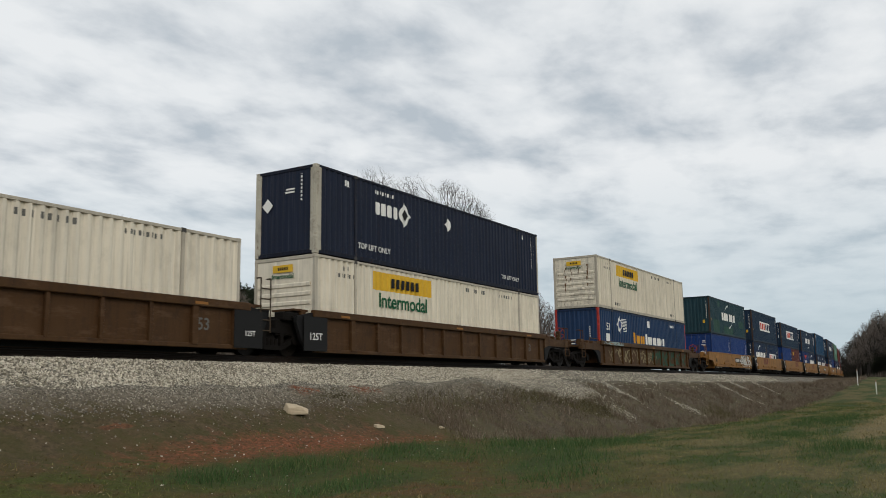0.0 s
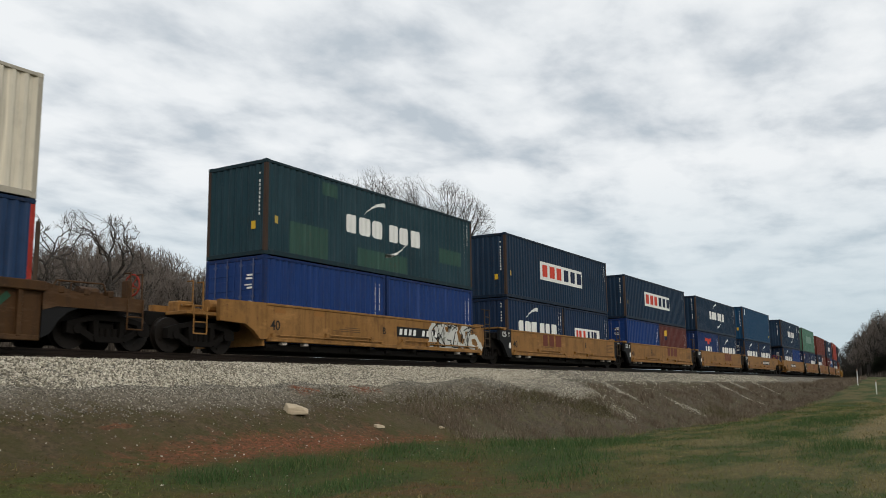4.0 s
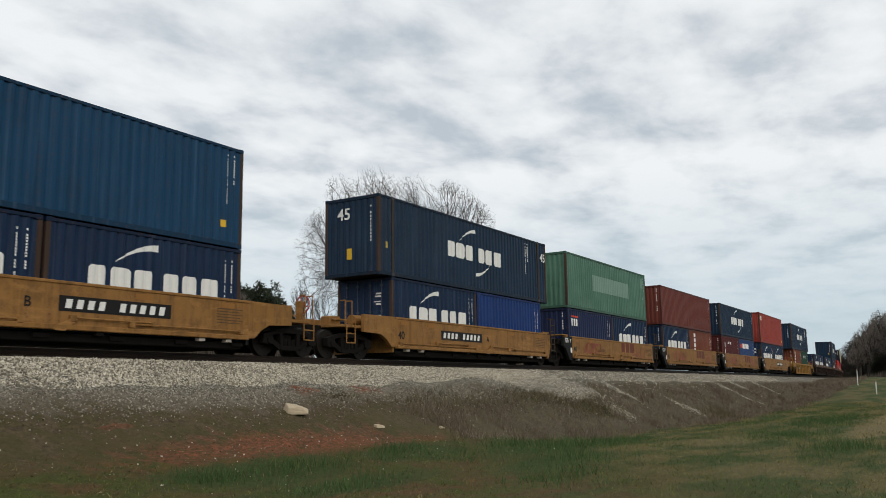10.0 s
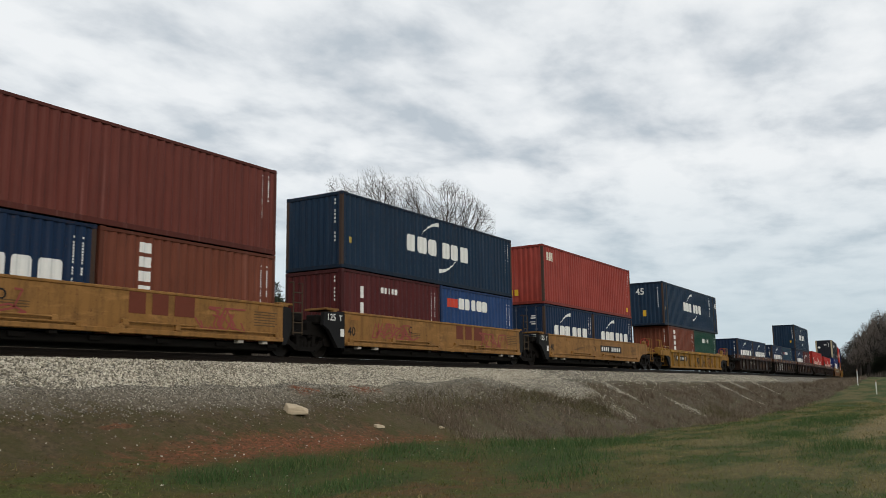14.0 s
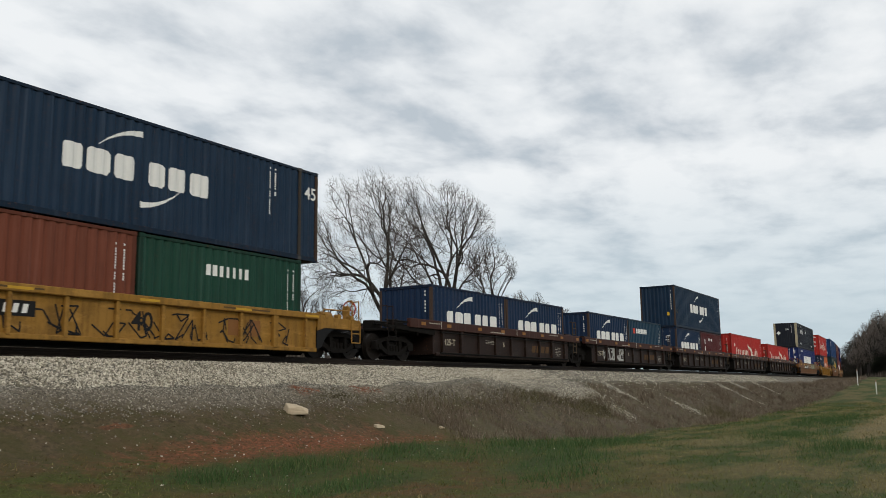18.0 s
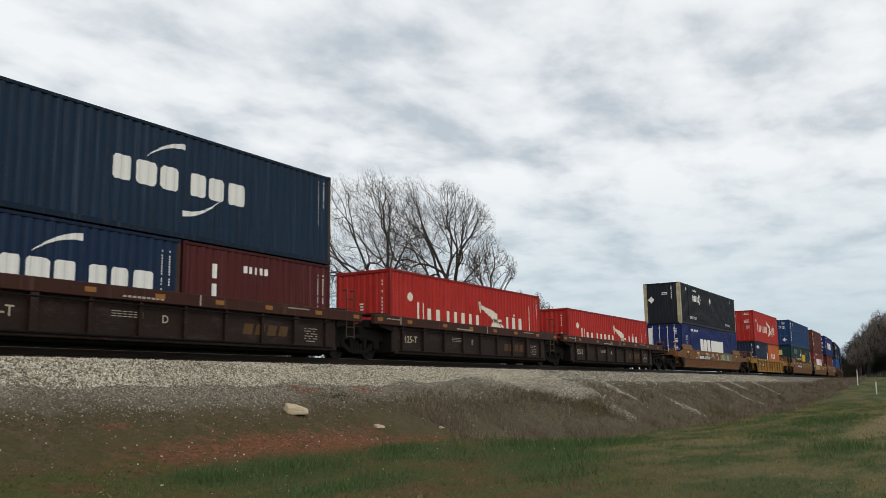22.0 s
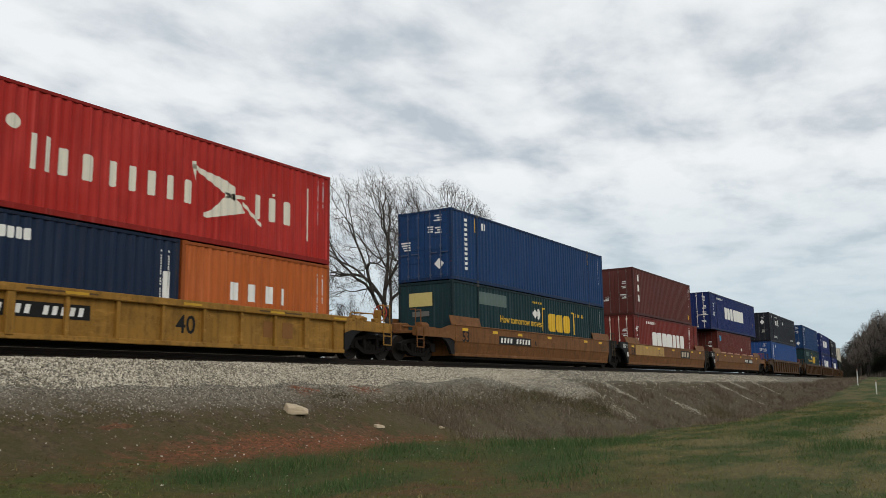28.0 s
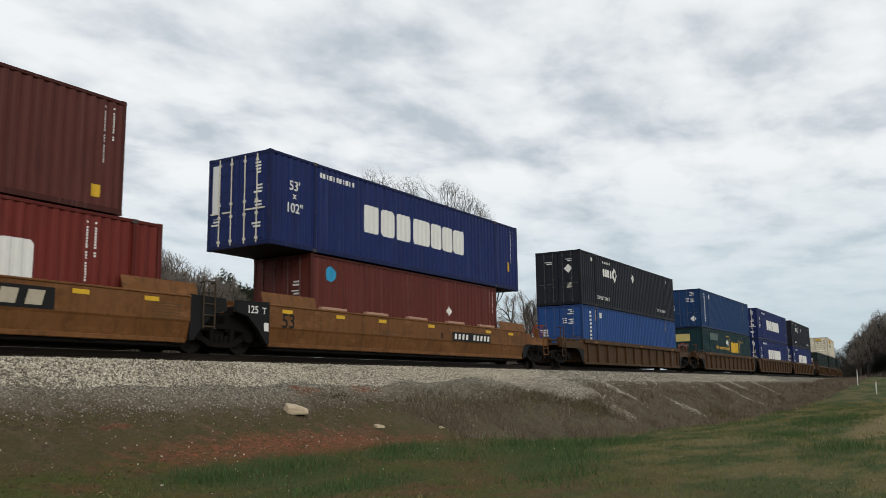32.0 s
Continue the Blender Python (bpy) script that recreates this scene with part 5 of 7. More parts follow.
            for i in range(4):
                x = 2.1 + i * 0.48
                part("painted_mark", Shape().plate([(x, 0.55), (x + 0.36, 0.55), (x + 0.44, 0.85), (x + 0.08, 0.85)], yl - 0.004, yl), plain((0.085, 0.047, 0.022), 0.8, 0, 0.4), car)
        else:
            if number:
                part("number_panel", Shape().box(-hl + 1.45, -hl + 3.9, yl - 0.004, yl, 0.63, 0.97), BLACK, car)
                bars = Shape()
                for i in range(10):
                    if i != 4:
                        x = -hl + 1.6 + i * 0.22
                        bars.plate([(x, 0.70), (x + 0.12, 0.70), (x + 0.16, 0.90), (x + 0.04, 0.90)], yl - 0.008, yl - 0.004)
                tagged(part("number_strip", bars, WHITE, car), kind="stuff")
            if kind == "rib40":
                words("40", 0.66, BLACK, car, 0.1, yl, 0.48)
                ink = plain((0.20, 0.09, 0.03), 0.7)
                for u in (2.95, 3.75):
                    part("painted_mark", Shape().box(u, u + 0.45, yl - 0.004, yl, 0.5, 0.95), ink, car)
                for x in (-6.3, -3.2, 0.2, 3.4, 6.3):
                    part("reflector", shared("chord_reflector", lambda s: s.box(-0.3, 0.3, -1.506, -1.5, 1.19, 1.25)), DULL_GOLD, car, at=pose(x, 0, 0))
            else:
                words("53", 0.45, GREY_INK, car, hl - 1.6, yl, 0.6)
                if black_ends:
                    for e in ((1,) if not fa else (-1,)):
                        part("stencil_panel", Shape().box(e * (hl - 0.05) - 0.55, e * (hl - 0.05) + 0.55, -1.49, -1.475, 0.16, 1.2), BLACK, car)
                    words("125T", 0.30 if fa else 0.2, WHITE, car, (-hl + 0.05) if fa else hl, -1.494, 0.5)
                for x in (-6.8, 0.4, 6.5):
                    part("reflector", shared("chord_reflector53", lambda s: s.box(-0.22, 0.22, -1.506, -1.5, 1.25, 1.32)), DULL_TAG, car, at=pose(x, 0, 0))
    return car, wheels


# ---- the train, front to back ----
def tone(r, g, b, k=0.66):
    return tuple(min(0.9, v * k) for v in rgb(r, g, b))


NAVY, NAVY20, TEAL_NAVY = tone(22, 50, 75), tone(22, 48, 80), tone(30, 64, 74)
BLUE, PLAIN_BLUE, WING_BLUE = tone(26, 62, 126), tone(20, 72, 108), tone(26, 54, 108)
BROWN_RED, TAN_RED, DEEP_RED, ORANGE_RED = tone(104, 54, 48), tone(128, 70, 50), tone(92, 36, 36), tone(166, 66, 54)
SEA_BLUE, SEA_NAVY, CAP_GREEN, MOSS = tone(44, 76, 128), tone(30, 48, 76), tone(28, 74, 58), tone(88, 132, 112)
SIGNAL_RED, DIAMOND_NAVY, DIAMOND_GREY = tone(194, 46, 38), tone(28, 38, 60), tone(34, 38, 48)
ROYAL_BLUE, ROYAL_RED, BRIGHT_ORANGE = tone(29, 47, 108), tone(128, 50, 42), tone(206, 108, 48)
TALL_BLUE, SLOGAN_GREEN, IVORY, REDPOST = tone(26, 66, 116), tone(24, 56, 62), tone(210, 202, 184, 0.95), tone(36, 64, 102)
LINE_TEAL, SKY_BLUE = tone(32, 66, 88), tone(44, 84, 150)
WELL_YELLOW, WELL_BROWN, DARK_BROWN, DARK_CHORD = tone(159, 115, 62, 0.68), tone(126, 84, 46, 0.72), tone(44, 31, 26, 0.72), tone(68, 39, 31, 0.72)
RIB_YELLOW, RIB_BROWN = tone(160, 118, 50, 0.72), tone(86, 60, 34, 0.64)

TAGS = [(YELLOW, -0.72, 0.8, 0.17, 0.24), (WHITE, -0.95, 1.2, 0.05, 1.3)]
CODE = [(WHITE, -0.92, 0.9, 0.05, 1.5)]
TAG45 = [(YELLOW, 0.1, 0.62, 0.22, 0.4), (WHITE, -0.85, 1.2, 0.05, 1.3)]
DOOR_CODES = [(WHITE, -0.55, 1.9, 0.5, 0.16), (WHITE, -0.55, 1.62, 0.4, 0.14), (WHITE, -0.55, 1.0, 0.42, 0.3), (WHITE, 0.55, 0.9, 0.42, 0.3)]
PLATE = plain((0.68, 0.68, 0.66), 0.5, 0, 0.1)
IVORY_END = [(YELLOW, 0.05, 2.38, 0.85, 0.24)]
RED_END = [(WHITE, -0.6, 2.5, 0.6, 0.14), (WHITE, -0.6, 1.75, 0.55, 0.3), (WHITE, -0.6, 1.2, 0.55, 0.3), (WHITE, 0.55, 2.3, 0.5, 0.2), (ORANGE_TAG, 0.8, 1.6, 0.25, 0.2), (ORANGE_TAG, 0.75, 0.45, 0.4, 0.16)]
TALL_END = [(WHITE, -0.65, 2.4, 0.4, 0.28), (WHITE, -0.65, 1.9, 0.4, 0.3), (WHITE, 0.9, 1.3, 0.5, 0.4), (WHITE, -0.7, 0.5, 0.32, 0.32), (WHITE, -0.3, 1.95, 0.3, 0.25)]
ROYAL_END = [(PLATE, 0.95, 1.15, 0.26, 1.5), (WHITE, -0.8, 2.2, 0.3, 0.4), (WHITE, -0.8, 1.6, 0.4, 0.3), (WHITE, -0.8, 1.1, 0.4, 0.3), (WHITE, -0.75, 0.55, 0.4, 0.2), (WHITE, 0.95, 0.75, 0.4, 0.22)]
SLOGAN_END = [(plain((0.5, 0.42, 0.16), 0.6), 0.2, 1.9, 1.1, 0.55), (GREY_INK, 0.2, 1.5, 0.8, 0.2)]
DIAMOND_END = [(WHITE, 0.75, 1.55, 0.34, 0.34), (WHITE, -0.1, 2.05, 0.7, 0.16), (WHITE, -0.7, 1.75, 0.06, 0.9)]

LOOKS = {
    "ivory": (53, IVORY, "ivory", "slat", True, dict(ribs="fine", rust=0.15, fade=0.2, label="cream white 53 foot container with yellow panel and green lettering", end_items=IVORY_END)),
    "ivory_new": (53, tone(216, 208, 190, 0.96), "ivory", "slat", True, dict(ribs="fine", rust=0.1, fade=0.2, label="clean white 53 foot container with yellow panel and green lettering", end_items=IVORY_END)),
    "diamond": (53, DIAMOND_NAVY, "diamond", "flat", True, dict(posts=tone(208, 202, 184), label="dark navy 53 foot container with cream corner posts", end_items=DIAMOND_END)),
    "diamond_grey": (53, DIAMOND_GREY, "diamond", "flat", True, dict(posts=tone(202, 190, 158), label="dark grey green 53 foot container with cream corner posts", end_items=DIAMOND_END)),
    "diamond_doors": (53, DIAMOND_GREY, "diamond", "doors", True, dict(label="dark grey 53 foot container with barred doors", end_items=[(WHITE, -0.6, 1.75, 0.34, 0.34), (WHITE, 0.6, 2.2, 0.6, 0.14), (WHITE, -0.6, 2.3, 0.5, 0.14), (CREAM, -0.6, 0.9, 0.4, 0.3)])),
    "redpost": (53, REDPOST, "redpost", "corr", True, dict(posts=tone(190, 60, 48), label="blue 53 foot container with red corner posts and white marks", end_items=[(WHITE, 0.35, 0.85, 0.5, 0.4), (WHITE, -0.75, 1.2, 0.06, 0.72)])),
    "swoosh_teal": (40, TEAL_NAVY, "swoosh40", "corr", True, dict(old=True, fade=0.7, patched=True, label="patched dark teal container with white swoosh marks", end_items=TAGS)),
    "swoosh_tag": (40, NAVY, "swoosh40", "corr", True, dict(old=True, rust=0.5, label="dark navy corrugated container with white marks and yellow tags", end_items=TAGS)),
    "swoosh_block_low": (40, NAVY, "swoosh40block", "corr", False, dict(old=True, rust=0.6, label="dark navy standard height container with red and white panel", end_items=CODE)),
    "swoosh_low": (40, NAVY, "swoosh40", "corr", False, dict(old=True, rust=0.5, label="dark navy standard height container with white swoosh marks", end_items=CODE)),
    "swoosh_block": (40, NAVY, "swoosh40block", "corr", True, dict(old=True, rust=0.6, label="dark navy container with red and white name panel", end_items=TAGS)),
    "swoosh45": (45, NAVY, "swoosh40", "corr", True, dict(old=True, rust=0.5, fade=0.6, label="dark navy 45 foot container with white numerals and marks", end_items=TAG45)),
    "swoosh20": (20, NAVY20, "swoosh20", "corr", False, dict(old=True, rust=0.45, label="navy 20 foot container with large white marks", end_items=CODE)),
    "swoosh20d": (20, NAVY20, "swoosh20", "doors", False, dict(old=True, rust=0.45, label="navy 20 foot container with barred doors and white marks", end_items=DOOR_CODES)),
    "swoosh20b": (20, NAVY20, "swoosh20block", "corr", False, dict(rust=0.4, label="navy 20 foot container with red and white panel")),
    "blue20": (20, BLUE, "plain", "corr", False, dict(rust=0.4, label="bright blue plain 20 foot container")),
    "blue20d": (20, BLUE, "plain", "doors", False, dict(rust=0.4, label="bright blue 20 foot container with barred doors", end_items=DOOR_CODES)),
    "brown20": (20, BROWN_RED, "wedge", "corr", False, dict(label="brown red 20 foot container with small yellow mark")),
    "wing20": (20, WING_BLUE, "wing20", "corr", False, dict(label="blue 20 foot container with red and white mark", end_items=CODE)),
    "wing20s": (20, tone(32, 46, 84), "wing20small", "corr", False, dict(label="dark blue 20 foot container with small red mark", end_items=CODE)),
    "blue40": (40, PLAIN_BLUE, "square", "corr", True, dict(old=True, rust=0.6, label="plain teal blue container with rust streaks", end_items=TAGS)),
    "moss40": (40, MOSS, "faded", "corr", True, dict(old=True, rust=0.7, fade=0.8, label="faded green container with painted out patch and rust")),
    "brown40": (40, tone(120, 60, 50), "plain", "corr", False, dict(label="plain brown red container", end_items=CODE)),
    "tan20": (20, TAN_RED, "column", "corr", False, dict(rust=0.4, label="orange brown 20 foot container with white column of marks", end_items=CODE)),
    "tex20": (20, DEEP_RED, "tex20", "corr", False, dict(label="dark red 20 foot container with small white marks", end_items=CODE)),
    "sea20": (20, SEA_BLUE, "sea20", "corr", False, dict(label="mid blue 20 foot container with red and white mark")),
    "sea20n": (20, SEA_NAVY, "sea20small", "corr", False, dict(label="dark blue 20 foot container with small red mark", end_items=CODE)),
    "red40": (40, ORANGE_RED, "cai40", "corr", True, dict(old=True, fade=0.6, label="faded orange red container with scuffs", end_items=[(YELLOW, 0.55, 0.45, 0.2, 0.3), (YELLOW, 0.25, 0.45, 0.2, 0.3)])),
    "green20": (20, CAP_GREEN, "cap20", "corr", False, dict(label="dark green 20 foot container with small white mark")),
    "line20": (20, LINE_TEAL, "line20", "corr", False, dict(label="teal blue 20 foot container with small mark")),
    "ham": (40, SIGNAL_RED, "bird", "corr", True, dict(rust=0.15, label="bright red container with large cream marks", end_items=[(CREAM, 0.1, 1.45, 0.26, 0.3), (CREAM, -0.85, 0.8, 0.05, 1.7)])),
    "ham_low": (40, SIGNAL_RED, "bird", "corr", False, dict(rust=0.15, label="bright red standard height container with large cream marks", end_items=[(CREAM, -0.85, 0.8, 0.05, 1.5)])),
    "ham_doors": (40, SIGNAL_RED, "bird", "doors", True, dict(rust=0.3, fade=0.5, label="red container with barred doors and cream marks", end_items=RED_END)),
    "royal": (53, ROYAL_BLUE, "royal", "doors", True, dict(label="royal blue 53 foot container with large white marks", end_items=ROYAL_END)),
    "royal_red": (45, ROYAL_RED, "royal", "doors", True, dict(label="red 45 foot container with large white marks", end_items=DOOR_CODES)),
    "wave20": (20, BRIGHT_ORANGE, "wave20", "corr", False, dict(label="bright orange 20 foot container with white marks")),
    "tall": (53, TALL_BLUE, "tall", "doors", True, dict(rust=0.5, label="blue 53 foot container with barred doors", end_items=TALL_END)),
    "sky53": (53, SKY_BLUE, "tall", "doors", True, dict(label="bright blue 53 foot container with barred doors", end_items=TALL_END)),
    "slogan": (53, SLOGAN_GREEN, "slogan", "flat", True, dict(label="dark green 53 foot container with yellow slogan and mark", end_items=SLOGAN_END)),
    "nls": (40, BROWN_RED, "nls", "doors", True, dict(label="brown red container with barred doors", end_items=DOOR_CODES)),
    "badge40": (40, tone(110, 50, 42), "badge40", "doors", True, dict(label="brown red container with small round blue badge", end_items=DOOR_CODES)),
    "dark53": (53, tone(28, 44, 42), "plain", "doors", True, dict(label="dark green 53 foot container", end_items=DOOR_CODES)),
}

# middle of the unit along the line at the start; kind; front joint, rear joint (a: articulated, c: coupled); lower boxes; upper box; extras
UNITS = [
    (9.43, "rib53", "c", "a", ["ivory_new"], None, dict(black=True)),
    (28.80, "rib53", "a", "c", ["ivory_new"], "diamond", dict(black=True)),
    (52.40, "rib53", "c", "c", ["redpost"], "ivory", dict(tags="green")),
    (73.89, "smooth40", "c", "a", ["blue20d", "blue20"], "swoosh_teal", dict(number="B", tags="white")),
    (89.11, "smooth40", "a", "a", ["swoosh20", "swoosh20b"], "swoosh_block", dict(owner="E", swap=True)),
    (104.20, "smooth40", "a", "a", ["blue20d", "brown20"], "swoosh_block_low", dict(owner="D")),
    (119.28, "smooth40", "a", "a", ["wing20", "swoosh20"], "swoosh_low", dict(owner="C")),
    (134.55, "smooth40", "a", "c", ["swoosh20d", "swoosh20"], "blue40", dict(number="B")),
    (154.12, "smooth40", "c", "a", ["swoosh20d", "blue20"], "swoosh45", dict(number="A")),
    (169.50, "smooth40", "a", "a", ["wing20s", "swoosh20"], "moss40", dict(owner="E", tags="red")),
    (184.81, "smooth40", "a", "a", ["swoosh20", "tan20"], "brown40", dict(owner="D", tags="red")),
    (200.13, "smooth40", "a", "a", ["tex20", "sea20"], "swoosh_low", dict(owner="C", tags="red")),
    (215.60, "smooth40", "a", "c", ["swoosh20d", "swoosh20"], "red40", dict(number="B")),
    (234.90, "rib40", "c", "c", ["tan20", "green20"], "swoosh45", dict(number="1", tags="black")),
    (254.53, "brown40", "c", "a", ["swoosh20", "swoosh20"], None, dict(number="B")),
    (270.03, "brown40", "a", "a", ["swoosh20", "line20"], None, dict(number="C", tags="pale")),
    (285.62, "brown40", "a", "a", ["swoosh20d", "tex20"], "swoosh_tag", dict(number="D")),
    (301.15, "brown40", "a", "a", ["ham"], None, dict(number="E")),
    (316.60, "brown40", "a", "c", ["ham_low"], None, dict(number="A")),
    (337.93, "smooth53", "c", "c", ["royal"], "diamond_grey", dict(number="A", tags="moss", owner="A")),
    (359.94, "rib40", "c", "c", ["sea20n", "wave20"], "ham_doors", dict(number="1")),
    (381.60, "smooth53", "c", "a", ["slogan"], "tall", dict(number="A")),
    (401.00, "smooth53", "a", "a", ["royal_red"], "nls", dict(owner="C")),
    (420.25, "smooth53", "a", "c", ["badge40"], "royal", dict(number="B")),
    (443.67, "rib53", "c", "c", ["sky53"], "diamond_doors", {}),
    (466.60, "rib53", "c", "a", ["slogan"], "tall", {}),
    (486.60, "rib53", "a", "a", ["royal"], "royal", {}),
    (506.30, "rib53", "a", "c", ["royal"], "diamond_doors", {}),
    (529.60, "rib53", "c", "a", ["dark53"], None, {}),
    (549.00, "rib53", "a", "c", ["dark53"], "ivory", {}),
    (572.30, "rib53", "c", "a", ["dark53"], None, {}),
]
HALF = {"rib53": 11.75, "smooth53": 11.25, "smooth40": 9.75, "rib40": 9.6, "brown40": 10.1}
GONE = [0.0, 12.32, 24.80, 37.02, 49.25, 61.52, 73.92, 86.24, 98.36, 110.67, 123.04, 135.27, 147.60, 159.89, 171.90, 184.10, 196.27,
        208.54, 220.84, 233.21, 245.50, 257.82, 270.16, 282.53, 294.75, 307.10, 319.58, 332.06, 344.51, 356.85, 369.18, 381.46, 393.55]

TAG_INK = {"green": (plain((0.022, 0.062, 0.036), 0.6), plain((0.26, 0.22, 0.13), 0.7)), "white": (plain((0.50, 0.50, 0.46), 0.6), BLACK), "red": (plain((0.25, 0.06, 0.05), 0.6), plain((0.4, 0.2, 0.08), 0.6)),
           "black": (BLACK, BLACK), "pale": (plain((0.4, 0.4, 0.38), 0.6), BLACK), "moss": (plain((0.13, 0.15, 0.08), 0.6), plain((0.45, 0.42, 0.33), 0.6))}


def scrawl(parent, ink, x0, x1, z0, z1, y, count, seed, width):
    """Sprayed strokes: bent ribbons that spell nothing."""
    rng = random.Random(seed)
    sh = Shape()
    for i in range(count):
        x = x0 + (x1 - x0) * (i + rng.random() * 0.5) / count
        p = [(x, z0 + (z1 - z0) * rng.random())]
        for _ in range(4):
            px, pz = p[-1]
            p.append((px + rng.uniform(-0.35, 0.45), min(z1, max(z0, pz + rng.uniform(-0.6, 0.6)))))
        for j, ((a, b), (c, e)) in enumerate(zip(p, p[1:])):
            n = math.hypot(c - a, e - b) or 1
            u, v = -(e - b) / n * width, (c - a) / n * width
            sh.add([(a + u, y - 0.0004 * j, b + v), (a - u, y - 0.0004 * j, b - v), (c - u, y - 0.0004 * j, e - v), (c + u, y - 0.0004 * j, e + v)], [(0, 1, 2, 3)])
    tagged(part("graffiti", sh, ink, parent, "sprayed graffiti strokes"), "sprayed graffiti strokes", kind="stuff")


MOVERS, AXLES = [], []


def build_train():
    n = len(UNITS)
    colors = {"rib53": (RIB_BROWN, None, "rust brown ribbed 53 foot well car"), "smooth40": (WELL_YELLOW, None, "yellow smooth sided 40 foot well car"),
              "rib40": (RIB_YELLOW, None, "yellow ribbed 40 foot well car"), "brown40": (DARK_BROWN, DARK_CHORD, "dark brown ribbed well car with orange reflectors"),
              "smooth53": (WELL_BROWN, None, "brown smooth sided 53 foot well car")}
    for i, (mid, kind, fj, rj, low, top, more) in enumerate(UNITS):
        if i and fj == "a":
            f = (mid - UNITS[i - 1][0]) / 2
        elif i:
            gap = mid - UNITS[i - 1][0]
            f = gap * HALF[kind] / (HALF[kind] + HALF[UNITS[i - 1][1]])
        else:
            f = HALF[kind]
        if i + 1 < n and rj == "a":
            r = (UNITS[i + 1][0] - mid) / 2
        elif i + 1 < n:
            gap = UNITS[i + 1][0] - mid
            r = gap * HALF[kind] / (HALF[kind] + HALF[UNITS[i + 1][1]])
        else:
            r = HALF[kind]
        col, chord, label = colors[kind]
        car, wheels = well_car(kind, col, f, r, fj == "a", rj == "a", chord, more.get("number"), label + (", articulated" if rj == "a" else ", coupled"), more.get("owner"), kind == "smooth40" and fj == "a" or more.get("black", False), more.get("swap", False))
        MOVERS.append((car, mid, 0.0))
        AXLES.extend((w, mid + off) for w, off in wheels)
        floor = 0.34
        if len(low) == 2:
            spots = [(low[0], -3.067), (low[1], 3.067)]
        else:
            spots = [(low[0], 0.5 if low[0] == "royal_red" else 0.0)]
        h = 0
        for name, dx in spots:
            size, color, logo, end, high, kw = LOOKS[name]
            c = container(size, color, logo, end, high, **kw)
            h = max(h, c["height"])
            MOVERS.append((c, mid + dx, floor))
        if top:
            size, color, logo, end, high, kw = LOOKS[top]
            c = container(size, color, logo, end, high, **kw)
            if size == 45:
                words("45", 0.6, WHITE, c, -SIZES[45] / 2 + 0.012, 0.35, c["height"] * 0.72, -90)
            MOVERS.append((c, mid, floor + h + 0.012))
        if mid == 420.25:
            for x in (-5.2, -2.9, -0.4, 2.3, 4.8):
                part("wooden_pad", shared("wooden_pad", lambda s: s.box(-0.62, 0.62, -1.47, -1.30, 1.462, 1.55, 0.01)), plain((0.40, 0.24, 0.17), 0.8), car, at=pose(x, 0, 0))
        if mid == 401.00:
            part("repainted_patch", Shape().box(-6.9, -1.5, -1.4545, -1.451, 0.81, 1.39), paint(tone(186, 150, 92, 0.72), 0.3, 0.3, 0.6, 0.4), car, "paler yellow repainted patch")
        if more.get("tags"):
            a, b = TAG_INK[more["tags"]]
            y = -1.46 if "smooth" in kind else -1.37
            if more["tags"] == "green":
                scrawl(car, b, -7.0, 1.0, 0.35, 1.05, y, 30, 1, 0.025)
                scrawl(car, a, 0.5, 6.8, 0.3, 1.1, y - 0.004, 26, 2, 0.075)
                scrawl(car, plain((0.25, 0.33, 0.33), 0.6), -7.6, -5.2, 1.24, 1.38, -1.505, 18, 3, 0.02)
            elif more["tags"] == "white":
                scrawl(car, a, 2.6, 5.4, 0.55, 1.4, y, 20, 4, 0.09)
                scrawl(car, b, 2.6, 5.4, 0.55, 1.4, y - 0.004, 14, 5, 0.02)
            elif more["tags"] == "moss":
                scrawl(car, a, 1.8, 5.0, 0.95, 1.32, y, 26, 6, 0.10)
                scrawl(car, b, -5.2, 4.6, 0.9, 1.3, y - 0.004, 16, 7, 0.025)
            elif more["tags"] == "pale":
                scrawl(car, a, -3.9, -1.6, 0.45, 1.05, y, 16, 8, 0.045)
            elif more["tags"] == "black":
                scrawl(car, a, -6.4, 5.6, 0.3, 0.95, y, 34, 9, 0.02)
            else:
                scrawl(car, a, -4.6, -2.6, 0.7, 1.2, y, 14, mid, 0.022)
                scrawl(car, a, 2.8, 4.4, 0.6, 1.2, y - 0.004, 10, mid + 1, 0.022)


build_train()


def motions():
    for thing, mid, lift in MOVERS:
        rows = []
        for t, gone in enumerate(GONE):
            x, y, th = on_track(mid - gone)
            rows.append((float(t), pose(x, y, RAIL + lift, 0, 0, math.degrees(th))))
        walk(thing, rows)
    for w, s in AXLES:
        home = w.matrix_local.translation.copy()
        rows = [(0.0, Matrix.Translation(home))]
        roll, last = 0.0, 0.0
        for k in range(1, 640):
            t = k * 0.05
            gone = float(np.interp(t, range(33), GONE))
            if 5.0 < s - gone < 46.0:
                roll -= (12.3 * 0.05) / 0.455
                rows.append((t, Matrix.Translation(home) @ Matrix.Rotation(roll, 4, "Y")))
        if len(rows) > 1:
            rows.append((32.0, rows[-1][1]))
        else:
            rows.append((32.0, rows[0][1]))
        walk(w, rows)


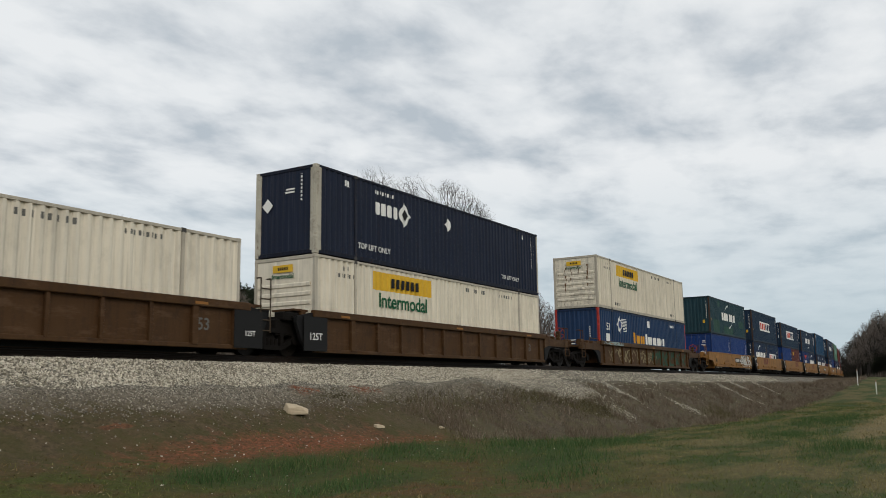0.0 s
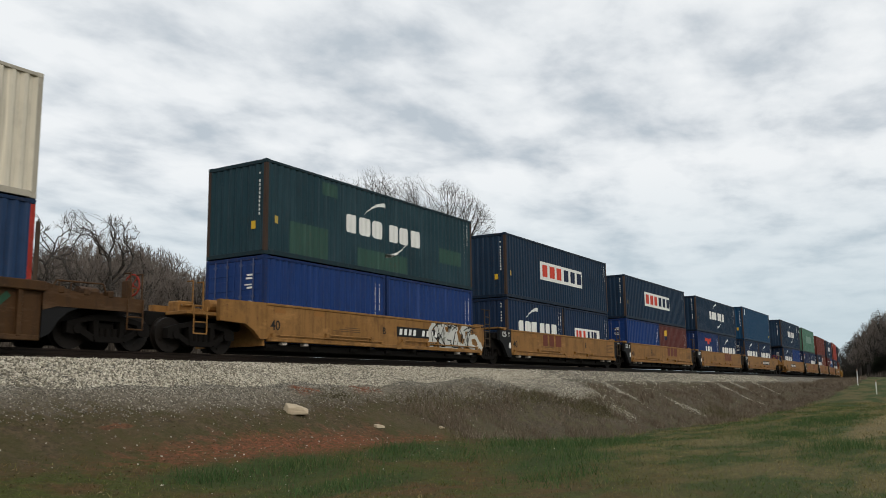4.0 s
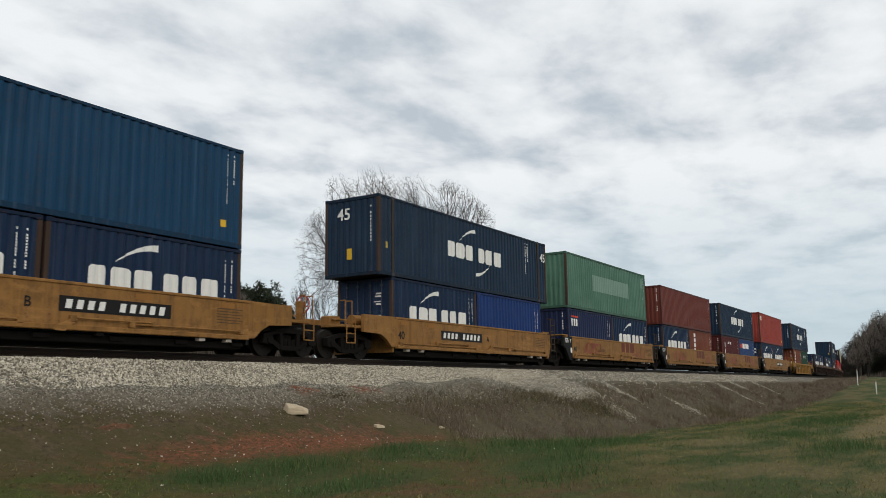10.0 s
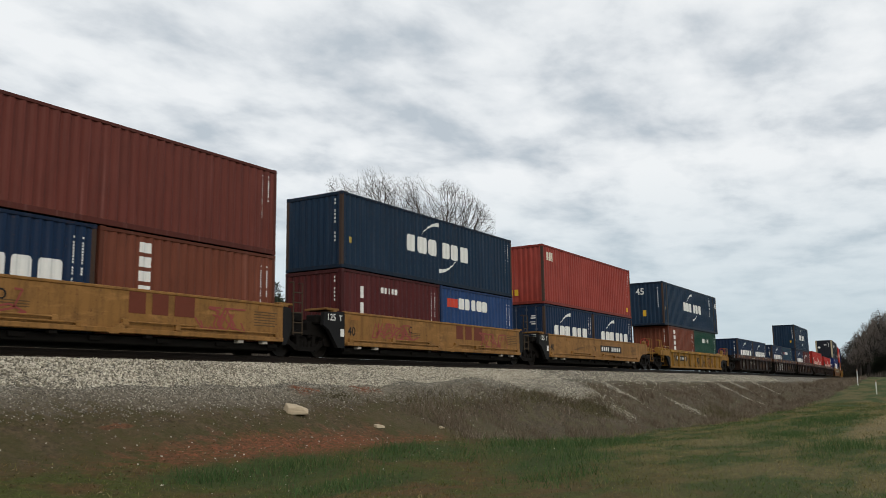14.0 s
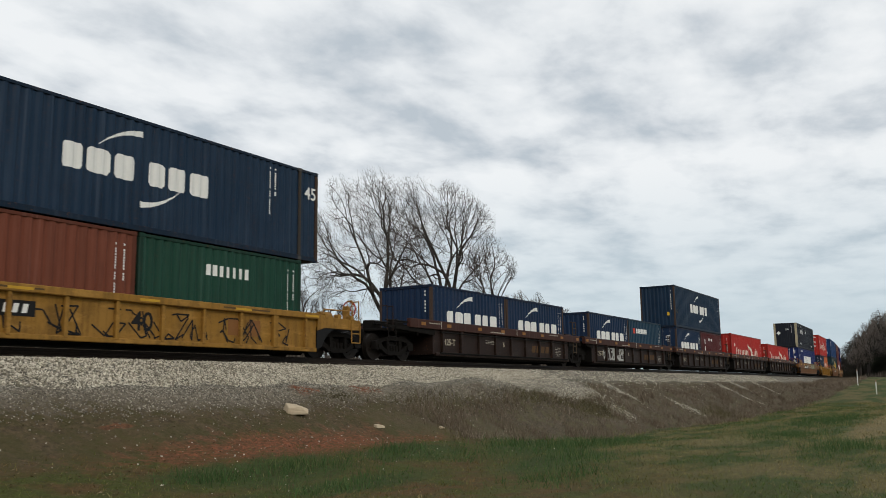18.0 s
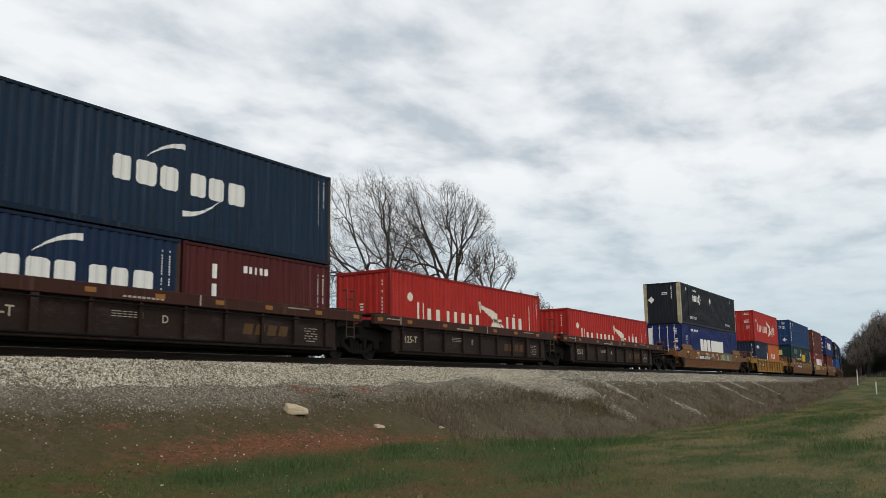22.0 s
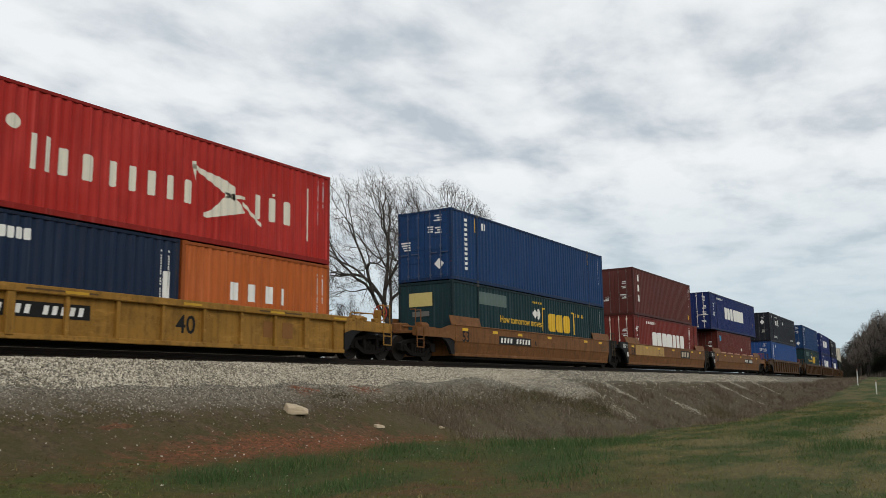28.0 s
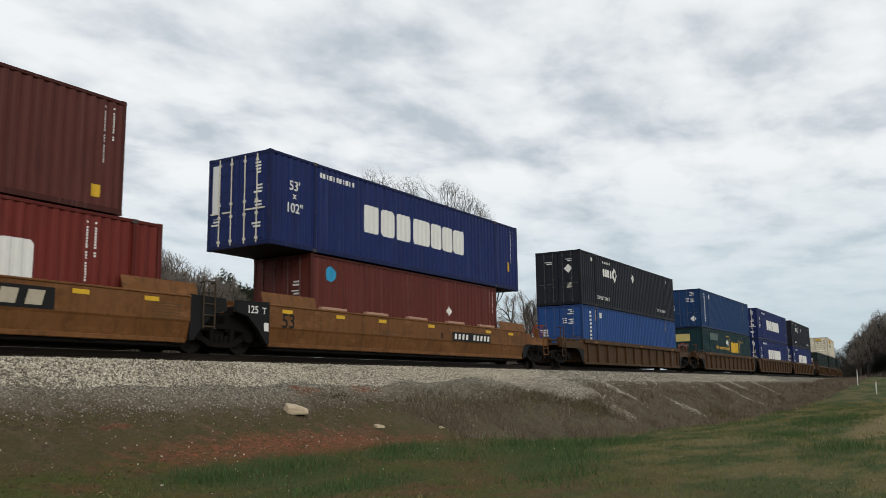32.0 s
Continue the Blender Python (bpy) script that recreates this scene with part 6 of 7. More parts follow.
# ---- stones, weeds and grass: counted by nobody ----
def scatter(name, label, category, verts, faces, count_v, material):
    """One object from stacked copies: verts (n, count_v, 3), faces for one copy."""
    n = len(verts)
    idx = (np.arange(n)[:, None, None] * count_v + np.array(faces)[None]).reshape(-1, len(faces[0]))
    me = bpy.data.meshes.new(name)
    me.from_pydata(verts.reshape(-1, 3).tolist(), [], idx.tolist())
    me.materials.append(material)
    return tagged(new(name, me), label, category, kind="stuff")


def island_paint(name, stops, rough=0.9, both=False):
    m, n = shader(name)
    rnd = n.add("ShaderNodeNewGeometry").outputs["Random Per Island"]
    co = n.add("ShaderNodeTexCoord").outputs["Object"]
    k = n.math("ADD", n.math("MULTIPLY", rnd, 0.75), n.math("MULTIPLY", n.noise(co, 0.45, 3, 0.6), 0.5))
    finish(n, n.ramp(n.math("SUBTRACT", k, 0.12), stops), rough)
    return m


def turf_paint(name):
    """Blades that take the colour of the field where they grow, each a little different."""
    m, n = shader(name)
    rnd = n.add("ShaderNodeNewGeometry").outputs["Random Per Island"]
    co = n.add("ShaderNodeTexCoord").outputs["Object"]
    tint = n.mix(n.ramp(rnd, [(0.0, 0.0), (0.6, 0.0), (1.0, 0.55)]), field_tint(n, co), (0.23, 0.18, 0.10))
    dim = n.add("ShaderNodeMapRange", {"Value": n.math("FRACT", n.math("MULTIPLY", rnd, 7.31)), "To Min": 0.75, "To Max": 1.75}).outputs[0]
    color = n.add("ShaderNodeVectorMath", {0: tint, 1: n.add("ShaderNodeCombineXYZ", {0: dim, 1: dim, 2: dim}).outputs[0]}, operation="MULTIPLY").outputs[0]
    finish(n, color, 0.9)
    return m


def stones(name, label, s, d, size, stops, seed, sink=0.25, flat=0.7):
    rng = np.random.default_rng(seed)
    n = len(s)
    oct_v = np.array([(1, 0, 0), (-1, 0, 0), (0, 1, 0), (0, -1, 0), (0, 0, 1), (0, 0, -1)], float)
    oct_f = [(0, 2, 4), (2, 1, 4), (1, 3, 4), (3, 0, 4), (2, 0, 5), (1, 2, 5), (3, 1, 5), (0, 3, 5)]
    v = oct_v[None] + rng.normal(0, 0.22, (n, 6, 3))
    v *= (rng.uniform(0.7, 1.3, (n, 1, 3)) * np.array([1, 1, flat]))
    q = rng.normal(0, 1, (n, 3, 3))
    q = np.linalg.qr(q)[0]
    v = np.einsum("nij,nkj->nki", q, v) * size[:, None, None]
    x = s
    y = track_y(x) - d
    z = ground_z(x, d) + size * (0.5 - sink)
    v += np.stack([x, y, z], -1)[:, None, :]
    return scatter(name, label, "stones", v, oct_f, 6, island_paint(name, stops))


def edge_line(s):
    """How far out the clean ballast reaches."""
    return 3.30 - 0.45 * smooth(s, 21, 29) + 0.3 * smooth(s, 37, 43)


def ballast_bed():
    rng = np.random.default_rng(11)
    s = np.concatenate([rng.uniform(6, 34, 42000), rng.uniform(34, 85, 10000)])
    d = rng.uniform(1.35, 3.75, 52000)
    edge = edge_line(s) + 0.25 * wave(s, d, 1.3, 2.0)
    keep = (d < edge) & ~((np.abs(s - 20.3) < 0.6) & (np.abs(d - 3.55) < 0.25))
    s, d = [s[keep]], [d[keep]]
    for a, b, rs, rd in TONGUES:
        k = int(300 * rs * rd * (2.2 if a < 37 else 1.0))
        s.append(rng.normal(a, rs * 0.45, k))
        d.append(rng.normal(b, rd * 0.45, k))
    # thin spread of single stones over the brushy bank
    s.append(rng.uniform(16, 60, 900))
    d.append(3.2 + np.abs(rng.normal(0, 0.8, 900)))
    s, d = np.concatenate(s), np.concatenate(d)
    size = rng.uniform(0.014, 0.036, len(s)) * np.where(s > 34, 1.25, 1.0) * np.where(d > edge_line(s), 0.75, 1.0)
    stops = [(0.0, (0.07, 0.062, 0.047)), (0.26, (0.24, 0.215, 0.165)), (0.6, (0.50, 0.46, 0.375)), (1.0, (0.72, 0.67, 0.555))]
    stones("ballast_stones", "pale grey crushed stone ballast beside the rails", s, d, size, stops, 5)
    m = 12000
    s = rng.uniform(6, 30, m)
    d = 3.4 + np.abs(rng.normal(0, 0.55, m))
    stones("grey_fines", "small grey stones spilled down the bank", s, d, rng.uniform(0.009, 0.026, m), [(0.0, (0.085, 0.075, 0.06)), (0.5, (0.17, 0.15, 0.12)), (1.0, (0.48, 0.44, 0.36))], 6)
    m = 550
    s = np.concatenate([rng.uniform(8, 26, 350), rng.normal(14.6, 2.2, 200)])
    d = np.concatenate([rng.uniform(4.4, 9.4, 350), rng.normal(5.9, 0.45, 200)])
    stones("scattered_pebbles", "pale pebbles scattered over red clay and turf", s, d, 0.005 + 0.022 * rng.uniform(0, 1, m) ** 3, [(0.0, (0.2, 0.12, 0.08)), (0.5, (0.4, 0.36, 0.3)), (1.0, (0.62, 0.58, 0.5))], 7)


ballast_bed()


def boulder(s, d, sx, sy, sz, seed, label):
    """A broken, wedge shaped block with flat faces and worn edges."""
    rng = random.Random(seed)
    bm = bmesh.new()
    for x, y, z in ((-1, -0.7, -0.6), (-1.0, 0.6, -0.6), (0.8, -0.9, -0.6), (1.0, 0.7, -0.6), (-0.85, -0.75, 0.55), (-0.75, 0.4, 0.95), (0.25, -0.85, 0.35), (0.95, -0.55, 0.1), (0.9, 0.5, 0.4), (0.15, 0.5, 0.8)):
        bm.verts.new((x * sx + rng.gauss(0, 0.07) * sx, y * sy + rng.gauss(0, 0.07) * sy, z * sz + rng.gauss(0, 0.07) * sz))
    bmesh.ops.convex_hull(bm, input=bm.verts)
    bmesh.ops.bevel(bm, geom=list(bm.edges), offset=sz * 0.08, segments=1, affect="EDGES")
    bmesh.ops.subdivide_edges(bm, edges=list(bm.edges), cuts=2, use_grid_fill=True)
    for v in bm.verts:
        v.co += v.normal * sz * 0.09 * noise.noise(v.co * 3.0 / sz + Vector((seed, 0, 0)))
    me = bpy.data.meshes.new("boulder")
    bm.to_mesh(me)
    bm.free()
    me.materials.append(plain((0.46, 0.38, 0.27), 0.9, 0.0, 0.4, 7.0))
    ob = tagged(new("boulder", me), label, "rock", "loose rocks")
    ob.matrix_world = pose(s, float(track_y(s)) - d, ground_at(s, d) + sz * 0.42, 0, 0, -32 + seed * 8)
    return ob


boulder(16.1, 4.62, 0.31, 0.22, 0.17, 1.0, "large pale sandstone rock lying on the bank")
boulder(18.3, 5.5, 0.14, 0.10, 0.07, 2.0, "small pale rock on bare earth")
boulder(20.9, 5.75, 0.09, 0.07, 0.05, 3.0, "small white stone on bare earth")


def blades(name, label, s, d, height, width, lean, material, seed):
    """Single tapered blades standing on the ground."""
    rng = np.random.default_rng(seed)
    n = len(s)
    y = track_y(s) - d
    z = ground_z(s, d) - 0.01
    a = rng.uniform(0, 2 * np.pi, n)
    side = np.stack([np.cos(a), np.sin(a), 0 * a], -1) * width[:, None]
    tip = np.stack([rng.normal(0, lean, n) * height, rng.normal(0, lean, n) * height, height], -1)
    base = np.stack([s, y, z], -1)
    v = np.stack([base - side, base + side, base + tip * 0.6 + side * 0.7, base + tip], 1)
    return scatter(name, label, "grass", v, [(0, 1, 2), (0, 2, 3)], 4, material)


def grow_cover():
    rng = np.random.default_rng(21)
    green = turf_paint("grass_blades")
    lush = island_paint("lush_blades", [(0.0, (0.030, 0.056, 0.018)), (0.6, (0.052, 0.105, 0.034)), (1.0, (0.14, 0.15, 0.060))])
    dead = island_paint("dead_weeds", [(0.0, (0.085, 0.064, 0.044)), (0.4, (0.135, 0.104, 0.074)), (0.8, (0.185, 0.148, 0.108)), (1.0, (0.30, 0.25, 0.19))])
    weed = island_paint("weed_blades", [(0.0, (0.052, 0.048, 0.024)), (0.6, (0.098, 0.088, 0.042)), (1.0, (0.19, 0.16, 0.09))])
    n = 110000
    u = rng.uniform(0, 1, n)
    s = 6 + 64 * u ** 1.5
    d = 4.7 + 14.3 * rng.uniform(0, 1, n) ** 0.9
    keep = (d > 5.3 + 0.9 * wave(s, d, 0.8, 1.0)) & ((s < 22) | (d > 7.2 + 0.5 * wave(s, d, 0.7, 2.0))) & (wave(s, d, 1.1, 3.0) + rng.normal(0, 0.6, n) > -0.5)
    keep &= ~(((((s - 14.4) / 4.6) ** 2 + ((d - 6.2) / 0.8) ** 2) < 1) & (rng.uniform(0, 1, n) < 0.8))
    s, d = s[keep], d[keep]
    blades("turf_grass", "short dull green and straw coloured turf", s, d, rng.uniform(0.02, 0.06, len(s)) * (1 + s / 60), rng.uniform(0.003, 0.007, len(s)) * (1 + s / 40), 0.6, green, 1)
    spots = [(10.6, 7.8, 1.1, 0.35), (12.4, 7.9, 0.8, 0.35), (14.0, 8.2, 0.9, 0.4), (16.3, 7.6, 1.1, 0.4), (17.0, 8.6, 0.8, 0.4), (12.0, 9.3, 1.6, 0.5), (20.5, 8.6, 2.0, 0.8), (22.0, 9.6, 2.4, 1.0), (18.0, 10.8, 1.4, 0.7), (27.0, 8.7, 2.0, 0.5), (14.6, 12.2, 1.2, 0.6), (30, 13, 3, 0.8), (40, 13, 5, 1.0), (24, 15.5, 2.5, 0.8)]
    ss, dd = [], []
    for a, b, rs, rd in spots:
        k = int(1300 * max(0.6, rs * rd))
        ss.append(rng.normal(a, rs * 0.6, k))
        dd.append(rng.normal(b, rd * 0.7, k))
    s, d = np.concatenate(ss), np.concatenate(dd)
    keep = wave(s, d, 2.4, 7.0) + rng.normal(0, 0.5, len(s)) > 0.0
    s, d = s[keep], d[keep]
    blades("lush_grass", "taller green grass in loose clumps", s, d, rng.uniform(0.05, 0.25, len(s)), rng.uniform(0.004, 0.008, len(s)), 0.4, lush, 2)
    n = 60000
    u = rng.uniform(0, 1, n)
    s = 17 + 98 * u ** 1.7
    d = 3.3 + 5.0 * rng.uniform(0, 1, n)
    top = 3.5 + 0.35 * wave(s, d * 0.2, 0.55, 2.0) - 0.3 * smooth(s, 21, 29) * (1 - smooth(s, 37, 43))
    foot = np.interp(s, [17, 21, 25, 30, 34, 47, 70, 115], [4.6, 5.3, 5.7, 6.6, 7.1, 7.7, 7.9, 8.0])
    bare = np.zeros(n, bool)
    for a, b, rs, rd in TONGUES:
        bare |= ((s - a) / rs) ** 2 + ((d - b) / rd) ** 2 < 0.8
    clump = wave(s + d * 0.4, d * 1.2, 1.3, 8.0)
    keep = (d > top + rng.normal(0, 0.15, n)) & (d < foot + 0.35 * wave(s, d, 0.9, 5.0) + rng.normal(0, 0.2, n)) & (~bare | (rng.uniform(0, 1, n) < 0.12)) & (clump + rng.normal(0, 0.5, n) > -0.55)
    s, d, clump = s[keep], d[keep], clump[keep]
    tall = (0.03 + 0.26 * rng.uniform(0, 1, len(s)) ** 2.2 * np.clip(0.55 + clump, 0.2, 1.6)) * (0.75 + s / 100) * np.clip((s - 15) / 22, 0.22, 1)
    blades("dead_weeds", "dead brown weeds and brush over the bank", s, d, tall, rng.uniform(0.003, 0.008, len(s)) * (1 + s / 40), 0.9, dead, 3)
    m = 130
    a, b = 21 + 50 * rng.uniform(0, 1, m) ** 1.4, rng.uniform(4.3, 7.6, m)
    k = rng.integers(30, 130, m)
    wide = rng.uniform(0.15, 0.5, m)
    s = np.repeat(a, k) + rng.normal(0, 1, k.sum()) * np.repeat(wide, k)
    d = np.repeat(b, k) + rng.normal(0, 1, k.sum()) * np.repeat(wide, k) * 0.5
    tall = np.repeat(rng.uniform(0.12, 0.45, m), k) * rng.uniform(0.4, 1.1, k.sum())
    blades("weed_clumps", "ragged clumps of dead stalks on the bank", s, d, tall, rng.uniform(0.003, 0.007, len(s)) * (1 + s / 45), 0.35, dead, 13)
    m = 7200
    s = np.concatenate([rng.normal(33.4, 1.3, m // 3), rng.normal(48.0, 1.5, m // 4), rng.normal(29.5, 1.2, m // 8), rng.normal(24.0, 2.5, m // 8), rng.normal(18.6, 0.6, m // 12), rng.normal(22.0, 1.2, m // 12)])
    d = np.concatenate([rng.normal(5.2, 0.40, m // 3), rng.normal(6.6, 0.4, m // 4), rng.normal(4.3, 0.35, m // 8), rng.normal(4.4, 0.5, m // 8), rng.normal(3.9, 0.15, m // 12), rng.normal(4.2, 0.3, m // 12)])
    blades("green_weeds", "green weeds among dead brush on the bank", s, d, rng.uniform(0.04, 0.24, m) * np.clip((s - 12) / 14, 0.4, 1), rng.uniform(0.005, 0.012, m), 0.7, weed, 4)


grow_cover()


def leaf_litter():
    """Flat scraps of dead leaf and straw lying on the turf."""
    rng = np.random.default_rng(41)
    n = 9000
    s = 6 + 24 * rng.uniform(0, 1, n) ** 1.3
    d = 4.5 + np.abs(rng.normal(0, 2.6, n))
    keep = wave(s, d, 1.7, 4.0) + rng.normal(0, 0.5, n) > -0.1
    s, d = s[keep], d[keep]
    n = len(s)
    a, size = rng.uniform(0, 2 * np.pi, n), rng.uniform(0.012, 0.034, n)
    u = np.stack([np.cos(a), np.sin(a), rng.normal(0, 0.3, n)], -1) * size[:, None]
    w = np.stack([-np.sin(a), np.cos(a), rng.normal(0, 0.3, n)], -1) * (size * rng.uniform(0.2, 0.6, n))[:, None]
    c = np.stack([s, track_y(s) - d, ground_z(s, d) + 0.018], -1)
    v = np.stack([c - u, c - w, c + u, c + w], 1)
    mat = island_paint("leaf_litter", [(0.0, (0.055, 0.040, 0.021)), (0.5, (0.095, 0.068, 0.036)), (0.85, (0.19, 0.14, 0.08)), (1.0, (0.40, 0.33, 0.22))])
    scatter("leaf_litter", "dead leaves and straw scraps over mossy turf", "leaf litter", v, [(0, 1, 2), (0, 2, 3)], 4, mat)


leaf_litter()


# ---- trees ----
BARK = plain((0.046, 0.040, 0.035), 0.9, 0.0, 0.4, 3.0)
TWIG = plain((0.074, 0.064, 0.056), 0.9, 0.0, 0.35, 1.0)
# Twig colour lightened for the far wood: distance haze is put into the paint.
HAZED_TWIG = plain((0.150, 0.126, 0.108), 0.9, 0.0, 0.35, 1.0)


def crown_points(rng, count, lobes, radius, low, lift, height, lean, size):
    """Twig ends: the crown is a dome of many rounded sprays."""
    c = rng.normal(0, 1, (lobes * 6, 3))
    c /= np.linalg.norm(c, axis=1)[:, None]
    c = c[c[:, 2] > low][:lobes]
    c *= (0.80 - 0.42 * rng.uniform(0, 1, (len(c), 1)) ** 3)
    pick = rng.integers(0, len(c), count)
    way = rng.normal(0, 1, (count, 3)) + 0.9 * c[pick] / np.linalg.norm(c[pick], axis=1)[:, None]
    way /= np.linalg.norm(way, axis=1)[:, None]
    big = rng.uniform(0.75, 1.25, len(c))[pick] * size
    p = c[pick] + way * (big * rng.uniform(0.25, 1, count) ** 0.5)[:, None]
    return p * np.array([radius, radius, height - lift]) + np.array([lean[0], lean[1], lift])


def dome_tree(seed, height, radius, lift, lean=(0.0, 0.0), tips=2600, fine=0.006, label="spreading bare oak with a rounded crown of fine twigs", fork=0.5, gnarl=0.10, lobes=34, size=0.30, low=-0.15, power=0.46, twig=None):
    """A leafless tree whose limbs fan out and divide until they fill a rounded crown."""
    rng = np.random.default_rng(seed)
    p = crown_points(rng, tips, lobes, radius, low, lift, height, lean, size)
    wood, twigs = Shape(), Shape()

    def girth(k):
        return fine * k ** power

    def piece(a, b, r, r2):
        a, b = Vector(a), Vector(b)
        if r > 0.045:
            wood.tube(a, b, r, 6, r2)
            return
        way = (b - a).normalized()
        u = way.orthogonal().normalized()
        w = way.cross(u)
        ring = ((1, 0), (-0.5, 0.87), (-0.5, -0.87))
        twigs.add([a + (u * q + w * s) * r for q, s in ring] + [b + (u * q + w * s) * r2 for q, s in ring], [(0, 1, 4, 3), (1, 2, 5, 4), (2, 0, 3, 5)])

    def unit(v):
        return v / max(1e-6, np.linalg.norm(v))

    def grow(at, way, pts, depth):
        k = len(pts)
        if k <= 2:
            for q in pts:
                far = np.linalg.norm(q - at)
                half = (at + q) / 2 + unit(way) * far * 0.10 + rng.normal(0, 0.05, 3) * far
                piece(at, half, fine * 1.25, fine)
                piece(half, q, fine, fine * 0.7)
            return
        gap = pts.mean(0) - at
        far = np.linalg.norm(gap)
        reach = ((0.05, 0.16, 0.30)[depth] if depth < 3 else (0.36 if k > 150 else (0.52 if k > 8 else 0.40))) * rng.uniform(0.75, 1.25)
        keep = 0.40 if depth < 4 else 0.22
        head = unit(unit(way) * keep + unit(gap) * (1 - keep) + rng.normal(0, gnarl, 3))
        nxt = at + head * far * reach
        mid = (at + nxt) / 2 + rng.normal(0, gnarl * 0.45, 3) * far * reach + unit(way) * far * reach * 0.06
        r = girth(k)
        piece(at, mid, r, r * 0.96)
        piece(mid, nxt, r * 0.96, r * 0.92)
        rel = pts - nxt
        rel = rel / np.maximum(1e-6, np.linalg.norm(rel, axis=1))[:, None]
        cov = np.cov((rel - rel.mean(0)).T)
        axis = np.linalg.eigh(cov)[1][:, 2] + rng.normal(0, 0.25, 3)
        side = rel @ axis
        cut = np.quantile(side, rng.uniform(0.28, 0.72))
        for sel in (side <= cut, side > cut):
            if sel.any():
                grow(nxt, nxt - mid, pts[sel], depth + 1)

    base = np.array([0.0, 0.0, -0.3])
    top = np.array([lean[0] * 0.08, lean[1] * 0.08, lift * fork])
    piece(base, top, girth(tips) * 1.2, girth(tips))
    grow(top, np.array([0.0, 0.0, 1.0]), p, 0)
    tree = tagged(new("bare_tree"), label, "tree", "trees beyond the line")
    part("trunk", wood.mesh("trunk", True), BARK, tree)
    me = bpy.data.meshes.new("crown")
    me.from_pydata(twigs.v, [], twigs.f)
    me.materials.append(None)
    part("crown", me, twig or TWIG, tree)
    return tree


def leafy_tree(seed, height, width, tint, label, leaf=0.2):
    """A dense far crown of many small sprays over a short trunk."""
    rng = np.random.default_rng(seed)
    tree = tagged(new("evergreen_tree"), label, "tree", "trees at the end of the view")
    part("trunk", Shape().tube((0, 0, -0.4), (0.1, 0, height * 0.7), height * 0.015, 6, height * 0.006), BARK, tree)
    c = crown_points(rng, 7500, 50, width / 2, -0.95, height * 0.50, height, (0, 0), 0.34)
    n = len(c)
    e1, e2 = rng.normal(0, leaf, (n, 3)), rng.normal(0, leaf, (n, 3))
    me = bpy.data.meshes.new("crown")
    me.from_pydata(np.stack([c, c + e1, c + e2], 1).reshape(-1, 3).tolist(), [], np.arange(3 * n).reshape(-1, 3).tolist())
    me.materials.append(None)
    part("crown", me, island_paint("sprays", [(0.0, tuple(k * 0.55 for k in tint)), (1.0, tuple(k * 1.5 for k in tint))]), tree)
    return tree


def place(az, dist, sink=0.3):
    """A point on the ground at a bearing and distance from the stand."""
    x, y = dist * math.sin(radians(az)), dist * math.cos(radians(az))
    return x, y, ground_at(x, float(track_y(x)) - y) - sink


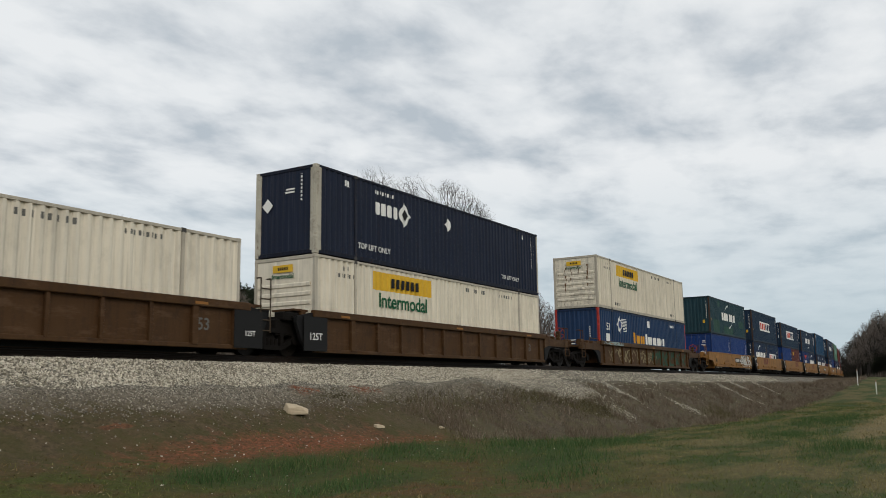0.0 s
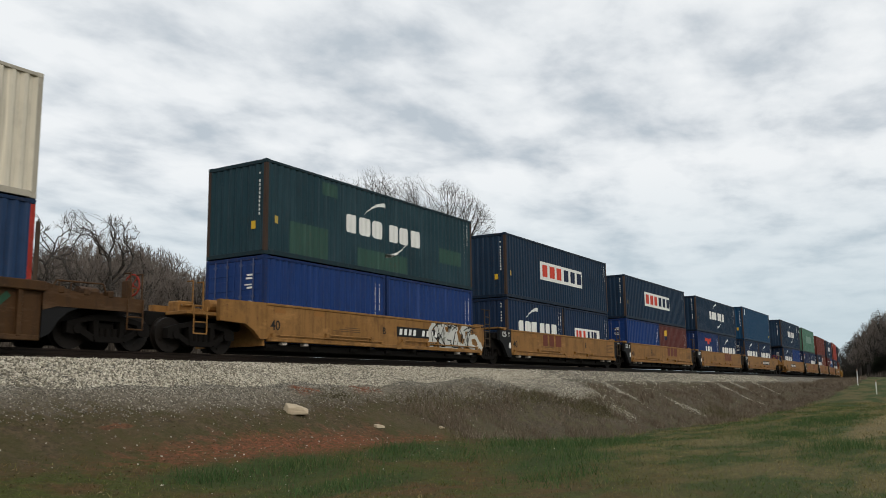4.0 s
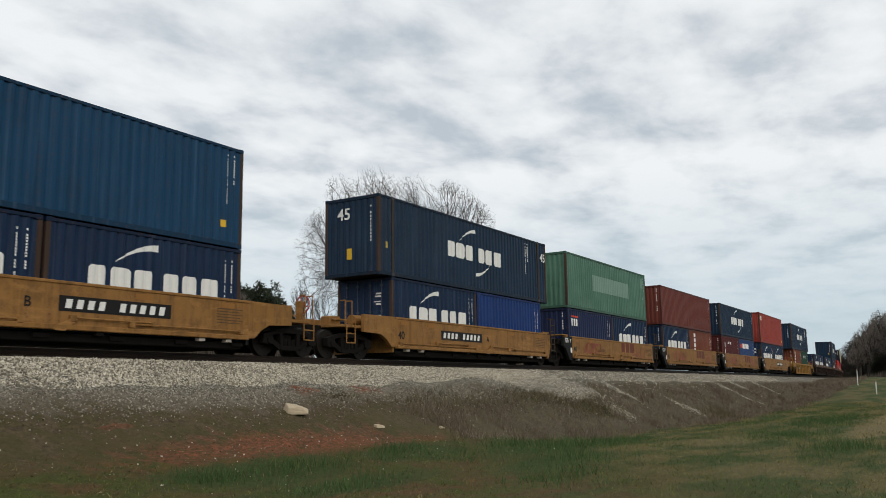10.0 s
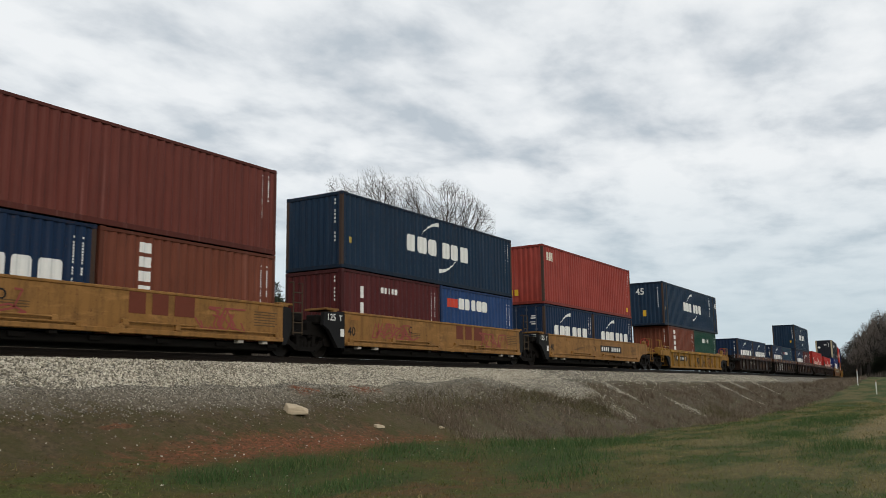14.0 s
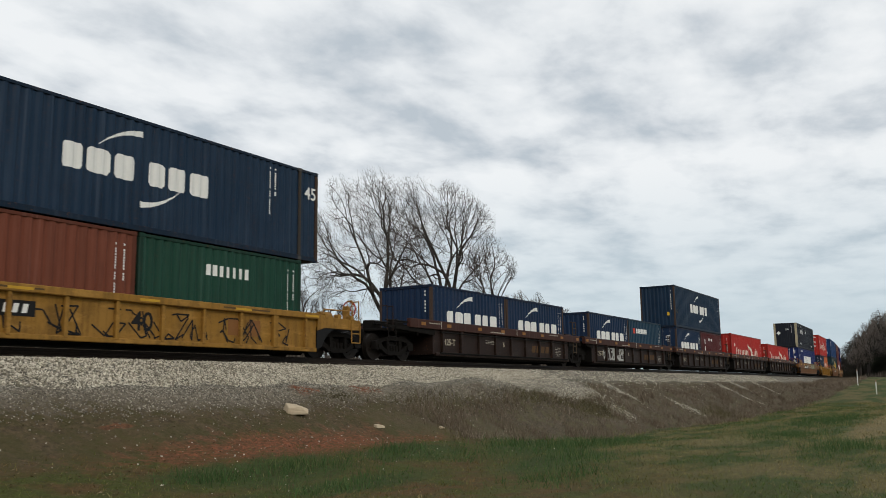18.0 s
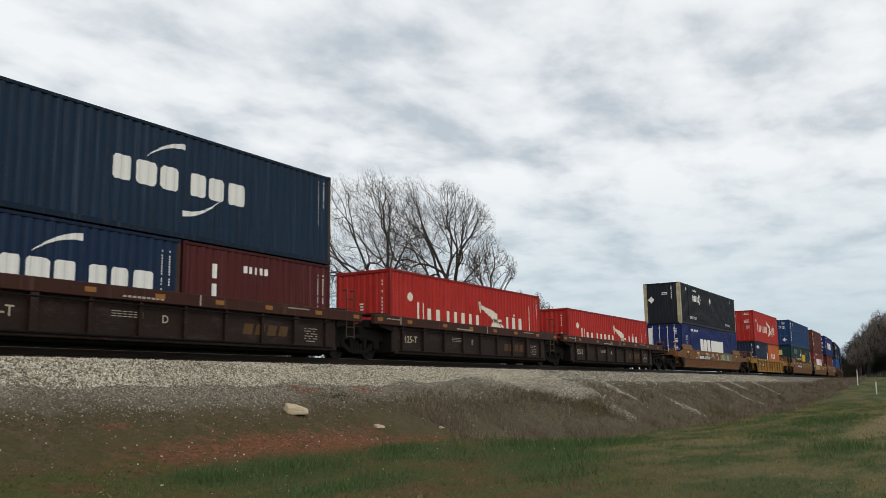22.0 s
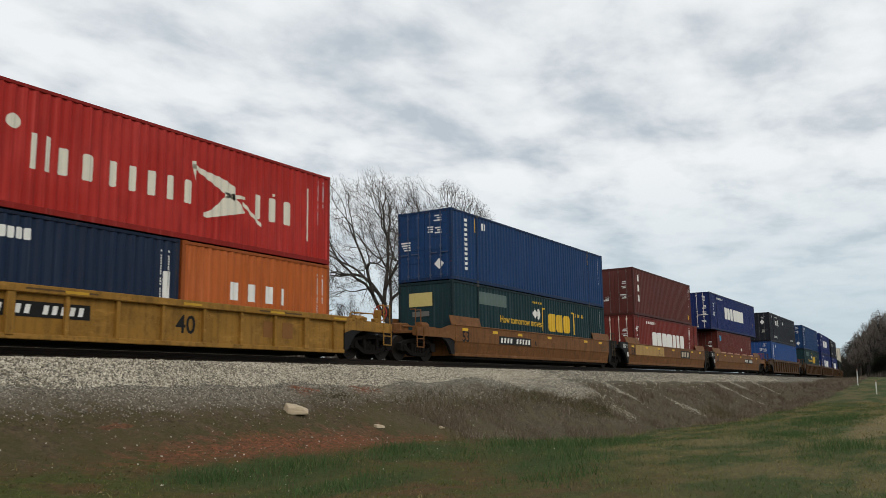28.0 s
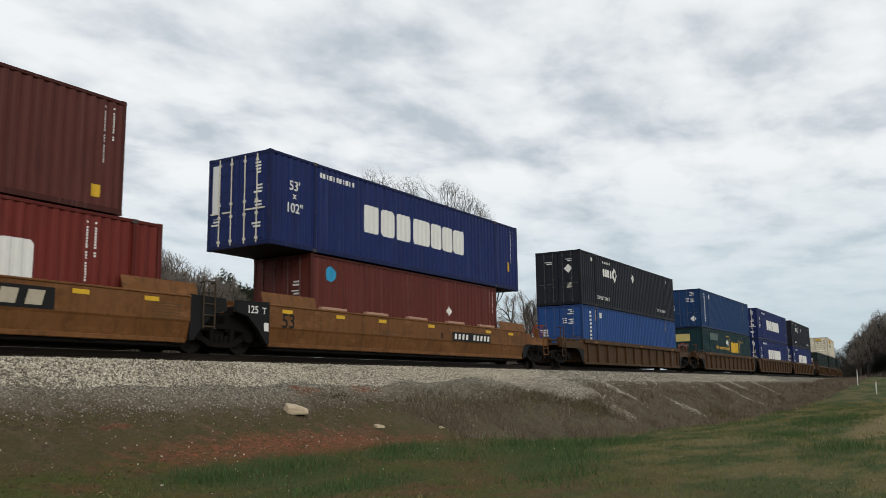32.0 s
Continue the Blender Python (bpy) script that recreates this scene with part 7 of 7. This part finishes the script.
def plant():
    rng = random.Random(8)

    def put(tree, az, dist, turn=0.0, scale=1.0):
        x, y, z = place(az, dist)
        return pose(x, y, z, 0, 0, turn) @ Matrix.Scale(scale, 4)

    # the spreading trees just behind the line
    a = dome_tree(3, 16.5, 5.5, 9.0, (-1.3, 1.9), 13000, 0.0033, fork=0.42, lobes=80, size=0.24, low=-0.30, power=0.475)
    a.matrix_basis = put(a, 55.2, 62)
    b = dome_tree(14, 16.6, 5.6, 9.4, (-0.9, 1.2), 12000, 0.0033, fork=0.40, lobes=74, size=0.24, low=-0.25, power=0.475)
    b.matrix_basis = put(b, 59.0, 64)
    c = dome_tree(7, 13.0, 2.2, 9.4, (0.1, -0.1), 2200, 0.0040, "slender bare tree with upright branches", fork=0.5, lobes=16)
    c.matrix_basis = put(c, 61.5, 66)
    d = dome_tree(21, 12.6, 3.4, 8.6, (-0.4, 0.5), 900, 0.0080, "crooked bare tree with few heavy limbs", fork=0.55, gnarl=0.26, lobes=16, size=0.26, low=-0.3)
    d.matrix_basis = put(d, 33.0, 62, 10)
    e = dome_tree(33, 12.9, 3.6, 8.8, (-0.3, 0.3), 1100, 0.0080, "crooked bare tree with few heavy limbs", fork=0.55, gnarl=0.26, lobes=18, size=0.26, low=-0.3)
    e.matrix_basis = put(e, 36.2, 62, 0)
    for az, h in ((49.4, 9.8), (50.6, 8.8), (52.0, 8.4), (56.4, 9.2), (57.6, 9.8), (58.8, 9.0), (60.2, 9.6), (64.6, 8.6)):
        copy_thing(c, put(None, az, 70, az * 50, h / 13.0))
    far = [dome_tree(50 + i, 14.0, 3.8, 7.6, (0.3, 0.2), 2600, 0.0105, "slender bare tree in a far wood, hazed grey by its colour", fork=0.55, gnarl=0.13, lobes=24, twig=HAZED_TWIG) for i in range(3)]
    for i, t in enumerate(far):
        t.matrix_basis = put(t, 63.4 + i * 1.3, 118 + i * 6, i * 70, 1.0 - 0.07 * i)
    pines = [leafy_tree(60 + i, 15.0, 7.0, (0.026, 0.034, 0.020), "dark pine tree with ragged crown", 0.24) for i in range(3)]
    for i, t in enumerate(pines):
        t.matrix_basis = put(t, 44.2 + i * 1.0, 118 - i * 4, i * 90, 1.0 - 0.08 * i)
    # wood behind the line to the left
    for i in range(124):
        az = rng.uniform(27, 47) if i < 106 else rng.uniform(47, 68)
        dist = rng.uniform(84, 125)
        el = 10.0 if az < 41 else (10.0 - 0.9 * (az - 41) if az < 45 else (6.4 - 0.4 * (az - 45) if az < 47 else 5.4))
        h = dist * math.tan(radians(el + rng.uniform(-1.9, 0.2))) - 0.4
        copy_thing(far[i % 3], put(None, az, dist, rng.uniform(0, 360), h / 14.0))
    for i in range(10):
        copy_thing(pines[i % 3], put(None, rng.uniform(43, 48), rng.uniform(118, 136), rng.uniform(0, 360), rng.uniform(0.72, 0.95)))
    # dark wood at the end of the view
    woods = [leafy_tree(80 + i, 15.0, 11.0, tint, label) for i, (tint, label) in enumerate((
        ((0.036, 0.036, 0.027), "dark evergreen tree with a dense rounded crown"), ((0.052, 0.046, 0.038), "grey brown tree thick with fine twigs"), ((0.030, 0.034, 0.022), "dark evergreen tree with a dense rounded crown")))]
    for i in range(130):
        az = 82.15 + 7.5 * ((i + rng.random()) / 130) ** 1.1
        dist = rng.uniform(205, 262)
        el = 2.0 + 4.4 * min(1, max(0, (az - 82.15) / 3.2)) + (rng.uniform(-0.5, 0.25) if i % 2 else rng.uniform(-2.4, -0.8))
        h = dist * math.tan(radians(el)) - 0.5
        m = put(None, az, dist, rng.uniform(0, 360), max(0.25, h / 15.0))
        if i < 3:
            woods[i].matrix_basis = m
        else:
            copy_thing(far[i % 3] if i % 4 == 0 else woods[i % 3], m)


plant()


def undergrowth():
    """Thicket under the far woods."""
    rng = np.random.default_rng(31)
    n = 60000
    az = np.where(rng.uniform(0, 1, n) < 0.78, np.where(rng.uniform(0, 1, n) < 0.7, rng.uniform(26, 49, n), rng.uniform(49, 70, n)), rng.uniform(82.2, 92, n))
    dist = np.where(az < 75, rng.uniform(78, 130, n), rng.uniform(205, 262, n))
    x, y = dist * np.sin(np.radians(az)), dist * np.cos(np.radians(az))
    d = track_y(x) - y
    hill = np.where(az < 42, 1.0, np.where(az < 49, 1.0 - 0.05 * (az - 42), 0.45)) * (0.9 + 0.12 * np.sin(az * 2.1))
    h = np.where(az < 75, dist * (0.02 + 0.085 * rng.uniform(0, 1, n)) * hill, (0.8 + 3.0 * np.clip((az - 83.0) / 3.4, 0, 1)) * rng.uniform(0.2, 0.85, n))
    mat = island_paint("thicket", [(0.0, (0.045, 0.038, 0.030)), (0.6, (0.105, 0.088, 0.073)), (1.0, (0.17, 0.145, 0.12))])
    blades("thicket", "dense brown undergrowth below far bare trees", x, d, h, rng.uniform(0.03, 0.13, n), 0.22, mat, 9)


undergrowth()


# ---- line-side posts and the pole ----
def marker_post(s, d, height, label):
    post = tagged(new("marker_post"), label, "post", "line-side marker posts")
    part("shaft", Shape().box(-0.06, 0.06, -0.03, 0.03, -0.3, height, 0.008), WHITE, post)
    part("cap", Shape().box(-0.065, 0.065, -0.035, 0.035, height - 0.16, height + 0.01, 0.008), plain((0.30, 0.18, 0.14), 0.6), post)
    post.matrix_world = pose(s, float(track_y(s)) - d, ground_at(s, d), 0, 0, 20)


marker_post(97.7, 8.3, 1.6, "tall white marker post standing in grass beside the line")
marker_post(82.4, 11.1, 1.15, "short white marker post standing in the field")


def utility_pole():
    x, y, z = place(32.9, 55)
    pole = tagged(new("utility_pole"), "weathered brown wooden utility pole among bare trees", "pole")
    part("shaft", Shape().tube((0, 0, -0.5), (0, 0, 10.2), 0.17, 10, 0.12), plain((0.06, 0.042, 0.03), 0.9), pole)
    part("insulator", Shape().tube((0, 0, 10.2), (0, 0, 10.35), 0.05, 8), GREY_INK, pole)
    pole.matrix_world = pose(x, y, z)


utility_pole()

motions()
